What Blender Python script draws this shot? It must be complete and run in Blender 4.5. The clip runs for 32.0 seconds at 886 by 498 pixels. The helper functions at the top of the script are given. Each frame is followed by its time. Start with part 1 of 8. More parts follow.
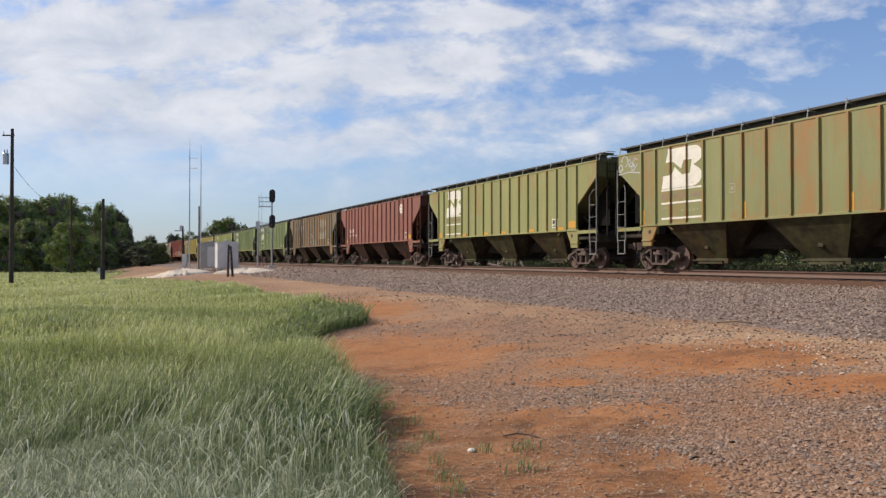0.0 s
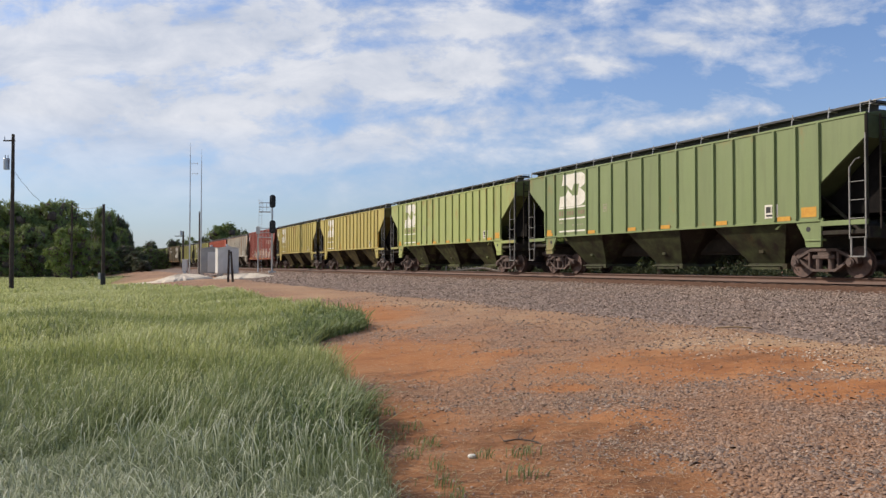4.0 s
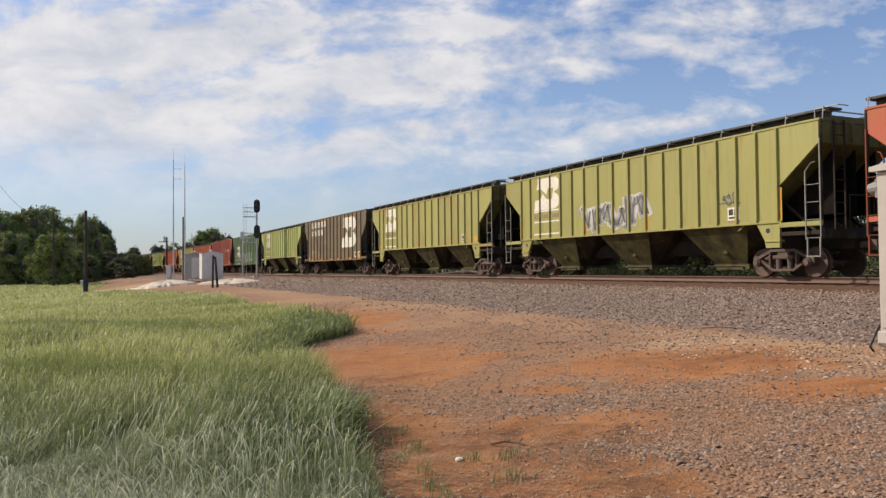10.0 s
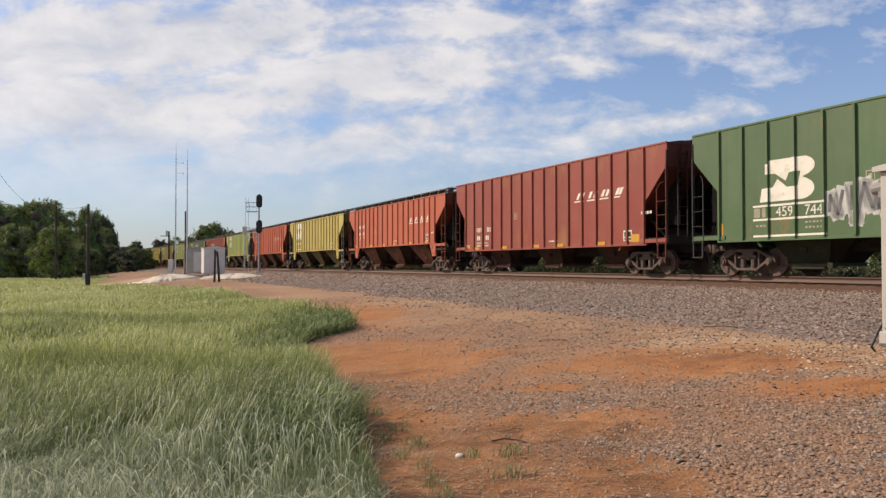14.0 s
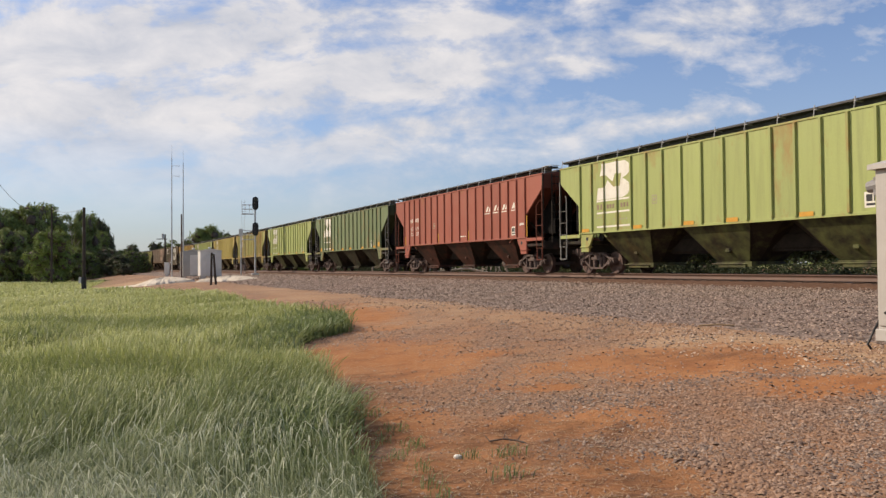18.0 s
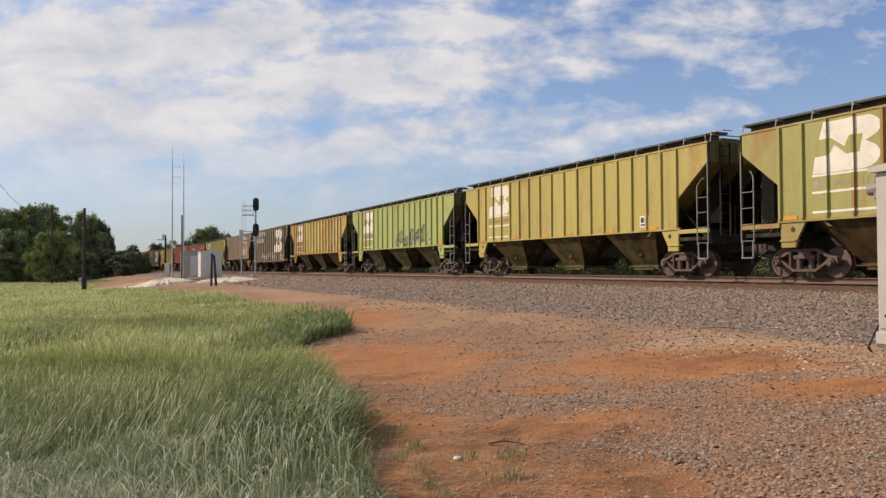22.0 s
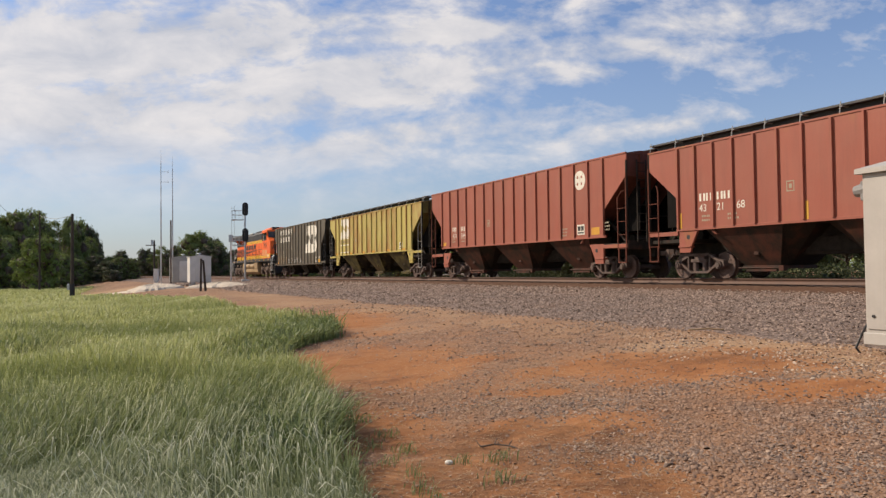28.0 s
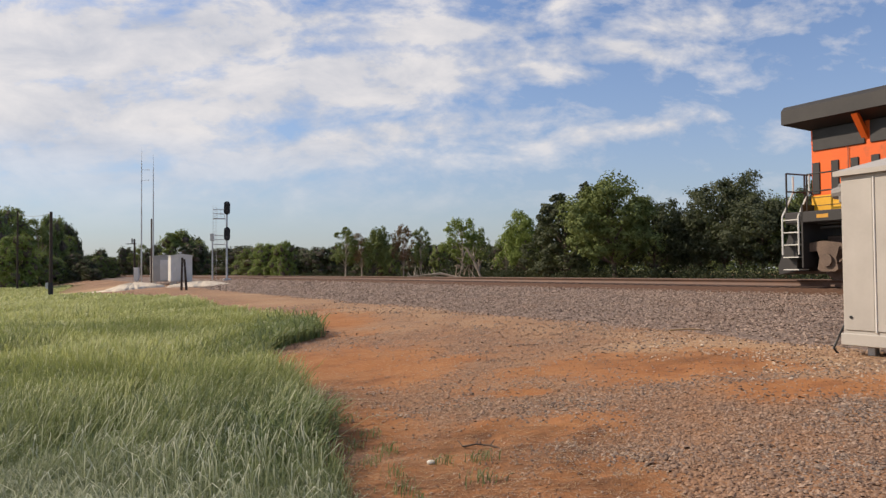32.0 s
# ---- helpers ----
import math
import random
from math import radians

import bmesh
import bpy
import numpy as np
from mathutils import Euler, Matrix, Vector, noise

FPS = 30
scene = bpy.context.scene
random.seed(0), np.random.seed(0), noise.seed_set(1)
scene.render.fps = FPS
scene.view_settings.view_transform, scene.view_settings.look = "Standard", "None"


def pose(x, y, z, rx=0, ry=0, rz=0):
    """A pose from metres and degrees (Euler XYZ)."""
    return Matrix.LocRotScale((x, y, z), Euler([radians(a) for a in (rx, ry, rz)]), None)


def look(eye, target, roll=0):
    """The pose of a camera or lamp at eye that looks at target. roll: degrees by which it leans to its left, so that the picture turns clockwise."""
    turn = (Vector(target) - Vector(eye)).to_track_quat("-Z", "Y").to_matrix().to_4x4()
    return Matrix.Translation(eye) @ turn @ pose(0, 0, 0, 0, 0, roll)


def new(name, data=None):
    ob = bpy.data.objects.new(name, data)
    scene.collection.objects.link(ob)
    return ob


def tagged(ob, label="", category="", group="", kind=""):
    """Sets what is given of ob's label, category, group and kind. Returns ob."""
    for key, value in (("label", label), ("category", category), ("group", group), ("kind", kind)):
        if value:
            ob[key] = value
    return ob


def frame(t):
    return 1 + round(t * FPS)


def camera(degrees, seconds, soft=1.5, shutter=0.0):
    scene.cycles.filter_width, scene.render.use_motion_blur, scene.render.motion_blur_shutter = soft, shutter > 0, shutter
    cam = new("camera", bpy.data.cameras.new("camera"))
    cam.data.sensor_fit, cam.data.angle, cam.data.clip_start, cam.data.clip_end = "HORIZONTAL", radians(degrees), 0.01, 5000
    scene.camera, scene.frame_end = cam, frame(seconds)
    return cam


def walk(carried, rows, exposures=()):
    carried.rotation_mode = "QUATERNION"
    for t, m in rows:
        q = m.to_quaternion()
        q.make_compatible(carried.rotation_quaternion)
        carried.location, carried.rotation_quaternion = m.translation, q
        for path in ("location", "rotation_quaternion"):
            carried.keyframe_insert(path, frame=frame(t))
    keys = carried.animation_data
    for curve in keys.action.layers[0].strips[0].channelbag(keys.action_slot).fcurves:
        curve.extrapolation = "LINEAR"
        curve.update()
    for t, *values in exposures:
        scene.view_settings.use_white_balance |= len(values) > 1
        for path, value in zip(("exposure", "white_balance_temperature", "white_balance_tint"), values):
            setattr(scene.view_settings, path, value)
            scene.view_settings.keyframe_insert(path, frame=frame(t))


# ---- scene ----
# The camera stands beside the line and pans slightly to the right.
cam = camera(60.3, 32.0, soft=1.4, shutter=0.0)
EYE = 1.5
PATH = [
    (0, 90.81, 0.00, 0.00), (0.5, 90.81, 0.25, 0.05), (1, 90.88, 0.17, 0.07), (1.5, 91.02, 0.02, 0.10),
    (2, 91.16, 0.07, 0.08), (2.5, 91.26, -0.12, 0.04), (3, 91.22, -0.10, 0.00), (3.5, 91.18, -0.02, 0.03),
    (5.5, 91.38, -0.02, -0.03), (6, 91.34, 0.02, -0.11), (6.5, 91.34, 0.17, -0.16), (7, 91.34, 0.04, -0.24),
    (7.5, 91.43, 0.07, -0.46), (8, 91.48, -0.01, -0.72), (8.5, 91.54, -0.09, -0.91), (9, 91.54, 0.29, -1.08),
    (9.5, 91.50, 0.51, -1.13), (10, 91.45, 0.56, -1.06), (10.5, 91.32, 0.55, -1.07), (11, 91.22, 0.42, -1.07),
    (11.5, 91.11, 0.51, -1.05), (12, 91.01, 0.35, -1.12), (12.5, 91.06, 0.31, -1.06), (13, 91.14, 0.23, -0.95),
    (13.5, 91.19, 0.20, -0.89), (14, 91.19, 0.07, -0.93), (14.5, 91.13, 0.36, -1.01), (16.5, 91.33, 0.56, -1.11),
    (17, 91.30, 0.62, -1.15), (17.5, 91.27, 0.59, -1.19), (18, 91.26, 0.50, -1.17), (18.5, 91.25, 0.33, -1.13),
    (19, 91.28, 0.27, -1.06), (19.5, 91.32, 0.52, -1.04), (20, 91.36, 0.48, -1.01), (20.5, 91.40, 0.59, -1.03),
    (21, 91.42, 0.50, -1.02), (21.5, 91.43, 0.36, -1.09), (22, 91.38, 0.34, -1.15), (22.5, 91.27, 0.59, -1.19),
    (23, 91.27, 0.60, -1.18), (23.5, 91.26, 0.71, -1.22), (24, 91.28, 0.80, -1.19), (24.5, 91.30, 0.78, -1.17),
    (25, 91.36, 0.78, -1.23), (25.5, 91.49, 0.66, -1.31), (27.5, 91.69, 0.77, -1.72), (28, 91.65, 0.71, -1.88),
    (28.5, 91.60, 0.68, -2.10), (29, 91.56, 0.76, -2.48), (29.5, 91.49, 0.90, -2.84), (30, 91.43, 0.87, -3.18),
    (30.5, 91.44, 0.73, -3.38), (31, 91.49, 0.66, -3.48), (31.5, 91.53, 0.42, -3.36), (32, 91.63, 0.51, -3.17),
]
walk(cam, [(t, pose(0, 0, EYE, a, b, c)) for t, a, b, c in PATH],
     exposures=[(0, 0.2, 6500, 12), (4, 0.18, 6500, 12), (7, 0.16, 6700, 13), (9.5, 0.21, 6950, 13), (13, 0.24, 7050, 14), (18, 0.21, 7080, 14), (25, 0.15, 7100, 14), (32, 0.17, 7100, 14)])

# ---- light ----
SUN_ELEV, SUN_AZ = 36.0, -72.0      # degrees; azimuth from +y towards +x
sun_to = Vector((math.sin(radians(SUN_AZ)) * math.cos(radians(SUN_ELEV)),
                 math.cos(radians(SUN_AZ)) * math.cos(radians(SUN_ELEV)), math.sin(radians(SUN_ELEV))))
sun_data = bpy.data.lights.new("sun", "SUN")
sun_data.energy, sun_data.angle, sun_data.color = 4.15, radians(0.7), (1.0, 0.89, 0.76)
sun = new("sun", sun_data)
sun.matrix_world = look(sun_to * 50, (0, 0, 0))


def sky_world():
    w = bpy.data.worlds.new("sky")
    scene.world = w
    w.use_nodes = True
    nt = w.node_tree
    nt.nodes.clear()
    N, L = nt.nodes.new, nt.links.new
    sky = N("ShaderNodeTexSky")
    sky.sky_type, sky.sun_disc = "NISHITA", False
    sky.sun_elevation, sky.sun_rotation = radians(SUN_ELEV), radians(SUN_AZ)
    sky.air_density, sky.dust_density, sky.ozone_density = 1.0, 0.4, 2.5
    tc, sep = N("ShaderNodeTexCoord"), N("ShaderNodeSeparateXYZ")
    L(tc.outputs["Generated"], sep.inputs[0])

    def m(op, a, b=None, clamp=False):
        n = N("ShaderNodeMath")
        n.operation, n.use_clamp = op, clamp
        for k, v in enumerate((a, b)):
            if v is None:
                continue
            if isinstance(v, (int, float)):
                n.inputs[k].default_value = v
            else:
                L(v, n.inputs[k])
        return n.outputs[0]
    z = m("ADD", m("MAXIMUM", sep.outputs[2], 0.0), 0.28)
    com = N("ShaderNodeCombineXYZ")
    L(m("DIVIDE", sep.outputs[0], z), com.inputs[0])
    L(m("DIVIDE", sep.outputs[1], z), com.inputs[1])

    def layer(scale, rot, stretch, detail, rough, off, dist=0.0):
        mp = N("ShaderNodeMapping")
        mp.inputs["Rotation"].default_value = (0, 0, radians(rot))
        mp.inputs["Scale"].default_value = stretch
        mp.inputs["Location"].default_value = off
        L(com.outputs[0], mp.inputs[0])
        t = N("ShaderNodeTexNoise")
        t.inputs["Scale"].default_value, t.inputs["Detail"].default_value = scale, detail
        t.inputs["Roughness"].default_value, t.inputs["Distortion"].default_value = rough, dist
        L(mp.outputs[0], t.inputs["Vector"])
        return t.outputs[0]
    # long cloud banks, each as place and size across the sky ahead
    ahead = m("MAXIMUM", sep.outputs[1], 0.3)
    su, sv = m("DIVIDE", sep.outputs[0], ahead), m("DIVIDE", sep.outputs[2], ahead)
    flat = N("ShaderNodeCombineXYZ")
    L(su, flat.inputs[0])
    L(sv, flat.inputs[1])

    def puff(scale, stretch, detail, rough, off, dist):
        mp = N("ShaderNodeMapping")
        mp.inputs["Rotation"].default_value = (0, 0, radians(-7))
        mp.inputs["Scale"].default_value, mp.inputs["Location"].default_value = stretch, off
        L(flat.outputs[0], mp.inputs[0])
        t = N("ShaderNodeTexNoise")
        t.inputs["Scale"].default_value, t.inputs["Detail"].default_value = scale, detail
        t.inputs["Roughness"].default_value, t.inputs["Distortion"].default_value = rough, dist
        L(mp.outputs[0], t.inputs["Vector"])
        return t.outputs[0]
    bank = None
    for cu, cv, half, thick, turn, most in BANKS:
        ca, sa = math.cos(radians(turn)), math.sin(radians(turn))
        du, dv = m("SUBTRACT", su, cu), m("SUBTRACT", sv, cv)
        a = m("ADD", m("MULTIPLY", du, ca / half), m("MULTIPLY", dv, sa / half))
        b = m("ADD", m("MULTIPLY", du, -sa / thick), m("MULTIPLY", dv, ca / thick))
        one = m("MULTIPLY", m("SUBTRACT", 1.0, m("ADD", m("MULTIPLY", a, a), m("MULTIPLY", b, b)), True), most)
        bank = one if bank is None else m("MAXIMUM", bank, one)
    bands = layer(1.0, CLOUD_ROT, (0.55, 2.3, 1), 3, 0.5, CLOUD_OFF)
    puffs = puff(9.0, (0.8, 1.6, 1), 6, 0.6, (3.1, 0.4, 0), 0.3)
    fine = puff(24.0, (0.8, 1.5, 1), 5, 0.6, (1.7, 2.4, 0), 0.2)
    d = m("ADD", m("ADD", m("MULTIPLY", bands, 0.5), m("MULTIPLY", puffs, 1.0)), m("MULTIPLY", fine, 0.62))
    d = m("ADD", m("ADD", d, m("MULTIPLY", bank, 0.26)), m("MULTIPLY", sep.outputs[0], -0.3))
    cover = m("MULTIPLY", m("SUBTRACT", d, 0.93), 3.0, True)
    cover = m("MULTIPLY", cover, m("MULTIPLY", m("SUBTRACT", sep.outputs[2], 0.05), 8.0, True))
    haze = m("MULTIPLY", m("POWER", m("SUBTRACT", 1.0, m("MAXIMUM", sep.outputs[2], 0.0), True), 6.0), 0.8)
    shade = N("ShaderNodeMix")
    shade.data_type = "RGBA"
    shade.inputs[6].default_value = (4.2, 4.65, 5.4, 1)
    shade.inputs[7].default_value = (6.35, 6.5, 6.75, 1)
    L(m("MULTIPLY", m("SUBTRACT", puffs, 0.33), 3.2, True), shade.inputs[0])
    hz = N("ShaderNodeMix")
    hz.data_type = "RGBA"
    L(haze, hz.inputs[0])
    blue = N("ShaderNodeMix")
    blue.data_type, blue.blend_type = "RGBA", "MULTIPLY"
    blue.inputs[0].default_value = 1.0
    L(sky.outputs[0], blue.inputs[6])
    blue.inputs[7].default_value = (0.85, 0.97, 1.17, 1)
    L(blue.outputs[2], hz.inputs[6])
    hz.inputs[7].default_value = (2.85, 3.2, 3.65, 1)
    mx = N("ShaderNodeMix")
    mx.data_type = "RGBA"
    L(m("MULTIPLY", cover, 0.92), mx.inputs[0])
    L(hz.outputs[2], mx.inputs[6])
    L(shade.outputs[2], mx.inputs[7])
    bg, out = N("ShaderNodeBackground"), N("ShaderNodeOutputWorld")
    bg.inputs[1].default_value = 0.11
    L(mx.outputs[2], bg.inputs[0])
    L(bg.outputs[0], out.inputs[0])


CLOUD_ROT, CLOUD_OFF = 9.0, (0.3, 0.0, 0.0)
BANKS = ((-0.05, 0.247, 0.30, 0.045, 8, 1.0), (0.20, 0.262, 0.11, 0.022, -8, 0.8), (-0.47, 0.185, 0.30, 0.062, 3, 1.0), (-0.38, 0.30, 0.36, 0.05, 5, 0.95), (0.07, 0.317, 0.13, 0.022, 2, 0.9),
         (0.29, 0.293, 0.17, 0.022, 0, 0.75), (0.44, 0.33, 0.2, 0.026, 4, 0.75), (-0.10, 0.158, 0.30, 0.03, 9, 0.62), (0.30, 0.185, 0.2, 0.02, 11, 0.62), (-0.40, 0.12, 0.16, 0.012, 2, 0.5))
sky_world()

# ---- plan: the line runs at an angle past the camera, straight, then curving away to the left ----
ALPHA = radians(-24.25)
UX, UY = math.sin(ALPHA), math.cos(ALPHA)
NX, NY = math.cos(ALPHA), -math.sin(ALPHA)
P0, S0, RAD = 19.6, 105.0, 1250.0      # centre line's distance, start and radius of the curve
RAIL = 1.15                            # top of rail
CX, CY = S0 * UX + (P0 - RAD) * NX, S0 * UY + (P0 - RAD) * NY


def on_line(s, p=P0):
    """Place and heading (towards the far end) at s metres along the line, p metres out from the camera's side."""
    if s <= S0:
        return s * UX + p * NX, s * UY + p * NY, math.atan2(UY, UX)
    a = (s - S0) / RAD
    r = RAD + p - P0
    ca, sa = math.cos(a), math.sin(a)
    return CX + r * (NX * ca + UX * sa), CY + r * (NY * ca + UY * sa), math.atan2(UY, UX) + a


def line_coords(x, y):
    """s and p of points (arrays)."""
    s, p = x * UX + y * UY, x * NX + y * NY
    qx, qy = x - CX, y - CY
    a = np.arctan2(qx * UX + qy * UY, qx * NX + qy * NY)
    return np.where(s > S0, S0 + a * RAD, s), np.where(s > S0, np.hypot(qx, qy) - RAD + P0, p)


def smooth(a, b, v):
    t = np.clip((v - a) / (b - a), 0, 1)
    return t * t * (3 - 2 * t)


def lumps(x, y, k, seed=0):
    """Cheap smooth noise of about -1..1."""
    r = np.random.RandomState(seed)
    v = 0
    for i in range(7):
        a, f, q = r.rand() * 6.283, k * (0.6 + 1.3 * r.rand()), r.rand() * 6.283
        v = v + np.sin((x * math.cos(a) + y * math.sin(a)) * f + q + 1.3 * np.sin((y * math.cos(a) - x * math.sin(a)) * f * 0.7 + q))
    return v / 4.0


def height(x, y):
    """Ground level."""
    x, y = np.asarray(x, float), np.asarray(y, float)
    s, p = line_coords(x, y)
    z = 0.42 * smooth(1.0, 9.0, p) - 0.2 * smooth(27, 40, p)
    field = smooth(-3, 12, -p + 0.12 * y)
    z = z - 0.55 * smooth(18, 90, np.hypot(x, y)) * field * smooth(8, 0, p)
    near = smooth(60, 10, np.hypot(x, y))
    # churned soil and wheel ruts
    dug = np.exp(-((x - 1.05) / 0.75) ** 2 - ((y - 6.6) / 0.5) ** 2) + 0.8 * np.exp(-((x - 1.3) / 0.55) ** 2 - ((y - 5.2) / 0.5) ** 2) + 0.5 * np.exp(-((x - 0.1) / 0.6) ** 2 - ((y - 5.6) / 0.9) ** 2)
    dug = dug + 0.45 * np.exp(-((x + 0.5) / 0.6) ** 2 - ((y - 8.2) / 1.6) ** 2) + 0.5 * np.exp(-((x - 3.5) / 1.1) ** 2 - ((y - 8.4) / 0.6) ** 2)
    return z + near * (0.025 * lumps(x, y, 1.1, 3) + 0.012 * lumps(x, y, 3.4, 4)) + dug * (0.032 * lumps(x, y, 6.5, 14) + 0.02 * lumps(x, y, 15.0, 15) - 0.02)


# ---- materials ----
def nodes_of(name):
    m = bpy.data.materials.new(name)
    m.use_nodes = True
    return m, m.node_tree.nodes, m.node_tree.links, m.node_tree.nodes["Principled BSDF"]


def noise_at(N, L, vec, scale, detail=4, rough=0.55, stretch=None):
    if stretch:
        mp = N.new("ShaderNodeMapping")
        mp.inputs["Scale"].default_value = stretch
        L.new(vec, mp.inputs[0])
        vec = mp.outputs[0]
    t = N.new("ShaderNodeTexNoise")
    t.inputs["Scale"].default_value, t.inputs["Detail"].default_value, t.inputs["Roughness"].default_value = scale, detail, rough
    L.new(vec, t.inputs["Vector"])
    return t.outputs[0]


def ramp(N, L, fac, lo, hi, top=1.0):
    r = N.new("ShaderNodeMapRange")
    r.inputs[1].default_value, r.inputs[2].default_value, r.inputs[4].default_value = lo, hi, top
    L.new(fac, r.inputs[0])
    return r.outputs[0]


def mixed(N, L, fac, a, b, blend="MIX"):
    n = N.new("ShaderNodeMix")
    n.data_type, n.blend_type = "RGBA", blend
    for k, v in ((0, fac), (6, a), (7, b)):
        if isinstance(v, (int, float)):
            n.inputs[k].default_value = v
        elif isinstance(v, tuple):
            n.inputs[k].default_value = (*v, 1)
        else:
            L.new(v, n.inputs[k])
    return n.outputs[2]


def local_vec(N, L, random_shift=True):
    tc = N.new("ShaderNodeTexCoord")
    if not random_shift:
        return tc.outputs["Object"]
    oi, ad = N.new("ShaderNodeObjectInfo"), N.new("ShaderNodeVectorMath")
    sc = N.new("ShaderNodeMath")
    sc.operation = "MULTIPLY"
    sc.inputs[1].default_value = 37.0
    L.new(oi.outputs["Random"], sc.inputs[0])
    ad.operation = "ADD"
    L.new(tc.outputs["Object"], ad.inputs[0])
    L.new(sc.outputs[0], ad.inputs[1])
    return ad.outputs[0]


def bump(N, L, B, fac, strength, dist):
    b = N.new("ShaderNodeBump")
    b.inputs["Strength"].default_value, b.inputs["Distance"].default_value = strength, dist
    L.new(fac, b.inputs["Height"])
    L.new(b.outputs[0], B.inputs["Normal"])


def surface(name, c1, c2, scale=3.0, rough=0.8, metal=0.0, fine=40.0, relief=0.3, dist=0.01, third=None, grain=0.35):
    """Two colours mixed in patches, with a fine grain over them."""
    m, N, L, B = nodes_of(name)
    v = local_vec(N, L)
    a, g = noise_at(N, L, v, scale, 5), noise_at(N, L, v, fine, 3)
    col = mixed(N, L, ramp(N, L, a, 0.35, 0.65), c1, c2)
    if third:
        col = mixed(N, L, ramp(N, L, noise_at(N, L, v, scale * 2.7, 6, 0.65), 0.55, 0.72), col, third)
    k = ramp(N, L, g, 0.2, 0.8)
    col = mixed(N, L, grain, col, mixed(N, L, k, tuple(0.55 * c for c in c1), tuple(min(1, 1.4 * c) for c in c2)))
    L.new(col, B.inputs["Base Color"])
    B.inputs["Roughness"].default_value, B.inputs["Metallic"].default_value = rough, metal
    bump(N, L, B, g, relief, dist)
    return m


def car_paint(name, grime_shade):
    """Weathered paint in the object's own colour; its alpha says how far it has rusted; the second argument lays a dark
    coat over it for grime and shade.
    """
    m, N, L, B = nodes_of(name)
    oi = N.new("ShaderNodeObjectInfo")
    tc = N.new("ShaderNodeTexCoord")
    v = local_vec(N, L)
    fade = noise_at(N, L, v, 0.7, 4)
    streak = noise_at(N, L, v, 5.0, 5, 0.6, (1.0, 1.0, 0.09))
    grain = noise_at(N, L, v, 24.0, 4, 0.6)
    col = mixed(N, L, ramp(N, L, fade, 0.3, 0.75, 0.45), oi.outputs["Color"], mixed(N, L, 0.18, oi.outputs["Color"], (0.5, 0.45, 0.32)))
    dark = mixed(N, L, 0.62, oi.outputs["Color"], (0.05, 0.04, 0.03))
    col = mixed(N, L, ramp(N, L, streak, 0.47, 0.75, 0.36), col, dark)
    # each sheet between two ribs has weathered a little differently
    wn = oi.outputs["Random"]
    col = mixed(N, L, ramp(N, L, wn, 0.0, 1.0, 0.26), col, dark)
    blot = noise_at(N, L, v, 1.1, 7, 0.68, (1, 1, 0.45))
    ad = N.new("ShaderNodeMath")
    ad.operation = "ADD"
    L.new(blot, ad.inputs[0])
    sb = N.new("ShaderNodeMath")
    sb.operation = "MULTIPLY"
    sb.inputs[1].default_value = 0.17
    L.new(oi.outputs["Alpha"], sb.inputs[0])
    pn, sm = N.new("ShaderNodeMath"), N.new("ShaderNodeMath")
    pn.operation, sm.operation = "MULTIPLY", "MULTIPLY_ADD"
    L.new(wn, pn.inputs[0])
    L.new(oi.outputs["Alpha"], pn.inputs[1])
    sm.inputs[1].default_value = 0.46
    L.new(pn.outputs[0], sm.inputs[0])
    L.new(sb.outputs[0], sm.inputs[2])
    # rust gathers along the sill and under the eave
    hz = N.new("ShaderNodeSeparateXYZ")
    L.new(tc.outputs["Object"], hz.inputs[0])
    lo, up = ramp(N, L, hz.outputs[2], 1.95, 1.58, 0.06), ramp(N, L, hz.outputs[2], 3.9, 4.3, 0.05)
    both, tot = N.new("ShaderNodeMath"), N.new("ShaderNodeMath")
    L.new(lo, both.inputs[0])
    L.new(up, both.inputs[1])
    L.new(sm.outputs[0], tot.inputs[0])
    L.new(both.outputs[0], tot.inputs[1])
    L.new(tot.outputs[0], ad.inputs[1])
    rust = ramp(N, L, ad.outputs[0], 0.66, 0.86, 0.85)
    col = mixed(N, L, rust, col, mixed(N, L, grain, (0.20, 0.08, 0.02), (0.40, 0.19, 0.045)))
    col = mixed(N, L, ramp(N, L, grain, 0.3, 0.9, 0.25), col, dark)
    if grime_shade:
        coat_noise = noise_at(N, L, v, 2.2, 5, 0.6)
        col = mixed(N, L, ramp(N, L, coat_noise, -0.5, 0.9, grime_shade), col, mixed(N, L, grain, (0.012, 0.010, 0.008), (0.045, 0.036, 0.028)))
    L.new(col, B.inputs["Base Color"])
    B.inputs["Roughness"].default_value = 0.62
    B.inputs["Specular IOR Level"].default_value = 0.15 if grime_shade else 0.5
    bump(N, L, B, grain, 0.15, 0.01)
    return m


def leaf_mat(name, c1, c2, c3, through_light=(0.12, 0.15, 0.03)):
    m, N, L, B = nodes_of(name)
    geo = N.new("ShaderNodeNewGeometry")
    v = local_vec(N, L)
    big = noise_at(N, L, v, 0.5, 3)
    col = mixed(N, L, geo.outputs["Random Per Island"], c1, c2)
    col = mixed(N, L, ramp(N, L, big, 0.4, 0.7, 0.7), col, c3)
    L.new(col, B.inputs["Base Color"])
    B.inputs["Roughness"].default_value = 0.7
    B.inputs["Specular IOR Level"].default_value = 0.2
    tr = N.new("ShaderNodeBsdfTranslucent")
    L.new(mixed(N, L, 0.5, col, through_light), tr.inputs[0])
    mx = N.new("ShaderNodeMixShader")
    mx.inputs[0].default_value = 0.25
    L.new(B.outputs[0], mx.inputs[1])
    L.new(tr.outputs[0], mx.inputs[2])
    L.new(mx.outputs[0], N["Material Output"].inputs[0])
    return m


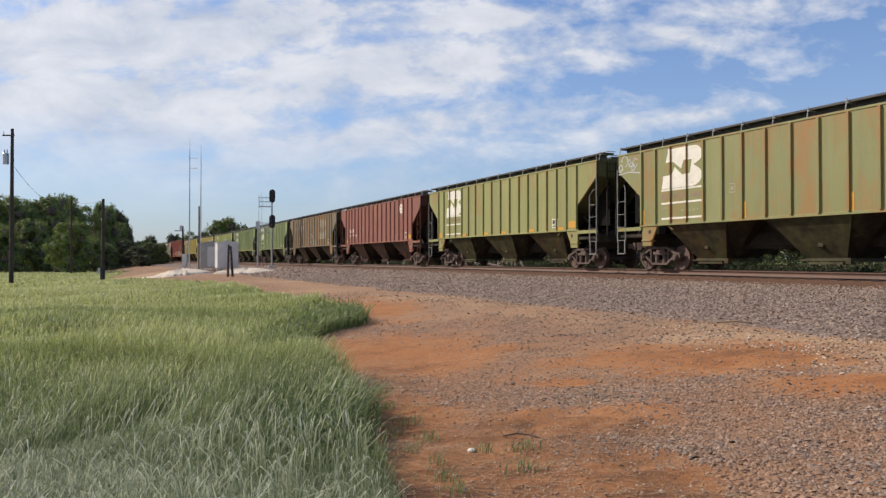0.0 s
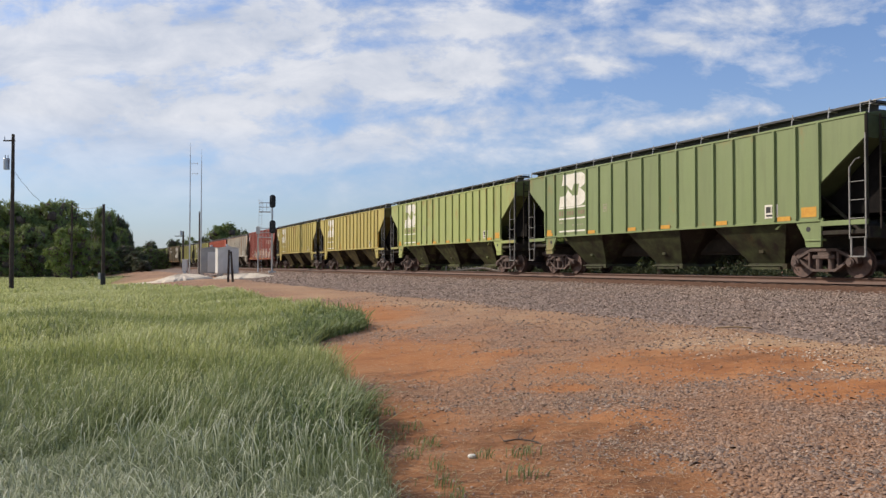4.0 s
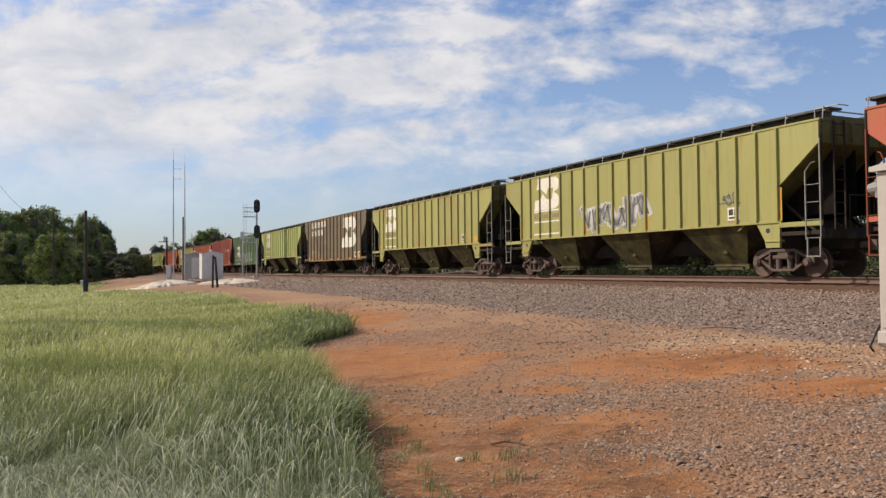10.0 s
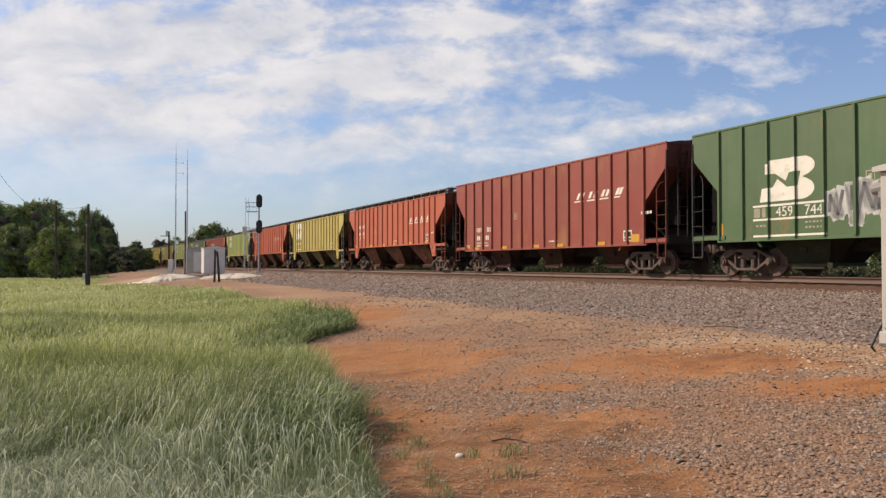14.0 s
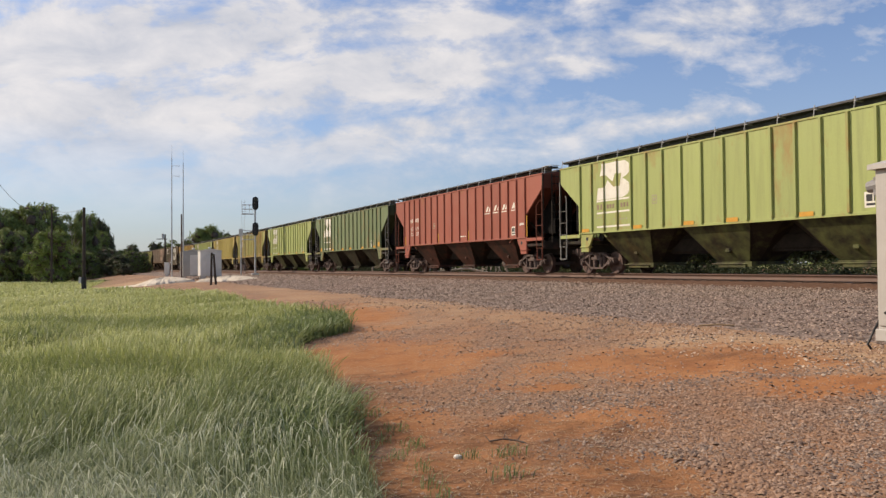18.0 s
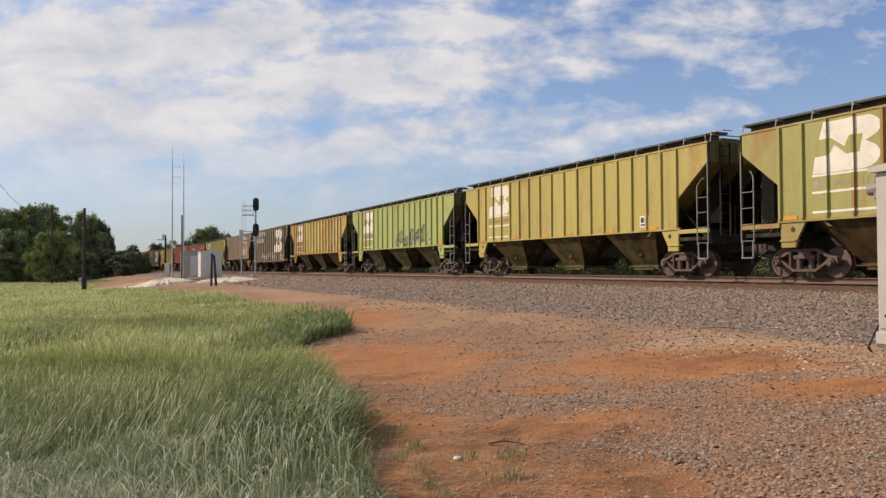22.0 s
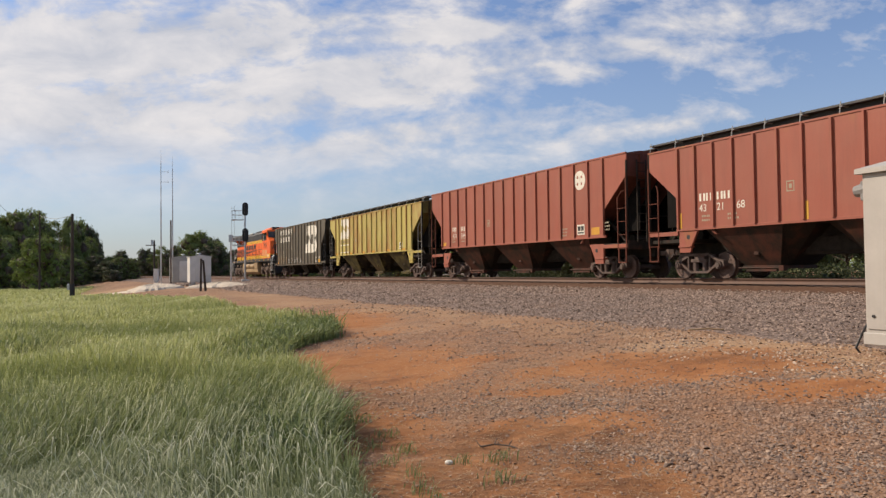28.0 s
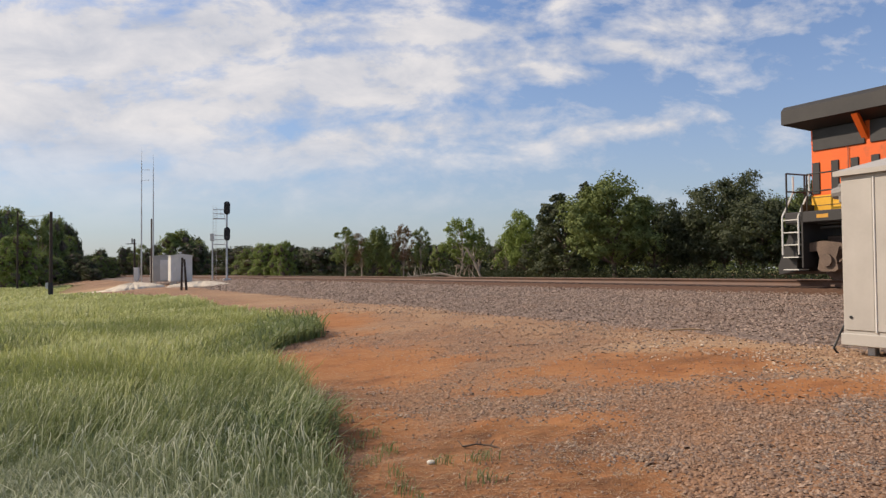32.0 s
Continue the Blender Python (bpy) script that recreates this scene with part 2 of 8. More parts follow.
def ground_mat():
    """Red clay, grey gravel fines and pale straw dust, parted by the sheet's own masks."""
    m, N, L, B = nodes_of("clay_and_gravel_ground")
    tc = N.new("ShaderNodeTexCoord")
    v = tc.outputs["Object"]
    at = N.new("ShaderNodeAttribute")
    at.attribute_name = "cover"
    sep = N.new("ShaderNodeSeparateColor")
    L.new(at.outputs["Color"], sep.inputs[0])
    n1, n2, n3 = noise_at(N, L, v, 1.3, 6, 0.6), noise_at(N, L, v, 14.0, 5, 0.6), noise_at(N, L, v, 60.0, 3)
    vo = N.new("ShaderNodeTexVoronoi")
    vo.inputs["Scale"].default_value = 36.0
    L.new(v, vo.inputs["Vector"])
    sepv = N.new("ShaderNodeSeparateColor")
    L.new(vo.outputs["Color"], sepv.inputs[0])
    dirt = noise_at(N, L, v, 3.2, 7, 0.65, (0.55, 1.0, 1.0))
    clay = mixed(N, L, ramp(N, L, n2, 0.3, 0.75), (0.32, 0.128, 0.046), (0.42, 0.193, 0.08))
    clay = mixed(N, L, ramp(N, L, n1, 0.45, 0.8, 0.6), clay, (0.46, 0.25, 0.12))
    clay = mixed(N, L, ramp(N, L, dirt, 0.5, 0.7, 0.75), clay, (0.225, 0.095, 0.044))
    pebble = N.new("ShaderNodeValToRGB")
    e = pebble.color_ramp.elements
    e[0].color, e[1].color = (0.12, 0.09, 0.078, 1), (0.50, 0.375, 0.27, 1)
    e.new(0.4).color = (0.24, 0.155, 0.11, 1)
    e.new(0.8).color = (0.36, 0.235, 0.155, 1)
    L.new(sepv.outputs[0], pebble.inputs[0])
    grav = mixed(N, L, ramp(N, L, vo.outputs["Distance"], 0.35, 0.75, 0.65), pebble.outputs[0], (0.085, 0.05, 0.035))
    dust = mixed(N, L, n2, (0.26, 0.135, 0.07), (0.42, 0.245, 0.14))
    grav = mixed(N, L, ramp(N, L, n1, 0.34, 0.66, 0.8), grav, dust)
    sand = mixed(N, L, n2, (0.36, 0.22, 0.12), (0.50, 0.36, 0.23))
    grav = mixed(N, L, sep.outputs[2], grav, sand)
    soil = mixed(N, L, n2, (0.12, 0.125, 0.04), (0.21, 0.215, 0.08))
    edge = N.new("ShaderNodeMath")
    edge.operation = "ADD"
    L.new(sep.outputs[0], edge.inputs[0])
    half = N.new("ShaderNodeMath")
    half.operation = "MULTIPLY_ADD"
    half.inputs[1].default_value, half.inputs[2].default_value = 1.1, -0.55
    L.new(dirt, half.inputs[0])
    L.new(half.outputs[0], edge.inputs[1])
    single = N.new("ShaderNodeMath")
    single.operation = "MULTIPLY_ADD"
    single.inputs[1].default_value = -0.45
    L.new(sepv.outputs[1], single.inputs[0])
    L.new(edge.outputs[0], single.inputs[2])
    col = mixed(N, L, ramp(N, L, single.outputs[0], -0.12, 0.42), grav, clay)
    litter_col = mixed(N, L, ramp(N, L, noise_at(N, L, v, 30.0, 5, 0.65, (0.35, 1.0, 1.0)), 0.35, 0.7), (0.085, 0.04, 0.022), (0.235, 0.12, 0.062))
    mul = N.new("ShaderNodeMath")
    mul.operation = "MULTIPLY"
    L.new(at.outputs["Alpha"], mul.inputs[0])
    L.new(ramp(N, L, dirt, 0.3, 0.6, 0.9), mul.inputs[1])
    col = mixed(N, L, mul.outputs[0], col, litter_col)
    col = mixed(N, L, sep.outputs[1], col, soil)
    col = mixed(N, L, ramp(N, L, n3, 0.35, 0.8, 0.35), col, (0.09, 0.055, 0.038))
    L.new(col, B.inputs["Base Color"])
    B.inputs["Roughness"].default_value = 0.95
    B.inputs["Specular IOR Level"].default_value = 0.15
    ad = N.new("ShaderNodeMath")
    ad.operation = "ADD"
    L.new(n2, ad.inputs[0])
    L.new(n3, ad.inputs[1])
    bump(N, L, B, ad.outputs[0], 0.5, 0.02)
    return m


def stone_mat(name, c1, c2, c3, dusty=0.15):
    m, N, L, B = nodes_of(name)
    geo = N.new("ShaderNodeNewGeometry")
    r = N.new("ShaderNodeValToRGB")
    e = r.color_ramp.elements
    e[0].color, e[1].color = (*c1, 1), (*c2, 1)
    e[0].position = 0.1
    e.new(0.86).color = (*c3, 1)
    L.new(geo.outputs["Random Per Island"], r.inputs[0])
    tc = N.new("ShaderNodeTexCoord")
    g = noise_at(N, L, tc.outputs["Object"], 70.0, 3)
    col = mixed(N, L, ramp(N, L, g, 0.3, 0.8, 0.4), r.outputs[0], (0.12, 0.07, 0.045))
    col = mixed(N, L, ramp(N, L, noise_at(N, L, tc.outputs["Object"], 1.1, 5, 0.6), 0.42, 0.68, dusty), col, (0.34, 0.18, 0.095))
    L.new(col, B.inputs["Base Color"])
    B.inputs["Roughness"].default_value = 0.9
    B.inputs["Specular IOR Level"].default_value = 0.25
    return m


PAINT = car_paint("weathered_car_paint", 0.0)
# darkened paints: grime, plus the shade of ends, bays and slopes as colour
PAINT_DIRTY_SHADED = car_paint("dirty_shaded_car_paint", 0.8)
PAINT_BAY = car_paint("shaded_bay_paint", 1.2)
PAINT_DEEP_SHADE = car_paint("deep_shade_car_paint", 1.4)
GROUND = ground_mat()
BALLAST = stone_mat("ballast_stone", (0.085, 0.064, 0.055), (0.25, 0.185, 0.15), (0.43, 0.34, 0.28))
GRAVEL = stone_mat("gravel_stone", (0.105, 0.084, 0.075), (0.27, 0.188, 0.14), (0.42, 0.32, 0.245), 0.75)
GRIME_SHADE = surface("black_grime_shade", (0.022, 0.02, 0.018), (0.05, 0.04, 0.032), 4.0, 0.8)
STEEL_BROWN = surface("rusty_truck_steel", (0.055, 0.038, 0.032), (0.115, 0.078, 0.064), 5.0, 0.75, 0.0, 30, third=(0.19, 0.085, 0.05))
WHEEL = surface("brown_wheel_steel", (0.15, 0.085, 0.062), (0.075, 0.05, 0.042), 6.0, 0.6, 0.1)
RAILMAT = surface("rusted_rail_web", (0.13, 0.065, 0.04), (0.09, 0.05, 0.035), 2.0, 0.7)
RAILTOP = surface("worn_rail_head", (0.20, 0.18, 0.165), (0.14, 0.12, 0.11), 2.0, 0.4, 0.5)
TIE_WOOD = surface("dusty_brown_tie", (0.085, 0.05, 0.035), (0.15, 0.09, 0.06), 3.0, 0.95, 0.0, 25)
PALE_BARK = surface("pale_dead_wood", (0.46, 0.40, 0.33), (0.32, 0.27, 0.22), 2.0, 0.95, 0.0, 14, 0.6)
WOOD = surface("creosoted_wood", (0.035, 0.025, 0.02), (0.075, 0.055, 0.042), 3.0, 0.9, 0.0, 25)
GALV = surface("galvanised_steel", (0.42, 0.43, 0.44), (0.55, 0.56, 0.57), 3.0, 0.45, 0.6)
SHED = surface("pale_aluminium_sheet", (0.58, 0.57, 0.54), (0.68, 0.67, 0.64), 1.2, 0.5, 0.1, 30, 0.05, grain=0.08)
SHED_GREY = surface("dull_grey_ribbed_sheet", (0.33, 0.33, 0.315), (0.42, 0.42, 0.40), 1.2, 0.55, 0.1, 30, 0.05, grain=0.08)
SHED_TAN = surface("dusty_beige_painted_sheet", (0.36, 0.34, 0.31), (0.43, 0.41, 0.375), 1.4, 0.55, 0.0, 30, 0.05, grain=0.05)
BLACK = surface("matt_black_metal", (0.012, 0.012, 0.013), (0.022, 0.022, 0.023), 4.0, 0.55)
DULL_BLACK = surface("dull_black", (0.006, 0.006, 0.006), (0.014, 0.012, 0.011), 4.0, 0.95)
WHITE = surface("worn_white_lettering", (0.74, 0.72, 0.64), (0.62, 0.59, 0.5), 2.0, 0.7, third=(0.45, 0.4, 0.28))
for dull in (DULL_BLACK, GRIME_SHADE):
    dull.node_tree.nodes["Principled BSDF"].inputs["Specular IOR Level"].default_value = 0.1
YELLOW = surface("orange_reflective_strip", (0.50, 0.22, 0.02), (0.58, 0.31, 0.03), 6.0, 0.5)
GREY_INK = surface("faded_dark_lettering", (0.09, 0.085, 0.08), (0.16, 0.15, 0.14), 3.0, 0.7)
SPRAY_WHITE = surface("pale_spray_paint", (0.56, 0.56, 0.53), (0.36, 0.36, 0.34), 2.0, 0.6)
SPRAY_DARK = surface("dark_spray_paint", (0.05, 0.05, 0.055), (0.16, 0.16, 0.17), 2.0, 0.6)
SPRAY_TEAL = surface("teal_spray_paint", (0.15, 0.36, 0.36), (0.3, 0.5, 0.48), 2.0, 0.6)
SPRAY_PEACH = surface("peach_spray_paint", (0.62, 0.33, 0.2), (0.7, 0.48, 0.33), 2.0, 0.6)
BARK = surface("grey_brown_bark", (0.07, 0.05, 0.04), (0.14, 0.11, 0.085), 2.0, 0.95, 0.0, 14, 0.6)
LEAF = [leaf_mat("oak_leaf_green", (0.115, 0.15, 0.052), (0.205, 0.25, 0.088), (0.155, 0.195, 0.068)),
        leaf_mat("dark_cedar_green", (0.055, 0.068, 0.04), (0.105, 0.122, 0.07), (0.075, 0.088, 0.052)),
        leaf_mat("spring_leaf_green", (0.15, 0.21, 0.052), (0.26, 0.325, 0.092), (0.20, 0.26, 0.072)),
        leaf_mat("reddish_spring_leaf", (0.25, 0.125, 0.085), (0.23, 0.16, 0.09), (0.15, 0.14, 0.07)),
        # oak leaf once more, lightened: sunlight on the dense trees put into the colour
        leaf_mat("sunlit_oak_leaf_green", (0.145, 0.19, 0.062), (0.25, 0.305, 0.10), (0.19, 0.24, 0.08))]

# brush leaf darkened to stand for the shade beneath trees and train
BRUSH_SHADE = leaf_mat("shade_dark_brush_leaf", (0.026, 0.036, 0.016), (0.055, 0.068, 0.03), (0.038, 0.05, 0.022), (0.03, 0.04, 0.012))


# ---- mesh helpers ----
def finish(name, bm, material, parent=None, label="", smooth_faces=False):
    me = bpy.data.meshes.new(name)
    bm.to_mesh(me)
    bm.free()
    return hang(name, me, material, parent, label, smooth_faces)


def hang(name, me, material, parent=None, label="", smooth_faces=False):
    if material and not me.materials:
        me.materials.append(material)
    if smooth_faces:
        me.polygons.foreach_set("use_smooth", [True] * len(me.polygons))
    ob = new(name, me)
    if parent:
        ob.parent = parent
    if label:
        ob["label"] = label
    return ob


def part(name, bm, material, parent, label=""):
    return finish(name, bm, material, parent, label)


def block(bm, x0, x1, y0, y1, z0, z1, bev=0.0, mat=None):
    """A box, bevelled if asked, in a bmesh."""
    r = bmesh.ops.create_cube(bm, size=1.0, matrix=Matrix.Translation(((x0 + x1) / 2, (y0 + y1) / 2, (z0 + z1) / 2)) @ Matrix.Diagonal((x1 - x0, y1 - y0, z1 - z0, 1)))
    if mat is not None:
        bmesh.ops.transform(bm, matrix=mat, verts=r["verts"])
    if bev > 0:
        es = {e for v in r["verts"] for e in v.link_edges}
        bmesh.ops.bevel(bm, geom=list(es), offset=bev, segments=1, affect="EDGES")
    return bm


def rod(bm, a, b, r, r2=None, n=8):
    """A round bar from a to b."""
    a, b = Vector(a), Vector(b)
    d = b - a
    m = Matrix.Translation((a + b) / 2) @ d.to_track_quat("Z", "Y").to_matrix().to_4x4()
    bmesh.ops.create_cone(bm, cap_ends=True, segments=n, radius1=r, radius2=r if r2 is None else r2, depth=d.length, matrix=m)
    return bm


def prism(bm, pts, y0, y1, axis="y"):
    """A flat outline in x, z, drawn out from y0 to y1 (or y, z along x)."""
    f = (lambda p, k: (p[0], k, p[1])) if axis == "y" else (lambda p, k: (k, p[0], p[1]))
    a, b = [bm.verts.new(f(p, y0)) for p in pts], [bm.verts.new(f(p, y1)) for p in pts]
    bm.faces.new(a)
    bm.faces.new(list(reversed(b)))
    for i in range(len(pts)):
        j = (i + 1) % len(pts)
        bm.faces.new((a[j], a[i], b[i], b[j]))
    bmesh.ops.recalc_face_normals(bm, faces=bm.faces)
    return bm


def sheet(name, verts, faces, material, parent=None, label=""):
    """A mesh from arrays: faces all of one size."""
    me = bpy.data.meshes.new(name)
    verts, faces = np.ascontiguousarray(verts, np.float32), np.ascontiguousarray(faces, np.int32)
    n, k = faces.shape
    me.vertices.add(len(verts))
    me.vertices.foreach_set("co", verts.ravel())
    me.loops.add(n * k)
    me.loops.foreach_set("vertex_index", faces.ravel())
    me.polygons.add(n)
    me.polygons.foreach_set("loop_start", np.arange(0, n * k, k, dtype=np.int32))
    me.update(calc_edges=True)
    me.validate()
    return hang(name, me, material, parent, label)


# ---- ground ----
CLAY = [(3.1, 9.1, 1.55, 1.15, -0.35), (4.0, 7.3, 1.0, 0.55, -0.2), (1.9, 9.4, 0.9, 0.45, 0.0), (-0.7, 11.2, 1.25, 2.3, 0.35), (1.15, 6.6, 0.95, 0.55, -0.1), (-0.2, 5.0, 1.1, 1.5, 0.0), (1.3, 5.1, 0.45, 0.6, 0.0),
        (-0.45, 7.2, 0.6, 1.3, 0.3), (-3.0, 19.0, 2.2, 3.5, 0.3), (0.7, 11.0, 0.8, 0.5, 0.0), (1.35, 8.2, 0.35, 0.22, 0.0), (5.2, 7.2, 1.0, 0.5, -0.2)]
GRASS_EDGE = [(-0.25, 2.0), (-0.3, 4.6), (-0.75, 7.0), (-1.6, 10.0), (-2.35, 13.0), (-1.75, 15.5), (-1.9, 17.5), (-3.6, 21.0), (-6.5, 28.0), (-12.5, 41.0), (-23.0, 58.0), (-30.0, 68.0), (-35.0, 80.0), (-46.0, 110.0), (-60.0, 140.0)]


def clay_mask(x, y):
    v = np.zeros_like(x)
    for cx, cy, rx, ry, a in CLAY:
        dx, dy = x - cx, y - cy
        u, w = dx * math.cos(a) + dy * math.sin(a), dy * math.cos(a) - dx * math.sin(a)
        v = np.maximum(v, 1.1 - np.sqrt((u / rx) ** 2 + (w / ry) ** 2) * 0.8 + 0.28 * lumps(x, y, 2.2, 8) + 0.15 * lumps(x, y, 6.0, 12))
    return 0.9 * smooth(-0.3, 0.95, v) * (1 - 0.95 * smooth(24, 44, np.hypot(x, y)))


def grass_mask(x, y):
    ex, ey = np.array([e[0] for e in GRASS_EDGE]), np.array([e[1] for e in GRASS_EDGE])
    edge = np.interp(y, ey, ex)
    return smooth(128, 112, y) * smooth(-0.12, 0.12, edge - x + 0.12 * lumps(x, y, 3.0, 9))


def build_ground():
    n = 330
    k = np.linspace(-1, 1, n)
    gx = 1400 * np.sinh(7.9 * k) / math.sinh(7.9) + 1.0
    ky = np.linspace(-0.66, 1, n)
    gy = 1400 * np.sinh(7.9 * ky) / math.sinh(7.9) + 6.0
    X, Y = np.meshgrid(gx, gy)
    X, Y = X.ravel(), Y.ravel()
    V = np.stack([X, Y, height(X, Y)], 1)
    i = np.arange(n * n).reshape(n, n)
    Fc = np.stack([i[:-1, :-1], i[:-1, 1:], i[1:, 1:], i[1:, :-1]], -1).reshape(-1, 4)
    ob = sheet("ground", V, Fc, GROUND)
    s, p = line_coords(X, Y)
    g = grass_mask(X, Y)
    r = np.hypot(X, Y)
    far = np.maximum(smooth(26, 30, p), smooth(5, -6, p) * smooth(25, 60, r))
    woods = smooth(29, 33, p) * smooth(135, 110, s)      # darker brown floor under the trees
    soil = np.maximum(g, far) * (1 - woods)
    sand = smooth(0.1, 0.8, lumps(X, Y, 0.7, 5)) * 0.5 * smooth(4, 7, p) + (0.42 + 0.2 * smooth(3, 5, X) + 0.25 * lumps(X, Y, 2.4, 6)) * smooth(6.6, 7.8, p) * smooth(10.2, 9.2, p) * smooth(60, 30, r)
    sand = np.maximum(sand, np.exp(-((X + 29) / 8) ** 2 - ((Y - 74) / 6) ** 2))
    col = np.stack([clay_mask(X, Y), soil, np.clip(sand, 0, 1), np.clip(np.exp(-((X - 0.4) / 1.15) ** 2 - ((Y - 4.5) / 1.15) ** 2) * 2.0 + 0.7 * np.exp(-((X - 3.6) / 1.5) ** 2 - ((Y - 9.4 + 0.2 * (X - 3.6)) / 0.4) ** 2) + np.exp(-((X + 0.9) / 0.8) ** 2 - ((Y - 8.0) / 2.2) ** 2) + 1.9 * np.exp(-((X - 1.05) / 0.72) ** 2 - ((Y - 6.6 + 0.15 * X) / 0.42) ** 2) + 1.4 * np.exp(-((X - 1.25) / 0.35) ** 2 - ((Y - 5.15) / 0.45) ** 2) + woods, 0, 1)], 1)
    at = ob.data.color_attributes.new("cover", "FLOAT_COLOR", "POINT")
    at.data.foreach_set("color", col.astype(np.float32).ravel())
    tagged(ob, "red clay and grey gravel ground running into grassland", "ground", kind="structure")
    return ob


def sweep(name, profile, s_list, material, parent=None, label=""):
    """A cross-section (p, z) drawn along the line."""
    P = []
    for s in s_list:
        for p, z in profile:
            x, y, _ = on_line(s, p)
            P.append((x, y, z))
    m, n = len(s_list), len(profile)
    i = np.arange(m * n).reshape(m, n)
    return sheet(name, P, np.stack([i[:-1, :-1], i[:-1, 1:], i[1:, 1:], i[1:, :-1]], -1).reshape(-1, 4), material, parent, label)


BED = [(9.0, 0.34), (10.0, 0.45), (12.5, 0.58), (15.2, 0.70), (17.0, 0.76), (17.6, 0.79), (18.05, 0.93), (21.15, 0.93), (21.6, 0.8), (24.5, 0.4), (25.5, 0.1)]


def bed_z(p):
    return np.interp(p, [b[0] for b in BED], [b[1] for b in BED])


def build_track():
    steps = [*range(-700, -60, 20), *range(-60, 120, 3), *range(120, 740, 10)]
    bed = sweep("track_bed", BED, steps, BALLAST_BED)
    dust = np.array([1.0 if 17.3 < p < 21.8 else 0.0 for _ in steps for p, _z in BED], np.float32)
    at = bed.data.color_attributes.new("dust", "FLOAT_COLOR", "POINT")
    at.data.foreach_set("color", np.stack([dust, dust, dust, np.ones_like(dust)], 1).ravel())
    tagged(bed, "broad grey crushed-stone track bed with sloping shoulder", "track bed", kind="structure")
    for side, p in ((0, P0 - 0.754), (1, P0 + 0.754)):
        w = [(p - 0.07, RAIL - 0.17), (p - 0.07, RAIL - 0.15), (p - 0.012, RAIL - 0.13), (p - 0.012, RAIL - 0.045), (p - 0.036, RAIL - 0.035)]
        prof = w + [(p - 0.037, RAIL - 0.008), (p - 0.028, RAIL)] + [(2 * p - a, z) for a, z in reversed(w + [(p - 0.037, RAIL - 0.008), (p - 0.028, RAIL)])]
        rail = sweep("rail", prof, steps, RAILMAT)
        tagged(rail, "rust-brown steel rail with a worn bright head", "rail", "rails", "structure")
        head = sweep("rail_head", [(p - 0.03, RAIL + 0.003), (p + 0.03, RAIL + 0.003)], steps, RAILTOP, rail)
    return bed


def bed_mat():
    m, N, L, B = nodes_of("crushed_stone_bed")
    tc = N.new("ShaderNodeTexCoord")
    v = tc.outputs["Object"]
    vo = N.new("ShaderNodeTexVoronoi")
    vo.inputs["Scale"].default_value = 17.0
    L.new(v, vo.inputs["Vector"])
    sp = N.new("ShaderNodeSeparateColor")
    L.new(vo.outputs["Color"], sp.inputs[0])
    n1 = noise_at(N, L, v, 0.35, 4)
    col = mixed(N, L, sp.outputs[0], (0.11, 0.085, 0.075), (0.27, 0.21, 0.175))
    col = mixed(N, L, ramp(N, L, n1, 0.4, 0.7, 0.4), col, (0.24, 0.16, 0.11))
    at = N.new("ShaderNodeAttribute")
    at.attribute_name = "dust"
    sd = N.new("ShaderNodeSeparateColor")
    L.new(at.outputs["Color"], sd.inputs[0])
    n2 = noise_at(N, L, v, 7.0, 5)
    col = mixed(N, L, sd.outputs[0], col, mixed(N, L, n2, (0.075, 0.042, 0.03), (0.17, 0.095, 0.06)))
    L.new(col, B.inputs["Base Color"])
    B.inputs["Roughness"].default_value = 0.95
    B.inputs["Specular IOR Level"].default_value = 0.15
    bump(N, L, B, vo.outputs["Distance"], 0.8, 0.03)
    return m


BALLAST_BED = bed_mat()
build_ground()
build_track()

# ---- the train ----
HW = 1.58          # half width
# half length, length of the end's slope, its top and foot, sill, eave and the ribs' places from the end
RIB_STEPS = [0.753, 0.758, 0.788, 0.813, 0.818, 0.828, 0.898, 0.918]


def rib_places(hl, first, steps):
    xs = [-hl + first]
    for d in steps:
        xs.append(xs[-1] + d)
    return xs


KIND = dict(shallow=(8.47, 1.42, 3.72, 2.58, 1.59, 4.30, rib_places(8.47, 1.43, RIB_STEPS + [0.928] + RIB_STEPS[::-1])),
            short=(8.20, 1.32, 3.74, 2.56, 1.56, 4.54, rib_places(8.20, 1.335, [0.9153] * 15)),
            deep=(8.17, 1.16, 3.76, 2.55, 1.07, 4.55, rib_places(8.17, 1.17, [0.9333] * 15)))
PITCH = dict(shallow=18.254, short=17.56, deep=17.56)
YELLOW_GREEN, GREEN, LIGHT_GREEN, DARK_GREEN = (0.315, 0.305, 0.083), (0.18, 0.24, 0.088), (0.33, 0.385, 0.115), (0.048, 0.115, 0.038)
OCHRE, RED, ORANGE_RED, BROWN_RED = (0.435, 0.355, 0.085), (0.255, 0.034, 0.02), (0.45, 0.085, 0.036), (0.31, 0.068, 0.037)
OLIVE = (0.215, 0.225, 0.078)
CREAM, DARK_BROWN, FADED_BROWN, BLACK_BROWN = (0.50, 0.455, 0.37), (0.104, 0.08, 0.039), (0.172, 0.108, 0.07), (0.068, 0.055, 0.034)


def meshed(name, bm):
    me = bpy.data.meshes.new(name)
    bm.to_mesh(me)
    bm.free()
    return me


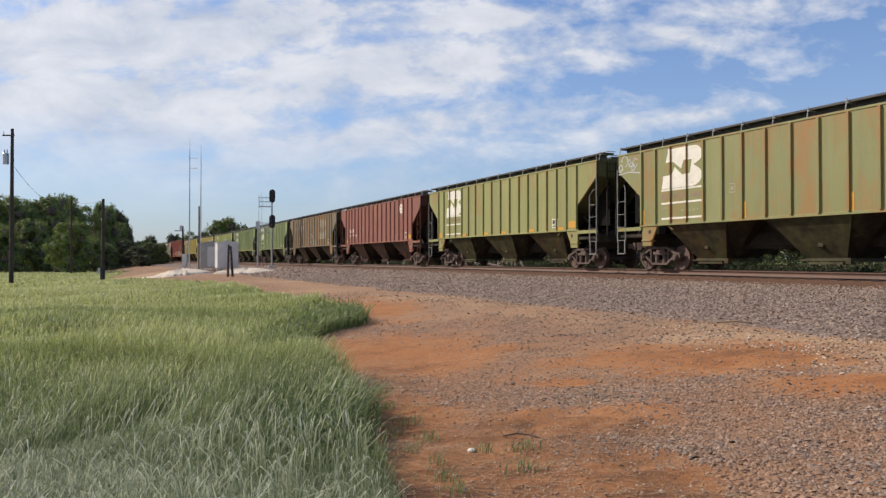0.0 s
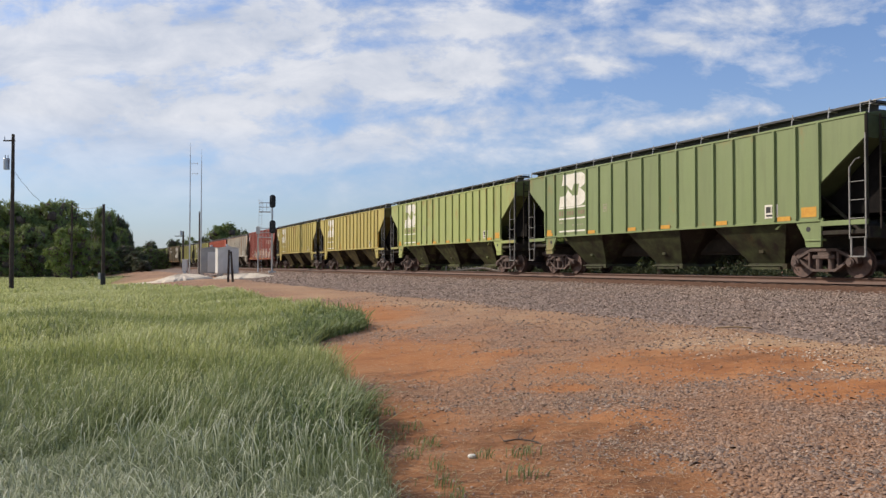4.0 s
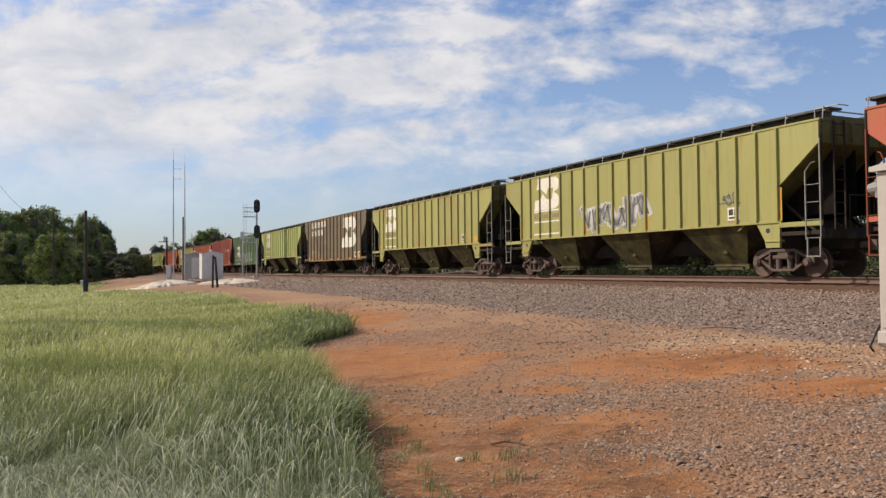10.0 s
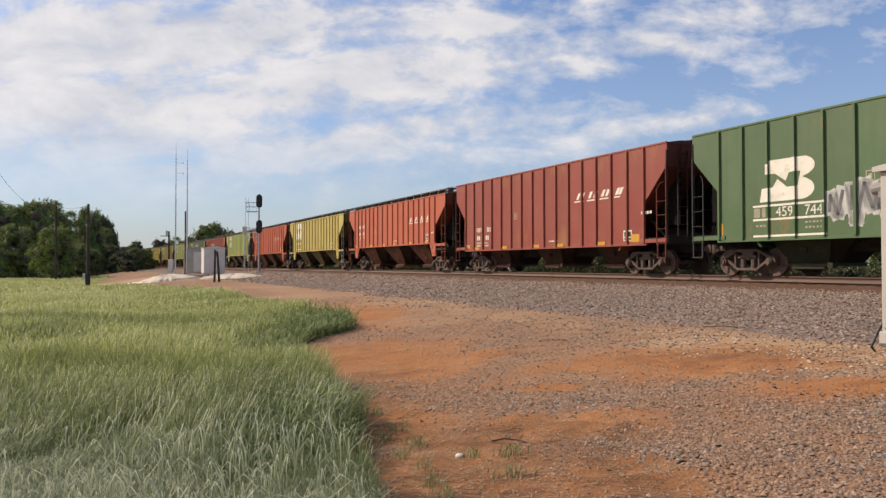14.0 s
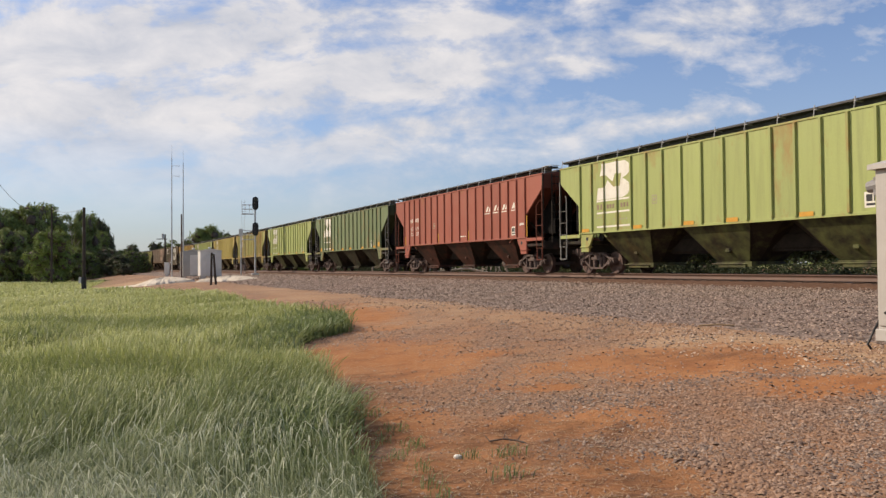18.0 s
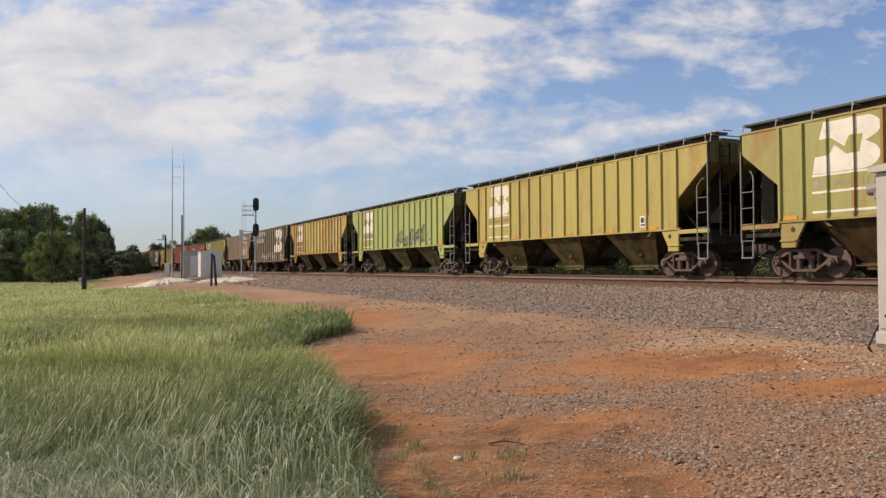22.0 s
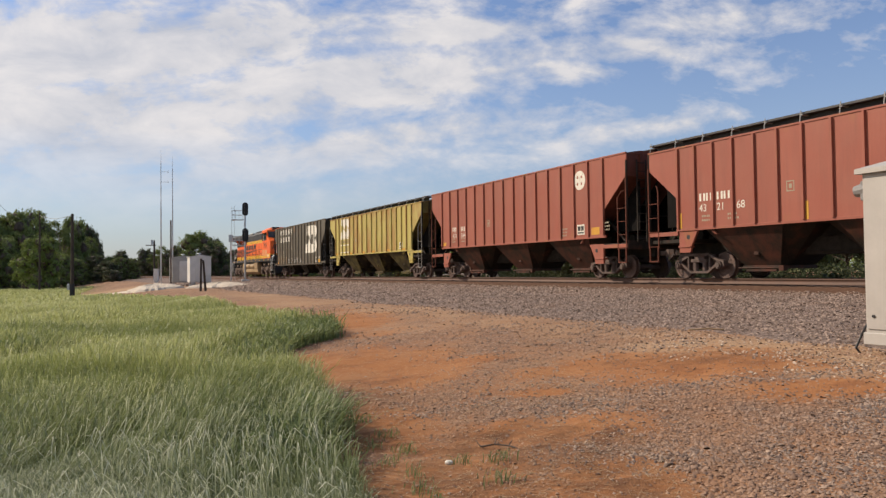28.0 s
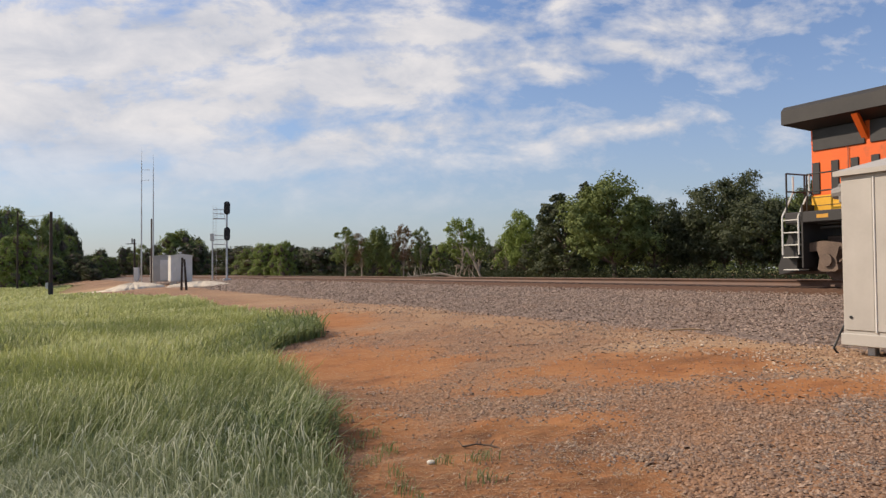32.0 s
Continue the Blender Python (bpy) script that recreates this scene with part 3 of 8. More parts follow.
def panel_meshes(kind):
    """One side of a hopper: the sheets between the ribs, one by one; eave rail, sill and the far side's whole sheet."""
    hl, cut, up, knee, sill, eave, ribs = KIND[kind]
    cuts = [-hl, *ribs, hl]
    out = []
    for x0, x1 in zip(cuts, cuts[1:]):
        bm = bmesh.new()
        low = lambda x: up + (knee - up) * min(1.0, (hl - abs(x)) / cut)
        if x0 < -hl + 0.01 or x1 > hl - 0.01:
            e, i = (x0, x1) if x0 < 0 else (x1, x0)
            c = e + (cut if e < 0 else -cut)
            pts = [(e, eave), (e, up), (c, low(c)), (c, sill), (i, sill), (i, eave)] if abs(c - i) > 0.004 else [(e, eave), (e, up), (i, knee), (i, eave)]
        else:
            pts = [(x0, eave), (x0, sill), (x1, sill), (x1, eave)]
        prism(bm, pts, -HW, -HW + 0.05)
        out.append(meshed("side_panel", bm))
    rail, edge, far = bmesh.new(), bmesh.new(), bmesh.new()
    block(rail, -hl, hl, -HW - 0.022, -HW + 0.05, eave - 0.035, eave + 0.03, 0.008)
    block(edge, -hl + cut - 0.1, hl - cut + 0.1, -HW - 0.016, -HW + 0.06, sill - 0.04, sill + 0.045, 0.006)
    prism(far, [(-hl, eave), (-hl, up), (-hl + cut, knee), (-hl + cut, sill), (hl - cut, sill), (hl - cut, knee), (hl, up), (hl, eave)], HW - 0.05, HW)
    return out, meshed("eave_rail", rail), meshed("side_sill", edge), meshed("far_sheet", far)


def roof_mesh(hl, eave):
    bm = bmesh.new()
    prism(bm, [(-HW, eave), (-HW * 0.6, eave + 0.10), (0, eave + 0.13), (HW * 0.6, eave + 0.10), (HW, eave), (HW, eave - 0.04), (-HW, eave - 0.04)], -hl, hl, "x")
    return meshed("roof", bm)


def slope_mesh(kind):
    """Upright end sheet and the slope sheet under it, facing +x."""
    hl, cut, up, knee, sill, eave, _ = KIND[kind]
    bm = bmesh.new()
    e = hl - 0.02
    prism(bm, [(e, eave - 0.02), (e, up - 0.05), (hl - cut - 1.5, sill - 0.2), (hl - cut - 1.6, sill - 0.2), (e - 0.1, up + 0.1), (e - 0.1, eave - 0.02)], -HW + 0.06, HW - 0.06)
    post = bmesh.new()
    block(post, e + 0.002, e + 0.06, -0.05, 0.05, up, eave - 0.03)
    plate = bmesh.new()
    prism(plate, [(hl - 0.14, 1.75), (hl - 0.14, up - 0.16), (hl - cut - 0.75, 1.75)], -0.02, 0.02)
    return meshed("end_sheet", bm), meshed("end_post", post), meshed("shear_plate", plate)


def rib_mesh(z0, z1):
    bm = bmesh.new()
    prism(bm, [(-0.048, -HW - 0.002), (-0.036, -HW - 0.068), (0.036, -HW - 0.068), (0.048, -HW - 0.002)], z0, z1)
    for v in bm.verts:
        v.co = Vector((v.co.x, v.co.z, v.co.y))
    bmesh.ops.recalc_face_normals(bm, faces=bm.faces)
    return meshed("rib", bm)


def ribs_far_mesh(xs, z0, z1):
    bm = bmesh.new()
    for x in xs:
        block(bm, x - 0.045, x + 0.045, HW, HW + 0.085, z0, z1)
    return meshed("far_ribs", bm)


def bay_mesh(w, top, foot, outward):
    """One discharge pocket: an upside-down pyramid with its gate at the foot."""
    bm = bmesh.new()
    side, wide, q = 0.74 * w, 1.08 * w, 0.6 * outward
    ring = ((-side, -outward), (side, -outward), (wide, -q), (wide, q), (side, outward), (-side, outward), (-wide, q), (-wide, -q))
    mouth = ((-0.64, -0.72), (0.64, -0.72), (0.66, -0.35), (0.66, 0.35), (0.64, 0.72), (-0.64, 0.72), (-0.66, 0.35), (-0.66, -0.35))
    a = [bm.verts.new((x, y, top)) for x, y in ring]
    b = [bm.verts.new((x, y, foot)) for x, y in mouth]
    bm.faces.new(b)
    for i in range(8):
        j = (i + 1) % 8
        bm.faces.new((a[i], a[j], b[j], b[i]))
    block(bm, -0.72, 0.72, -0.78, 0.78, foot - 0.08, foot + 0.02, 0.01)
    block(bm, -0.40, 0.70, -0.98, -0.84, foot - 0.16, foot - 0.09)
    rod(bm, (-0.80, -0.86, foot - 0.05), (0.80, -0.86, foot - 0.05), 0.025)
    block(bm, 0.78, 0.94, -0.97, -0.80, foot - 0.14, foot + 0.02)
    block(bm, -0.08, 0.12, -1.02, -0.92, foot + 0.32, foot + 0.46, 0.02)
    bmesh.ops.recalc_face_normals(bm, faces=bm.faces)
    # faces sloping along the wagon take the darkest paint, standing for their shade
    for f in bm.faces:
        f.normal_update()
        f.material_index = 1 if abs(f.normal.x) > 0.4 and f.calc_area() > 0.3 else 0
    me = meshed("discharge_bay", bm)
    for m in (PAINT_BAY, PAINT_DEEP_SHADE):
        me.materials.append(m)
    return me


def ladder_mesh(h, w=0.42, n=7):
    bm = bmesh.new()
    for x in (-w / 2, w / 2):
        block(bm, x - 0.02, x + 0.02, -0.02, 0.02, 0, h)
    for i in range(n):
        z = 0.12 + i * (h - 0.24) / (n - 1)
        rod(bm, (-w / 2, -0.03, z), (w / 2, -0.03, z), 0.014, n=6)
    return meshed("ladder", bm)


def corner_ladder(way, up):
    """Side ladder at a wagon's corner: a full-height outer stile, a shorter bent inner one and widely spaced rungs."""
    bm = bmesh.new()
    w = way * 0.47
    block(bm, -0.018, 0.018, -0.03, 0.012, 1.04, up + 0.06)
    block(bm, w - 0.016, w + 0.016, -0.03, 0.01, 1.04, up - 0.78)
    rod(bm, (w, -0.01, up - 0.79), (w * 0.72, 0.05, up - 0.58), 0.017, n=6)
    rod(bm, (w * 0.72, 0.05, up - 0.58), (w * 0.5, 0.10, up - 0.55), 0.017, n=6)
    for z in (1.08, 1.58, 2.06, 2.54):
        rod(bm, (0, -0.03, z), (w, -0.03, z), 0.013, n=6)
    return meshed("ladder", bm)


def frame_mesh():
    """Cast truck side frame: arch, spring opening and axle boxes."""
    bm = bmesh.new()
    top = [(-1.08, 0.40), (-1.06, 0.58), (-0.80, 0.63), (-0.42, 0.82), (0.42, 0.82), (0.80, 0.63), (1.06, 0.58), (1.08, 0.40), (0.99, 0.38), (0.84, 0.53), (0.46, 0.71), (0.40, 0.74), (-0.40, 0.74), (-0.46, 0.71), (-0.84, 0.53), (-0.99, 0.38)]
    prism(bm, top, -0.08, 0.08)
    low = [(-0.84, 0.47), (-0.38, 0.17), (0.38, 0.17), (0.84, 0.47), (0.76, 0.51), (0.36, 0.24), (-0.36, 0.24), (-0.76, 0.51)]
    prism(bm, low, -0.075, 0.075)
    for x in (-0.46, 0.46):
        block(bm, x - 0.035, x + 0.035, -0.08, 0.08, 0.22, 0.78, 0.015)
    for x in (-0.2, 0.2):
        rod(bm, (x, 0.02, 0.24), (x, 0.02, 0.52), 0.09, n=10)
    block(bm, -0.36, 0.36, -0.08, 0.13, 0.52, 0.64, 0.02)
    for x in (-0.89, 0.89):
        rod(bm, (x, -0.15, 0.43), (x, 0.10, 0.43), 0.125, n=12)
        rod(bm, (x, -0.19, 0.43), (x, -0.14, 0.43), 0.085, n=10)
    return meshed("side_frame", bm)


def prism_ring(bm, a, b, r0, r1, y0, y1):
    """A raised sector of the wheel's rim."""
    q = [bm.verts.new((r * math.cos(t), y1, r * math.sin(t))) for r, t in ((r0, a), (r1, a), (r1, b), (r0, b))]
    bm.faces.new(q)
    o = [bm.verts.new((r0 * math.cos(t), y0, r0 * math.sin(t))) for t in (a, b)]
    bm.faces.new((q[0], q[3], o[1], o[0]))


def wheelset_mesh():
    bm = bmesh.new()
    rod(bm, (0, -0.9, 0), (0, 0.9, 0), 0.08)
    for k in (-1, 1):
        y = k * 0.755
        rod(bm, (0, y - 0.055, 0), (0, y + 0.06, 0), 0.42, n=20)
        rod(bm, (0, y - k * 0.08, 0), (0, y - k * 0.05, 0), 0.455, n=20)
        for i in range(20):
            a, b = i * math.pi / 10, (i + 1) * math.pi / 10
            prism_ring(bm, a, b, 0.34, 0.42, y + k * 0.06, y + k * 0.075)
        rod(bm, (0, y + k * 0.06, 0), (0, y + k * 0.10, 0), 0.13, n=12)
        for i in range(4):
            a = i * math.pi / 2
            rod(bm, (0.26 * math.cos(a), y + k * 0.055, 0.26 * math.sin(a)), (0.26 * math.cos(a), y + k * 0.068, 0.26 * math.sin(a)), 0.045, n=8)
    return meshed("wheelset", bm)


def bolster_mesh():
    bm = bmesh.new()
    block(bm, -0.22, 0.22, -1.05, 1.05, 0.60, 0.80, 0.03)
    rod(bm, (0, 0, 0.78), (0, 0, 0.98), 0.25, n=14)
    block(bm, -1.15, 1.15, -0.06, 0.06, 0.3, 0.36)
    return meshed("truck", bm)


def end_mesh(hl):
    """Platform, end sill, corner bracket, draft gear and rails at one end, facing +x."""
    bm = bmesh.new()
    z = 1.17
    block(bm, hl - 1.9, hl, -HW + 0.05, HW - 0.05, z, z + 0.12, 0.015)
    block(bm, hl - 0.08, hl + 0.06, -HW, HW, z - 0.12, z + 0.20, 0.02)
    block(bm, hl - 3.4, hl - 0.1, -0.32, 0.32, 0.80, z, 0.02)
    for k in (-1, 1):
        rod(bm, (hl - 0.45, k * (HW - 0.5), z), (hl - 2.3, k * (HW - 0.5), z + 1.55), 0.05)
        rod(bm, (hl - 0.02, k * (HW - 0.02), z), (hl - 0.02, k * (HW - 0.02), 4.28), 0.045, n=6)
    rod(bm, (hl - 1.0, -0.55, z + 0.3), (hl - 1.0, 0.25, z + 0.3), 0.17, n=12)
    for y in (-0.5, 0.5):
        rod(bm, (hl + 0.03, y, z + 0.2), (hl + 0.03, y, z + 1.1), 0.018, n=6)
    rod(bm, (hl + 0.03, -0.5, z + 1.1), (hl + 0.03, 0.5, z + 1.1), 0.018, n=6)
    return meshed("end_platform", bm)


def bracket_parts(hl):
    """Bolster bracket with its oval hole, and the short beam beside the ladder, on the camera's side at +x."""
    z, br, hole, beam = 1.17, bmesh.new(), bmesh.new(), bmesh.new()
    prism(br, [(hl - 2.25, z + 0.42), (hl - 1.95, z - 0.10), (hl - 1.90, z - 0.32), (hl - 1.42, z - 0.32), (hl - 1.40, z + 0.42)], -HW + 0.02, -HW + 0.10)
    block(br, hl - 1.92, hl - 1.38, -HW - 0.01, -HW + 0.2, z - 0.16, z - 0.10, 0.01)
    rod(hole, (hl - 1.82, -HW + 0.025, z + 0.18), (hl - 1.82, -HW + 0.016, z + 0.18), 0.075, n=12)
    block(beam, hl - 1.40, hl + 0.02, -HW - 0.03, -HW + 0.03, z + 0.24, z + 0.38, 0.01)
    return meshed("bolster_bracket", br), meshed("bracket_hole", hole), meshed("end_beam", beam)


def stirrup_mesh():
    bm = bmesh.new()
    for x in (-0.2, 0.2):
        block(bm, x - 0.02, x + 0.02, -0.03, 0.01, -0.52, 0)
    block(bm, -0.22, 0.22, -0.05, 0.02, -0.54, -0.50)
    return meshed("sill_step", bm)


def coupler_mesh():
    bm = bmesh.new()
    block(bm, 0, 0.42, -0.09, 0.09, 0.80, 0.98, 0.02)
    prism(bm, [(0.38, 0.14), (0.50, 0.20), (0.70, 0.13), (0.66, 0.02), (0.56, -0.02), (0.68, -0.08), (0.60, -0.18), (0.38, -0.14)], 0.74, 1.03)
    for v in bm.verts:
        if v.co.x > 0.379 and abs(v.co.z) <= 0.201:
            v.co = Vector((v.co.x, v.co.z, v.co.y))
    rod(bm, (0.2, 0.25, 0.85), (0.55, 0.25, 0.62), 0.03)
    return meshed("coupler", bm)


def board_mesh(hl):
    """Roof walkway on its brackets, hatch rail beside it."""
    bm = bmesh.new()
    for k in (-1, 1):
        block(bm, -hl - 0.12, hl + 0.12, min(k * 0.85, k * 1.38), max(k * 0.85, k * 1.38), 4.56, 4.62)
        block(bm, -hl, hl, min(k * 1.1, k * 1.14), max(k * 1.1, k * 1.14), 4.36, 4.57)
    block(bm, -hl + 0.5, hl - 0.5, -0.5, 0.5, 4.42, 4.58, 0.03)
    return meshed("running_board", bm)


def bracket_mesh():
    bm = bmesh.new()
    for k in (-1, 1):
        rod(bm, (0, k * 1.49, 4.30), (0, k * 1.43, 4.66), 0.016, n=6)
    block(bm, -0.025, 0.025, -1.41, 1.41, 4.53, 4.56)
    return meshed("roof_bracket", bm)


def low_board_mesh(hl):
    bm = bmesh.new()
    block(bm, -hl - 0.1, hl + 0.1, -0.32, 0.32, 4.72, 4.75)
    block(bm, -hl + 1.0, hl - 1.0, -0.45, 0.45, 4.60, 4.72, 0.02)
    return meshed("running_board", bm)


def plain_mesh(name, fn):
    bm = bmesh.new()
    fn(bm)
    return meshed(name, bm)


def brake_mesh(hl):
    """Hand-brake wheel: rim, spokes and hub."""
    bm = bmesh.new()
    n = 16
    for i in range(n):
        a, b = i * 6.2832 / n, (i + 1) * 6.2832 / n
        rod(bm, (hl + 0.08, 0.6 + 0.26 * math.cos(a), 2.6 + 0.26 * math.sin(a)), (hl + 0.08, 0.6 + 0.26 * math.cos(b), 2.6 + 0.26 * math.sin(b)), 0.018, n=5)
    for i in range(4):
        a = i * 1.5708 + 0.4
        rod(bm, (hl + 0.07, 0.6, 2.6), (hl + 0.08, 0.6 + 0.26 * math.cos(a), 2.6 + 0.26 * math.sin(a)), 0.012, n=5)
    block(bm, hl + 0.0, hl + 0.07, 0.5, 0.7, 2.48, 2.75, 0.01)
    return meshed("brake_wheel", bm)


def end_frame_mesh(hl, eave):
    """The pale bent hand rail beside the running board's end."""
    bm = bmesh.new()
    z, y = eave + 0.32, -1.40
    rod(bm, (hl - 0.3, y, z), (hl + 0.42, y, z), 0.016, n=6)
    rod(bm, (hl + 0.42, y, z), (hl + 0.42, y * 0.72, z), 0.016, n=6)
    rod(bm, (hl - 0.3, y, eave), (hl - 0.3, y, z), 0.016, n=6)
    return meshed("end_hand_rail", bm)


def kind_meshes(kind):
    hl, cut, up, knee, sill, eave, ribs = KIND[kind]
    panels, rail, edge, far = panel_meshes(kind)
    low = 0.38
    return dict(panels=panels, rail=rail, edge=edge, far=far, rib=rib_mesh(sill + 0.05, eave - 0.035), far_ribs=ribs_far_mesh(ribs, sill + 0.05, eave - 0.035), end=end_mesh(hl),
                bay=bay_mesh(1.95 if kind != "deep" else 1.35, sill + 0.02, low, HW - 0.03 if kind != "deep" else 1.1), roof=roof_mesh(hl, eave), slope=slope_mesh(kind), corner=bracket_parts(hl), ladder={k: corner_ladder(k, up) for k in (-1, 1)},
                board=board_mesh(hl) if kind == "shallow" else low_board_mesh(hl), brake=brake_mesh(hl), end_rail=end_frame_mesh(hl, eave),
                sill=plain_mesh("centre_sill", lambda b: (block(b, -hl, hl, -0.34, 0.34, 0.78, 1.22 if kind != "deep" else 1.06, 0.02), block(b, -hl + cut, hl - cut, -0.28, 0.28, 0.70, sill - 0.03, 0.02))),
                floor=plain_mesh("floor_sheet", lambda b: block(b, -hl + cut + 0.45, hl - cut - 0.45, -HW + 0.06, HW - 0.06, sill - 0.02, sill + 0.01)))


MESH = {k: kind_meshes(k) for k in KIND}
MESH.update(frame=frame_mesh(), wheelset=wheelset_mesh(), bolster=bolster_mesh(), coupler=coupler_mesh(), bracket=bracket_mesh(),
            tall_ladder=ladder_mesh(3.0, 0.42, 10), stirrup=stirrup_mesh())


def truck(parent, x):
    t = hang("truck", MESH["bolster"], STEEL_BROWN, parent)
    t.location = (x, 0, 0)
    for k in (-1, 1):
        f = hang("side_frame", MESH["frame"], STEEL_BROWN, t)
        f.location = (0, k * 1.0, 0)
        if k > 0:
            f.rotation_euler = (0, 0, math.pi)
    for k in (-1, 1):
        w = hang("wheelset", MESH["wheelset"], WHEEL, t)
        w.location = (k * 0.89, 0, 0.42)
        WHEELSETS.append((w, 0.42))
    return t


WHEELSETS = []
RAIL_GREY = surface("pale_galvanised_rail", (0.30, 0.30, 0.29), (0.42, 0.42, 0.40), 3.0, 0.55, 0.2, third=(0.2, 0.15, 0.11))
LADDER_GREY = surface("weathered_grey_steel", (0.13, 0.13, 0.12), (0.24, 0.235, 0.22), 3.0, 0.6, 0.1, third=(0.12, 0.07, 0.045))
BOARD = surface("dark_grating_steel", (0.03, 0.03, 0.031), (0.065, 0.062, 0.06), 3.0, 0.6, 0.2)
TRAIN = []          # (thing, s of its middle at the start)


def hopper(kind, colour, rust, label, rib_colour=None):
    """A covered hopper wagon, standing on its wheels at the origin, running towards +x."""
    ob = new("hopper_wagon")
    M = MESH[kind]
    hl, cut, up, knee, sill, eave, ribs = KIND[kind]
    c = (*colour, rust)
    steps = PAINT if colour[2] > 0.3 else PAINT_DIRTY_SHADED if colour[0] > 1.5 * colour[1] else BLACK if kind == "deep" else LADDER_GREY

    def put(name, me, material, loc=(0, 0, 0), rz=0, under=None, tint=False, lab=""):
        o = hang(name, me, material, under or ob, lab)
        o.location, o.rotation_euler = loc, (0, 0, rz)
        if tint:
            o.color = c
        return o
    for me in M["panels"]:
        put("side_panel", me, PAINT, tint=True)
    put("far_sheet", M["far"], PAINT, tint=True)
    for rz in (0, math.pi):
        put("eave_rail", M["rail"], PAINT, (0, 0, 0), rz, tint=True)
        put("side_sill", M["edge"], PAINT, (0, 0, 0), rz, tint=True)
    for x in ribs:
        o = put("rib", M["rib"], PAINT, (x, 0, 0), tint=True)
        if rib_colour:
            o.color = (*rib_colour, 0.1)
    put("far_ribs", M["far_ribs"], PAINT, tint=True)
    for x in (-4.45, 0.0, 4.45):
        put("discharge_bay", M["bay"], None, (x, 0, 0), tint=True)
    # black sill and floor stand for the shade between the bays
    put("centre_sill", M["sill"], GRIME_SHADE)
    put("floor_sheet", M["floor"], GRIME_SHADE)
    for i in range(15 if kind == "shallow" else 0):
        put("roof_bracket", MESH["bracket"], RAIL_GREY, (-hl + i * hl / 7, 0, 0))
    put("roof", M["roof"], PAINT_DIRTY_SHADED, tint=True)
    put("running_board", M["board"], BOARD)
    for k, rz in ((1, 0), (-1, math.pi)):
        # end sheets and posts carry their shade in the paint
        put("end_sheet", M["slope"][0], PAINT_DIRTY_SHADED, (0, 0, 0), rz, tint=True)
        for y in (-0.9, -0.3, 0.3, 0.9):
            put("end_post", M["slope"][1], PAINT_DIRTY_SHADED, (0, y, 0), rz, tint=True)
        for y in (-0.85, 0.0, 0.85):
            put("shear_plate", M["slope"][2], DULL_BLACK, (0, y, 0), rz)
        # platform painted near black for the shade below the end
        put("end_platform", M["end"], PAINT_DEEP_SHADE, (0, 0, 0), rz, tint=True)
        if kind == "shallow":
            put("end_hand_rail", M["end_rail"], RAIL_GREY, (0, 0, 0), rz)
        br, hole, beam = M["corner"]
        for flip in (False, True):
            m = Matrix.Rotation(rz, 4, "Z") @ (Matrix.Diagonal((-1, 1, 1, 1)) @ Matrix.Rotation(math.pi, 4, "Z") if flip else Matrix.Identity(4))
            for name, me, mat in (("bolster_bracket", br, PAINT), ("bracket_hole", hole, BLACK), ("end_beam", beam, PAINT)):
                if kind == "deep" and name != "end_beam":
                    continue
                o = put(name, me, mat, tint=True)
                o.matrix_basis = Matrix.Translation((0, 0, 0 if kind == "shallow" else -0.30)) @ m
        put("coupler", MESH["coupler"], STEEL_BROWN, (k * hl, 0, 0), rz)
        for y, r in ((-1, 0), (1, math.pi)):
            for o in (put("ladder", M["ladder"][k * y], steps, (k * (hl - 0.02), y * (HW + 0.012), 0), r, tint=True),
                      put("sill_step", MESH["stirrup"], steps, (k * (hl - 0.25), y * (HW + 0.01), 1.10), r, tint=True)):
                o.material_slots[0].link = "OBJECT"
                o.material_slots[0].material = steps
        put("end_ladder", MESH["tall_ladder"], GRIME_SHADE, (k * (hl + 0.08), k * -0.95, 1.3), rz + math.pi / 2)
        truck(ob, k * (hl - 1.75))
    put("brake_wheel", M["brake"], GRIME_SHADE)
    tagged(ob, label, "freight wagon", "covered hopper wagons of the train")
    return ob


def decal(ob, name, polys, material, out=0.004, lab=""):
    """Painted shapes on the camera's side: outlines in x, z, laid on the side sheet; large ones are parts of their own."""
    if len(polys) > 1 and name in ("reflector", "company_lettering", "white_stripes", "reporting_mark", "underline"):
        return [decal(ob, name, [p], material, out, lab) for p in polys][-1]
    bm = bmesh.new()
    for pts in polys:
        f = bm.faces.new([bm.verts.new((x, -HW - out, z)) for x, z in pts])
        f.normal_update()
        if f.normal.y > 0:
            f.normal_flip()
    bmesh.ops.triangulate(bm, faces=bm.faces)
    o = part(name, bm, material, ob, lab)
    return tagged(o, kind="stuff") if len(polys) > 1 else o


def quad(x, z, w, h, lean=0.0):
    return [(x, z), (x + w, z), (x + w + lean, z + h), (x + lean, z + h)]


# outline of the painted emblem: two lobes on a slanted back, and the slanted band cut through it
MARK = [(0, 0), (0.04, 0.33), (0.11, 0.68), (0.18, 1), (0.53, 1), (0.86, 0.995)]
MARK += [(0.80 + 0.22 * math.cos(radians(a)), 0.775 + 0.22 * math.sin(radians(a))) for a in range(60, -61, -20)]
MARK += [(0.80, 0.525)]
MARK += [(0.76 + 0.25 * math.cos(radians(a)), 0.25 + 0.25 * math.sin(radians(a))) for a in range(60, -91, -25)]
NOTCH = [(0.095, 0.668), (0.30, 0.667), (0.50, 0.467), (0.564, 0.658), (0.768, 0.662), (0.713, 0.324), (0.524, 0.32), (0.345, 0.533), (0.256, 0.342), (0.03, 0.333)]


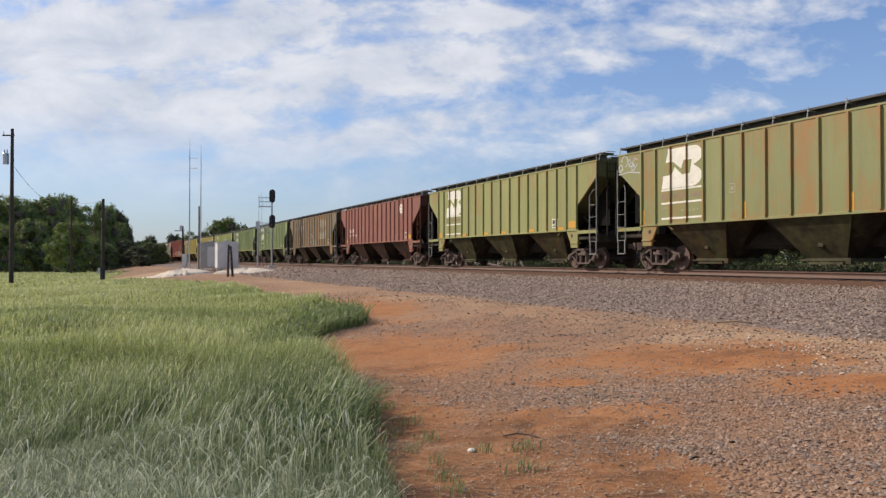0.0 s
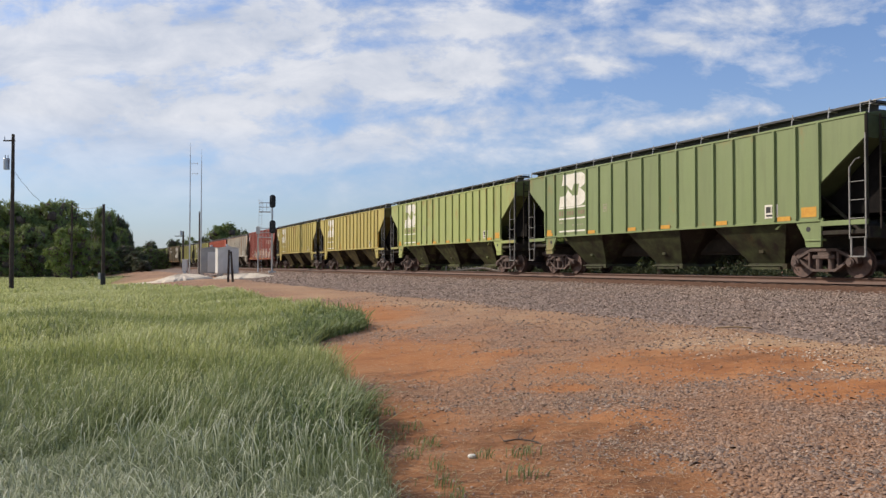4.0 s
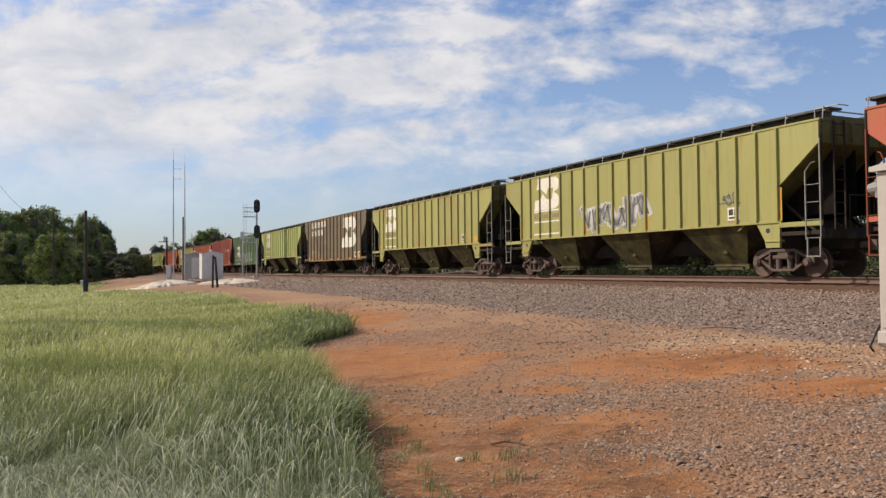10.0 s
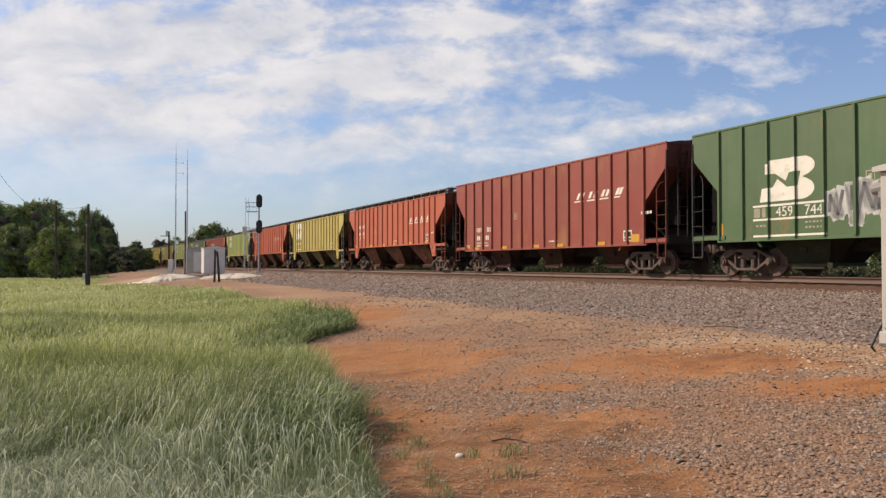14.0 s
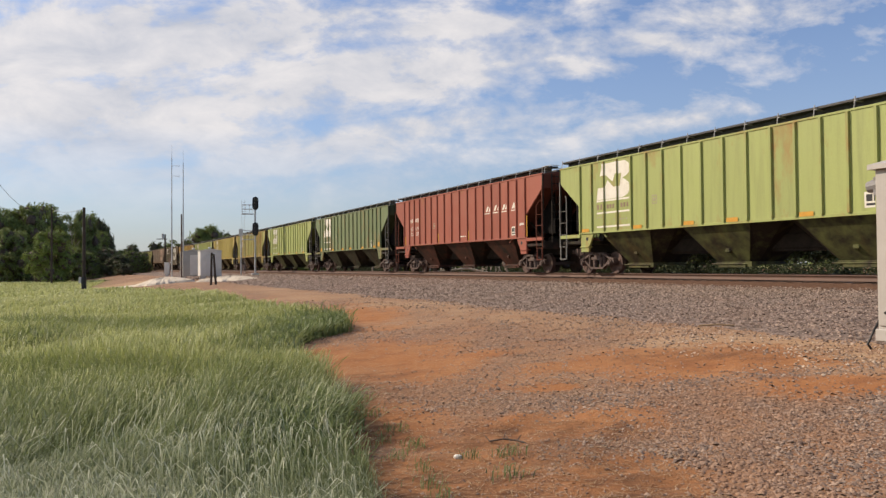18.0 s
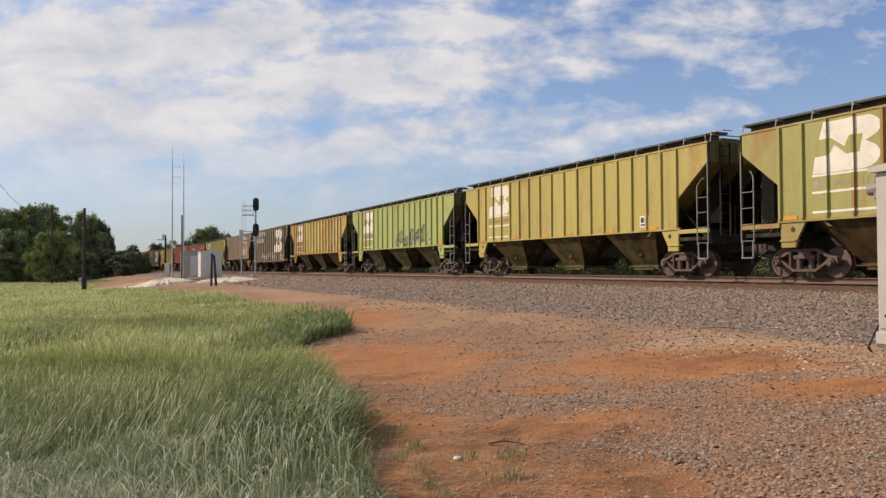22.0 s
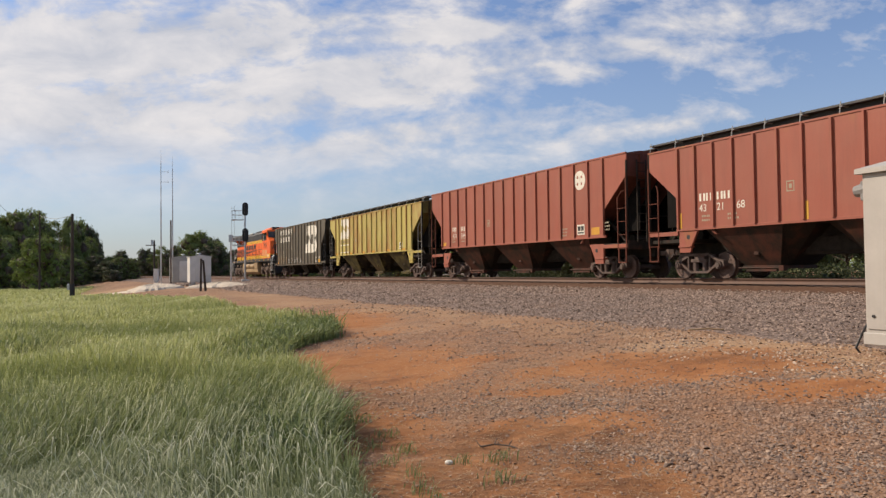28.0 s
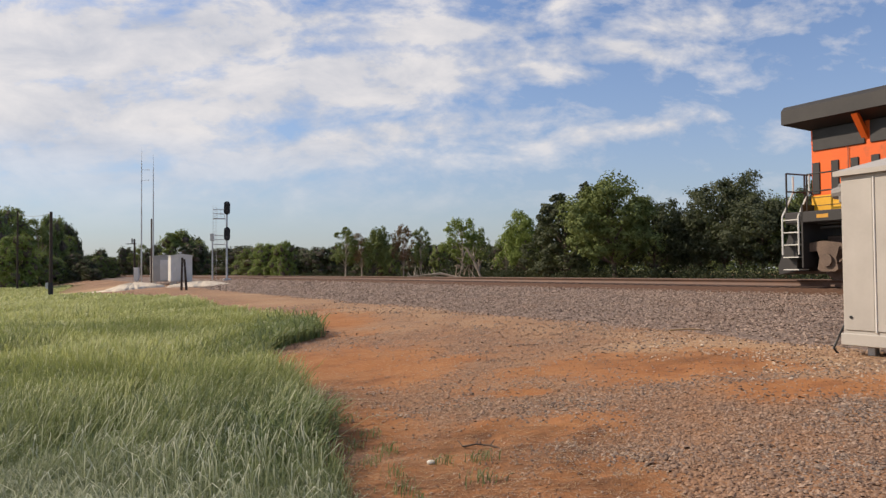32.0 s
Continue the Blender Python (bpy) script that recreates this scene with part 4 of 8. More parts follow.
def inside(pts, x, y):
    hit = False
    for (x0, y0), (x1, y1) in zip(pts, pts[1:] + pts[:1]):
        if (y0 > y) != (y1 > y) and x < x0 + (y - y0) * (x1 - x0) / (y1 - y0):
            hit = not hit
    return hit


def over_ribs(ob, kind, x0, x1, spans_at, paint):
    """Paint on the ribs' fronts between x0 and x1, where a shape runs over them."""
    for x in KIND[kind][6]:
        if x0 < x < x1:
            for z0, z1 in spans_at(x):
                bm = bmesh.new()
                block(bm, x - 0.041, x + 0.041, -HW - 0.0715, -HW - 0.05, z0, z1)
                part("paint_on_rib", bm, paint, ob)


def emblem(ob, kind, x, z, w, h, colour, rust, paint=None):
    paint = paint or WHITE
    decal(ob, "emblem", [[(x + a * w, z + b * h) for a, b in MARK]], paint, lab="worn white painted emblem")
    o = decal(ob, "emblem_notch", [[(x + a * w, z + b * h) for a, b in NOTCH]], PAINT, 0.008)
    o.color = (*colour, rust)

    def spans_at(xr):
        u, out, start = (xr - x) / w, [], None
        for i in range(61):
            v = i / 60
            on = i < 60 and inside(MARK, u, v + 0.008) and not inside(NOTCH, u, v + 0.008)
            if on and start is None:
                start = v
            if not on and start is not None:
                out.append((z + start * h, z + v * h))
                start = None
        return out
    over_ribs(ob, kind, x, x + w, spans_at, paint)


def bars(rng, x, z, w, h, n, gap=0.35, lean=0.0):
    """A line of unreadable lettering as plain bars."""
    step = w / n
    return [quad(x + i * step, z, step * (1 - gap * (0.6 + 0.8 * rng.random())), h, lean) for i in range(n)]


def small_panels(ob, rng, kind, style, strips):
    """Stencilled data, reflectors and the inspection panel along the sill."""
    hl, z0, ribs = KIND[kind][0], KIND[kind][4], KIND[kind][6]
    px = {"shallow": 13.62 if style == "mark" else 14.28, "short": 13.4, "deep": 14.0}[kind] - hl
    if style != "bigmark":
        decal(ob, "inspection_panel", [quad(px, z0 + 0.14, 0.48, 0.40)], WHITE, lab="small black and white stencilled panel")
        decal(ob, "panel_marks", [quad(px + 0.05, z0 + 0.30, 0.17, 0.18), quad(px + 0.26, z0 + 0.30, 0.17, 0.18), quad(px + 0.05, z0 + 0.19, 0.38, 0.06)], BLACK, 0.007)
    if "flat" in strips:
        decal(ob, "reflector", [quad(ribs[i] + 0.10, z0 + 0.03, 0.46, 0.13) for i in ((0, 4, 7, 9, 12, 15) if kind == "shallow" else (1, 4, 7, 9, 12))], YELLOW, 0.024, "orange-yellow reflective strip")
    if "upright" in strips:
        decal(ob, "reflector", [quad(ribs[i] + 0.055, z0 + 0.03, 0.09, 0.52 if i < len(ribs) - 1 else 0.95) for i in (0, 6, 10, len(ribs) - 1)], YELLOW, 0.006, "upright orange reflective strip")
    if "patch" in strips:
        decal(ob, "reflector", [quad(ribs[-2] + 0.16, z0 + 0.10, 0.5, 0.28), quad(ribs[0] + 0.1, z0 + 0.12, 0.34, 0.18)], YELLOW, 0.006, "square orange reflective patch")
    decal(ob, "data_frame", [quad(ribs[5] + 0.28, 2.45, 0.26, 0.03), quad(ribs[5] + 0.28, 2.72, 0.26, 0.03), quad(ribs[5] + 0.28, 2.48, 0.03, 0.24), quad(ribs[5] + 0.51, 2.48, 0.03, 0.24), quad(ribs[5] + 0.36, 2.54, 0.1, 0.12)], FADED, 0.005)


def ribbon(pts, w):
    """A brush stroke through the points, as quads."""
    out = []
    for (x0, z0), (x1, z1) in zip(pts, pts[1:]):
        d = math.hypot(x1 - x0, z1 - z0) or 1
        nx, nz = -(z1 - z0) / d * w / 2, (x1 - x0) / d * w / 2
        ex, ez = (x1 - x0) / d * w * 0.3, (z1 - z0) / d * w * 0.3
        out.append([(x0 + nx - ex, z0 + nz - ez), (x1 + nx + ex, z1 + nz + ez), (x1 - nx + ex, z1 - nz + ez), (x0 - nx - ex, z0 - nz - ez)])
    return out


def graffiti(ob, rng, x, z, w, h, inner, outer):
    """Large illegible spray lettering: looping strokes, a wide pale one under a narrow one."""
    n = max(3, int(w / 0.62))
    for i in range(n):
        x0, s = x + i * w / n - 0.1, w / n * 1.35
        hh, zz = h * (0.7 + 0.3 * rng.random()), z + rng.random() * 0.12
        pts, up = [], rng.random() < 0.5
        for k in range(rng.choice((4, 5, 6))):
            pts.append((x0 + s * (0.12 + 0.17 * k + 0.22 * (rng.random() - 0.5)), zz + hh * (0.95 - 0.35 * rng.random() if up else 0.05 + 0.4 * rng.random())))
            up = not up if rng.random() < 0.8 else up
        tagged(decal(ob, "graffiti", ribbon(pts, 0.42), outer, 0.005 + 0.0008 * (i % 2), "illegible spray-painted lettering"), kind="stuff")
        tagged(decal(ob, "graffiti_stroke", ribbon(pts, 0.10), inner, 0.008 + 0.0008 * (i % 2)), kind="stuff")


def tag(ob, rng, x, z, w, h, material):
    strokes = []
    for i in range(5):
        cx, cz = x + w * (i + 0.5) / 5, z + h * (0.35 + 0.3 * rng.random())
        a, turn = rng.random() * 6.28, rng.choice((-1, 1)) * (0.7 + 0.7 * rng.random())
        pts = []
        for k in range(7):
            pts.append((cx, cz))
            a += turn * (0.6 + 0.9 * rng.random())
            cx, cz = cx + math.cos(a) * w * 0.11, cz + math.sin(a) * h * 0.28
        strokes += ribbon(pts, 0.045)
    strokes += ribbon([(x - 0.1, z + h * 0.05), (x + w * 0.5, z + h * 0.12), (x + w * 1.1, z - h * 0.05)], 0.04)
    decal(ob, "graffiti_tag", strokes, material, 0.006, "thin illegible spray-painted scribble")


def number(ob, text, x, z, size, material):
    """Painted figures; where they cannot be read, plain bars."""
    if not text:
        decal(ob, "number_mark", [quad(x + 0.58 * size * i, z, 0.4 * size, 0.7 * size) for i in range(2)], material, 0.006)
        return
    cu = bpy.data.curves.new("car_number", "FONT")
    cu.body, cu.size, cu.extrude = text, size, 0.001
    o = new("car_number", cu)
    o.parent, o.location, o.rotation_euler = ob, (x, -HW - 0.006, z), (math.pi / 2, 0, 0)
    cu.materials.append(material)


def data_lines(rng, x, z, w, n):
    out = []
    for i in range(n):
        out += bars(rng, x, z - 0.13 * i, w * (0.7 + 0.3 * rng.random()), 0.06, 5, 0.4)
    return out


# widths and places of the letters of the two-line lettering, from the wagon's end
LINE_1 = [(2.29, 0.38), (2.72, 0.36), (3.24, 0.32), (3.60, 0.27), (3.90, 0.08), (4.17, 0.32), (4.53, 0.33), (5.12, 0.30), (5.46, 0.34), (6.06, 0.36)]
LINE_2 = [(2.31, 0.38), (2.73, 0.36), (3.25, 0.33), (3.62, 0.32), (4.19, 0.31), (4.55, 0.27), (5.10, 0.33), (5.46, 0.34)]


def strokes(row, hl, z, h, thick, lean=0.0):
    """Plain bars in place of letters: two uprights to a wide one, one to a narrow one."""
    out = []
    for o, w in row:
        out.append(quad(o - hl, z, min(thick, w), h, lean))
        if w > 2 * thick:
            out.append(quad(o + w - thick - hl, z, thick, h, lean))
    return out


def two_lines(ob, hl, material, lab):
    decal(ob, "company_lettering", strokes(LINE_1, hl, 3.86, 0.47, 0.12) + strokes(LINE_2, hl, 3.19, 0.46, 0.12), material, lab=lab)


def letter(ob, kind, style, colour, rust, rng, text, strips):
    hl, z0 = KIND[kind][0], KIND[kind][4]
    small_panels(ob, rng, kind, style, strips)
    groups = [text[i:i + 2] for i in (0, 2, 4)] if kind == "shallow" and style == "disc" else [text[:3], text[3:]]
    if style == "mark" and kind == "shallow":
        emblem(ob, kind, 2.50 - hl, 2.82, 1.95, 1.36, colour, rust)
        decal(ob, "white_stripes", [quad(2.48 - hl, z, 2.0, 0.065) for z in (1.75, 2.28, 2.74)], WHITE)
        over_ribs(ob, kind, 2.48 - hl, 4.48 - hl, lambda x: [(z, z + 0.065) for z in (1.75, 2.28, 2.74)], WHITE)
        decal(ob, "reporting_mark", bars(rng, 2.5 - hl, 2.45, 0.44, 0.2, 2, 0.3) + ([] if text else bars(rng, 3.1 - hl, 2.46, 0.52, 0.16, 3, 0.3) + bars(rng, 3.92 - hl, 2.46, 0.52, 0.16, 3, 0.3)), FADED if text else FADED_DIM, 0.005)
        if text:
            number(ob, text[:3], 3.10 - hl, 2.44, 0.29, FADED)
            number(ob, text[3:], 3.90 - hl, 2.44, 0.29, FADED)
        decal(ob, "stencil", bars(rng, 2.5 - hl, 2.12, 0.5, 0.06, 4, 0.5) + bars(rng, 3.5 - hl, 2.0, 0.9, 0.06, 5, 0.5), FADED, 0.005)
    elif style == "mark":
        emblem(ob, kind, 2.74 - hl, 2.17, 1.85, 1.20, colour, rust)
        decal(ob, "white_stripes", [quad(2.49 - hl, z, 2.49, 0.06) for z in (1.15, 1.63, 2.03)], WHITE)
        over_ribs(ob, kind, 2.49 - hl, 4.98 - hl, lambda x: [(z, z + 0.06) for z in (1.15, 1.63, 2.03)], WHITE)
        decal(ob, "reporting_mark", bars(rng, 2.52 - hl, 1.73, 0.6, 0.27, 2, 0.4), FADED)
        decal(ob, "stencil", bars(rng, 2.6 - hl, 1.45, 0.4, 0.06, 3) + bars(rng, 4.3 - hl, 1.35, 0.6, 0.06, 5) + bars(rng, 4.3 - hl, 1.5, 0.6, 0.05, 5), FADED, 0.005)
        number(ob, text[:3], 3.31 - hl, 1.73, 0.40, WHITE)
        number(ob, text[3:], 4.27 - hl, 1.73, 0.40, WHITE)
    elif style == "bigmark":
        emblem(ob, kind, 10.72 - hl, 2.0, 3.28, 2.25, colour, rust)
        two_lines(ob, hl, WHITE, "white block lettering")
        decal(ob, "reporting_mark", [quad(o - hl, 2.12, 0.16, 0.24) for o in (2.86, 3.35)], FADED)
        number(ob, text[:3], 2.42 - hl, 1.72, 0.36, FADED)
        number(ob, text[3:], 3.33 - hl, 1.72, 0.36, FADED)
        decal(ob, "stencil", data_lines(rng, 2.45 - hl, 1.60, 0.55, 5) + data_lines(rng, 3.36 - hl, 1.60, 0.55, 5) + data_lines(rng, 4.3 - hl, 1.72, 0.6, 2), FADED, 0.005)
        ring = []
        for o in (13.65, 14.56):
            x = o - hl
            ring += [quad(x, 1.24, 0.5, 0.06), quad(x, 1.57, 0.5, 0.06), quad(x, 1.30, 0.06, 0.27), quad(x + 0.44, 1.30, 0.06, 0.27)]
        decal(ob, "white_frames", ring, WHITE)
    elif style == "fadedmark":
        o0 = 11.02 if kind == "short" else 11.4
        emblem(ob, kind, o0 - hl, 2.0 if kind == "short" else 2.2, 2.9 if kind == "short" else 2.2, 2.3 if kind == "short" else 1.7, colour, rust, FADED_PEACH if kind == "short" else FADED)
        two_lines(ob, hl, FADED if kind == "shallow" else FADED_DIM, "faded block lettering")
        decal(ob, "stencil", data_lines(rng, 2.45 - hl, 1.9, 0.55, 4) + data_lines(rng, 3.36 - hl, 1.9, 0.55, 4), FADED_DIM, 0.005)
    elif style == "italic":
        o0 = 11.80 if kind == "shallow" else 11.02
        decal(ob, "company_lettering", strokes([(o0 + a, w) for a, w in ((0.0, 0.46), (0.80, 0.50), (1.62, 0.44), (2.50, 0.36))], hl, 2.97, 0.25, 0.17, 0.16), WHITE, lab="white slanted lettering")
        decal(ob, "underline", [quad(o0 + a - hl, 2.86, w, 0.05, 0.02) for a, w in ((-0.12, 0.62), (0.72, 0.60), (1.54, 0.56), (2.44, 0.34))], WHITE)
        zb, zn = {"shallow": (2.94, 2.46), "deep": (1.98, 1.58)}[kind]
        decal(ob, "reporting_mark", strokes([(o, 0.21) for o in (2.36, 2.64, 3.10 if kind == "shallow" else 3.45, 3.36 if kind == "shallow" else 3.74)], hl, zb, 0.22, 0.07), WHITE)
        for g, o in zip(groups, (2.34, 3.10) if kind == "shallow" else (2.42, 3.33)):
            number(ob, g, o - hl, zn, 0.31, WHITE)
        decal(ob, "stencil", data_lines(rng, 2.4 - hl, zn - 0.18, 0.5, 2) + data_lines(rng, 3.2 - hl, zn - 0.18, 0.5, 2) + bars(rng, 15.0 - hl, 2.15, 0.6, 0.1, 4) + bars(rng, 9.0 - hl, z0 + 0.25, 0.7, 0.06, 5), WHITE, 0.005)
    elif style == "disc":
        cx, cz = 13.61 - hl, 3.70 if kind == "shallow" else 3.84
        rx, rz = (0.29, 0.32) if kind == "shallow" else (0.36, 0.38)
        pts = [(cx + rx * math.cos(i * 0.2618), cz + rz * math.sin(i * 0.2618)) for i in range(24)]
        decal(ob, "round_emblem", [pts], WHITE, lab="round white emblem")
        o = decal(ob, "emblem_spots", [quad(cx + a * rx, cz + b * rz, 0.26 * rx, 0.26 * rz) for a, b in ((-0.5, 0.2), (0.2, 0.2), (-0.5, -0.5), (0.2, -0.5))], PAINT, 0.008)
        o.color = (*colour, rust)
        decal(ob, "reporting_mark", [q for o in ((2.36, 2.64, 3.08, 3.36) if kind == "shallow" else (2.53, 2.86, 3.47, 3.80)) for q in strokes([(o, 0.24)], hl, 2.46 if kind == "shallow" else 2.36, 0.24, 0.075)], WHITE)
        for g, o in zip(groups, (2.34, 3.07, 3.85) if kind == "shallow" else (2.55, 3.47)):
            number(ob, g, o - hl, 2.13 if kind == "shallow" else 2.05, 0.33, WHITE)
        decal(ob, "stencil", data_lines(rng, 2.45 - hl, 1.95, 0.45, 2) + data_lines(rng, 3.5 - hl, 1.95, 0.5, 2) + data_lines(rng, 12.3 - hl, 1.95, 0.5, 3) + data_lines(rng, 15.0 - hl, 2.05, 0.5, 3), FADED, 0.005)
    elif style == "blocks":
        decal(ob, "company_lettering", strokes(((6.32, 0.50), (7.22, 0.55), (8.38, 0.16), (9.15, 0.55), (10.02, 0.55), (10.94, 0.55)), hl, 2.70, 0.94, 0.17), GREY_INK, lab="faded dark block lettering")
        decal(ob, "dark_block", [quad(14.32 - hl, 2.30, 0.30, 0.62)], GREY_INK)
        decal(ob, "white_box", [quad(13.38 - hl, 1.66, 0.66, 0.84)], WHITE, 0.003, "white painted box")
        decal(ob, "reporting_mark", bars(rng, 2.40 - hl, 2.42, 1.2, 0.24, 4, 0.4), GREY_INK)
        number(ob, text[:3], 2.40 - hl, 2.05, 0.34, GREY_INK)
        number(ob, text[3:], 3.25 - hl, 2.05, 0.34, GREY_INK)
        decal(ob, "pale_band", [quad(x + 0.06, z0 + 0.05, d - 0.12, 0.52 + 0.1 * (i % 3 == 0)) for i, (x, d) in enumerate([(a, b - a) for a, b in zip(KIND[kind][6][3:], KIND[kind][6][4:])]) if i not in (6, 9)], PALE_PATCH, 0.002)


FADED_PEACH = surface("faded_pinkish_white_paint", (0.64, 0.48, 0.36), (0.52, 0.35, 0.25), 2.5, 0.7, third=(0.24, 0.14, 0.085))
FADED_DIM = surface("nearly_gone_lettering", (0.26, 0.19, 0.12), (0.19, 0.13, 0.08), 3.0, 0.7)
PALE_PATCH = surface("chalky_white_overpaint", (0.56, 0.53, 0.46), (0.46, 0.42, 0.35), 1.5, 0.7, third=(0.36, 0.28, 0.19))
SPRAY_GREEN = surface("green_spray_paint", (0.2, 0.28, 0.1), (0.26, 0.3, 0.12), 2.0, 0.6)
FADED = surface("faded_cream_lettering", (0.36, 0.33, 0.24), (0.26, 0.22, 0.15), 3.0, 0.7)

# body, colour, rust, lettering, extra marks, words
ROSTER = [
    ("shallow", YELLOW_GREEN, 0.3, "mark", "", "olive-green"), ("shallow", OLIVE, 0.42, "mark", "wtag", "olive-green"), ("shallow", (0.26, 0.265, 0.085), 0.25, "mark", "", "yellow-green"),
    ("shallow", (0.225, 0.062, 0.042), 0.2, "disc", "n467964", "brown-red"), ("shallow", (0.14, 0.112, 0.068), 0.44, "fadedmark", "midtags", "faded brown-green"), ("shallow", GREEN, 0.15, "mark", "", "mid-green"),
    ("shallow", GREEN, 0.1, "mark", "", "mid-green"), ("shallow", LIGHT_GREEN, 0.2, "mark", "", "light green"), ("shallow", OCHRE, 0.2, "mark", "", "ochre-yellow"),
    ("shallow", OCHRE, 0.25, "mark", "wtag", "ochre-yellow"), ("deep", RED, 0.1, "italic", "teal n436695", "dark red"), ("shallow", CREAM, 0.42, "blocks", "n81188", "rust-stained cream"),
    ("shallow", ORANGE_RED, 0.15, "italic", "whitelow n489417", "orange-red"), ("shallow", YELLOW_GREEN, 0.2, "mark", "grey", "yellow-green"), ("shallow", YELLOW_GREEN, 0.3, "mark", "", "yellow-green"),
    ("deep", DARK_BROWN, 0.28, "bigmark", "", "dark brown"), ("shallow", LIGHT_GREEN, 0.3, "mark", "", "light green"), ("deep", DARK_GREEN, 0.1, "mark", "big n459744", "dark green"),
    ("deep", RED, 0.2, "italic", "", "dark red"), ("shallow", ORANGE_RED, 0.1, "italic", "", "orange-red"), ("shallow", OCHRE, 0.25, "mark", "", "ochre-yellow"),
    ("shallow", ORANGE_RED, 0.1, "italic", "n466191", "orange-red"), ("shallow", LIGHT_GREEN, 0.25, "mark", "", "light green"), ("shallow", BROWN_RED, 0.1, "italic", "n467179", "brown-red"),
    ("shallow", (0.125, 0.172, 0.07), 0.25, "mark", "n471662", "dull mid-green"), ("shallow", LIGHT_GREEN, 0.2, "mark", "wtag", "light green"), ("shallow", YELLOW_GREEN, 0.62, "mark", "n468173", "rust-streaked yellow-green"),
    ("shallow", OCHRE, 0.25, "mark", "", "ochre-yellow"), ("shallow", LIGHT_GREEN, 0.3, "mark", "dark", "light green"), ("shallow", OCHRE, 0.66, "mark", "wtag2", "rust-streaked ochre"),
    ("deep", DARK_BROWN, 0.22, "bigmark", "redlow n461251", "dark brown"), ("short", FADED_BROWN, 0.36, "fadedmark", "palerib", "faded brown"), ("shallow", YELLOW_GREEN, 0.2, "mark", "", "yellow-green"),
    ("shallow", BROWN_RED, 0.1, "disc", "n432168 upright", "brown-red"), ("short", BROWN_RED, 0.12, "disc", "n431544", "brown-red"), ("shallow", OCHRE, 0.45, "mark", "", "rust-streaked ochre"),
    ("deep", BLACK_BROWN, 0.15, "bigmark", "lowtags n461769", "blackish brown"),
]


def build_train():
    rng = random.Random(5)
    end = 23.765 - 2 * PITCH["shallow"]          # far end of the wagon before, at the start
    for i, (kind, colour, rust, style, extra, words) in enumerate(ROSTER):
        end += PITCH[kind]
        hl = KIND[kind][0]
        s = end - hl
        shape = "ribbed deep-sided hopper wagon" if kind == "deep" else "ribbed covered hopper wagon"
        mark = {"mark": "a white emblem", "bigmark": "a large cream emblem", "fadedmark": "faded lettering", "italic": "white slanted lettering", "disc": "a round white emblem", "blocks": "grey block lettering"}[style]
        ob = hopper(kind, colour, rust, words + " " + shape + " with " + mark, (0.42, 0.36, 0.26) if "palerib" in extra else None)
        marks = extra.split()
        text = "".join(e[1:] for e in marks if e[0] == "n" and e[1].isdigit())
        strips = [e for e in marks if e in ("upright", "flat", "patch")] or [("flat patch", "upright", "flat", "patch")[int(rng.random() * 4)]]
        letter(ob, kind, style, colour, rust, rng, text, strips[0])
        if "teal" in extra:
            graffiti(ob, rng, -3.9, 1.2, 4.6, 1.15, SPRAY_TEAL, SPRAY_PEACH)
            graffiti(ob, rng, 0.9, 1.2, 5.2, 1.1, SPRAY_PEACH, SPRAY_WHITE)
            tag(ob, rng, -8.1, 3.5, 1.0, 0.8, SPRAY_WHITE)
        if "whitelow" in extra:
            tag(ob, rng, -3.6, 1.72, 1.4, 0.35, SPRAY_PEACH)
            graffiti(ob, rng, -2.1, 1.68, 2.3, 0.55, SPRAY_PEACH, SPRAY_WHITE)
            graffiti(ob, rng, 0.7, 1.68, 1.5, 0.6, SPRAY_PEACH, SPRAY_WHITE)
            graffiti(ob, rng, 2.2, 1.75, 1.4, 0.55, SPRAY_WHITE, SPRAY_PEACH)
        if "grey" in extra:
            graffiti(ob, rng, -2.4, 1.68, 3.9, 1.25, SPRAY_DARK, SPRAY_WHITE)
            tag(ob, rng, 4.9, 2.25, 0.7, 0.3, SPRAY_DARK)
        if "big" in extra:
            graffiti(ob, rng, -3.2, 1.25, 7.2, 1.3, SPRAY_DARK, SPRAY_WHITE)
        if "dark" in extra:
            graffiti(ob, rng, 0.2, 1.8, 4.4, 0.9, SPRAY_GREEN, SPRAY_DARK)
        if "redlow" in extra:
            graffiti(ob, rng, -3.1, 1.16, 4.6, 1.0, SPRAY_WHITE, surface("dull_red_spray", (0.2, 0.06, 0.06), (0.3, 0.12, 0.1), 2, 0.6))
        if "wtag" in marks:
            tag(ob, rng, -8.3, 3.55, 1.1, 0.55, SPRAY_WHITE)
        if "wtag2" in extra:
            tag(ob, rng, 4.6, 2.5, 1.6, 1.3, SPRAY_WHITE)
        if "midtags" in extra:
            tag(ob, rng, 0.0, 2.35, 0.7, 0.5, SPRAY_WHITE)
            tag(ob, rng, 0.6, 1.75, 1.0, 0.6, SPRAY_WHITE)
            tag(ob, rng, -0.1, 1.8, 0.5, 0.5, SPRAY_WHITE)
        if "redlow" in extra:
            for k in range(4):
                tag(ob, rng, 1.75 + 0.4 * k, 1.25, 0.4, 0.75 - 0.1 * k, PALE_PATCH)
            for k in range(3):
                tag(ob, rng, 5.0 + 0.55 * k, 1.3, 0.45, 0.6, PALE_PATCH)
        if "lowtags" in extra:
            for k in range(5):
                tag(ob, rng, -2.9 + 0.95 * k, 1.28, 0.6, 0.35, SPRAY_WHITE)
        TRAIN.append((ob, s))


build_train()


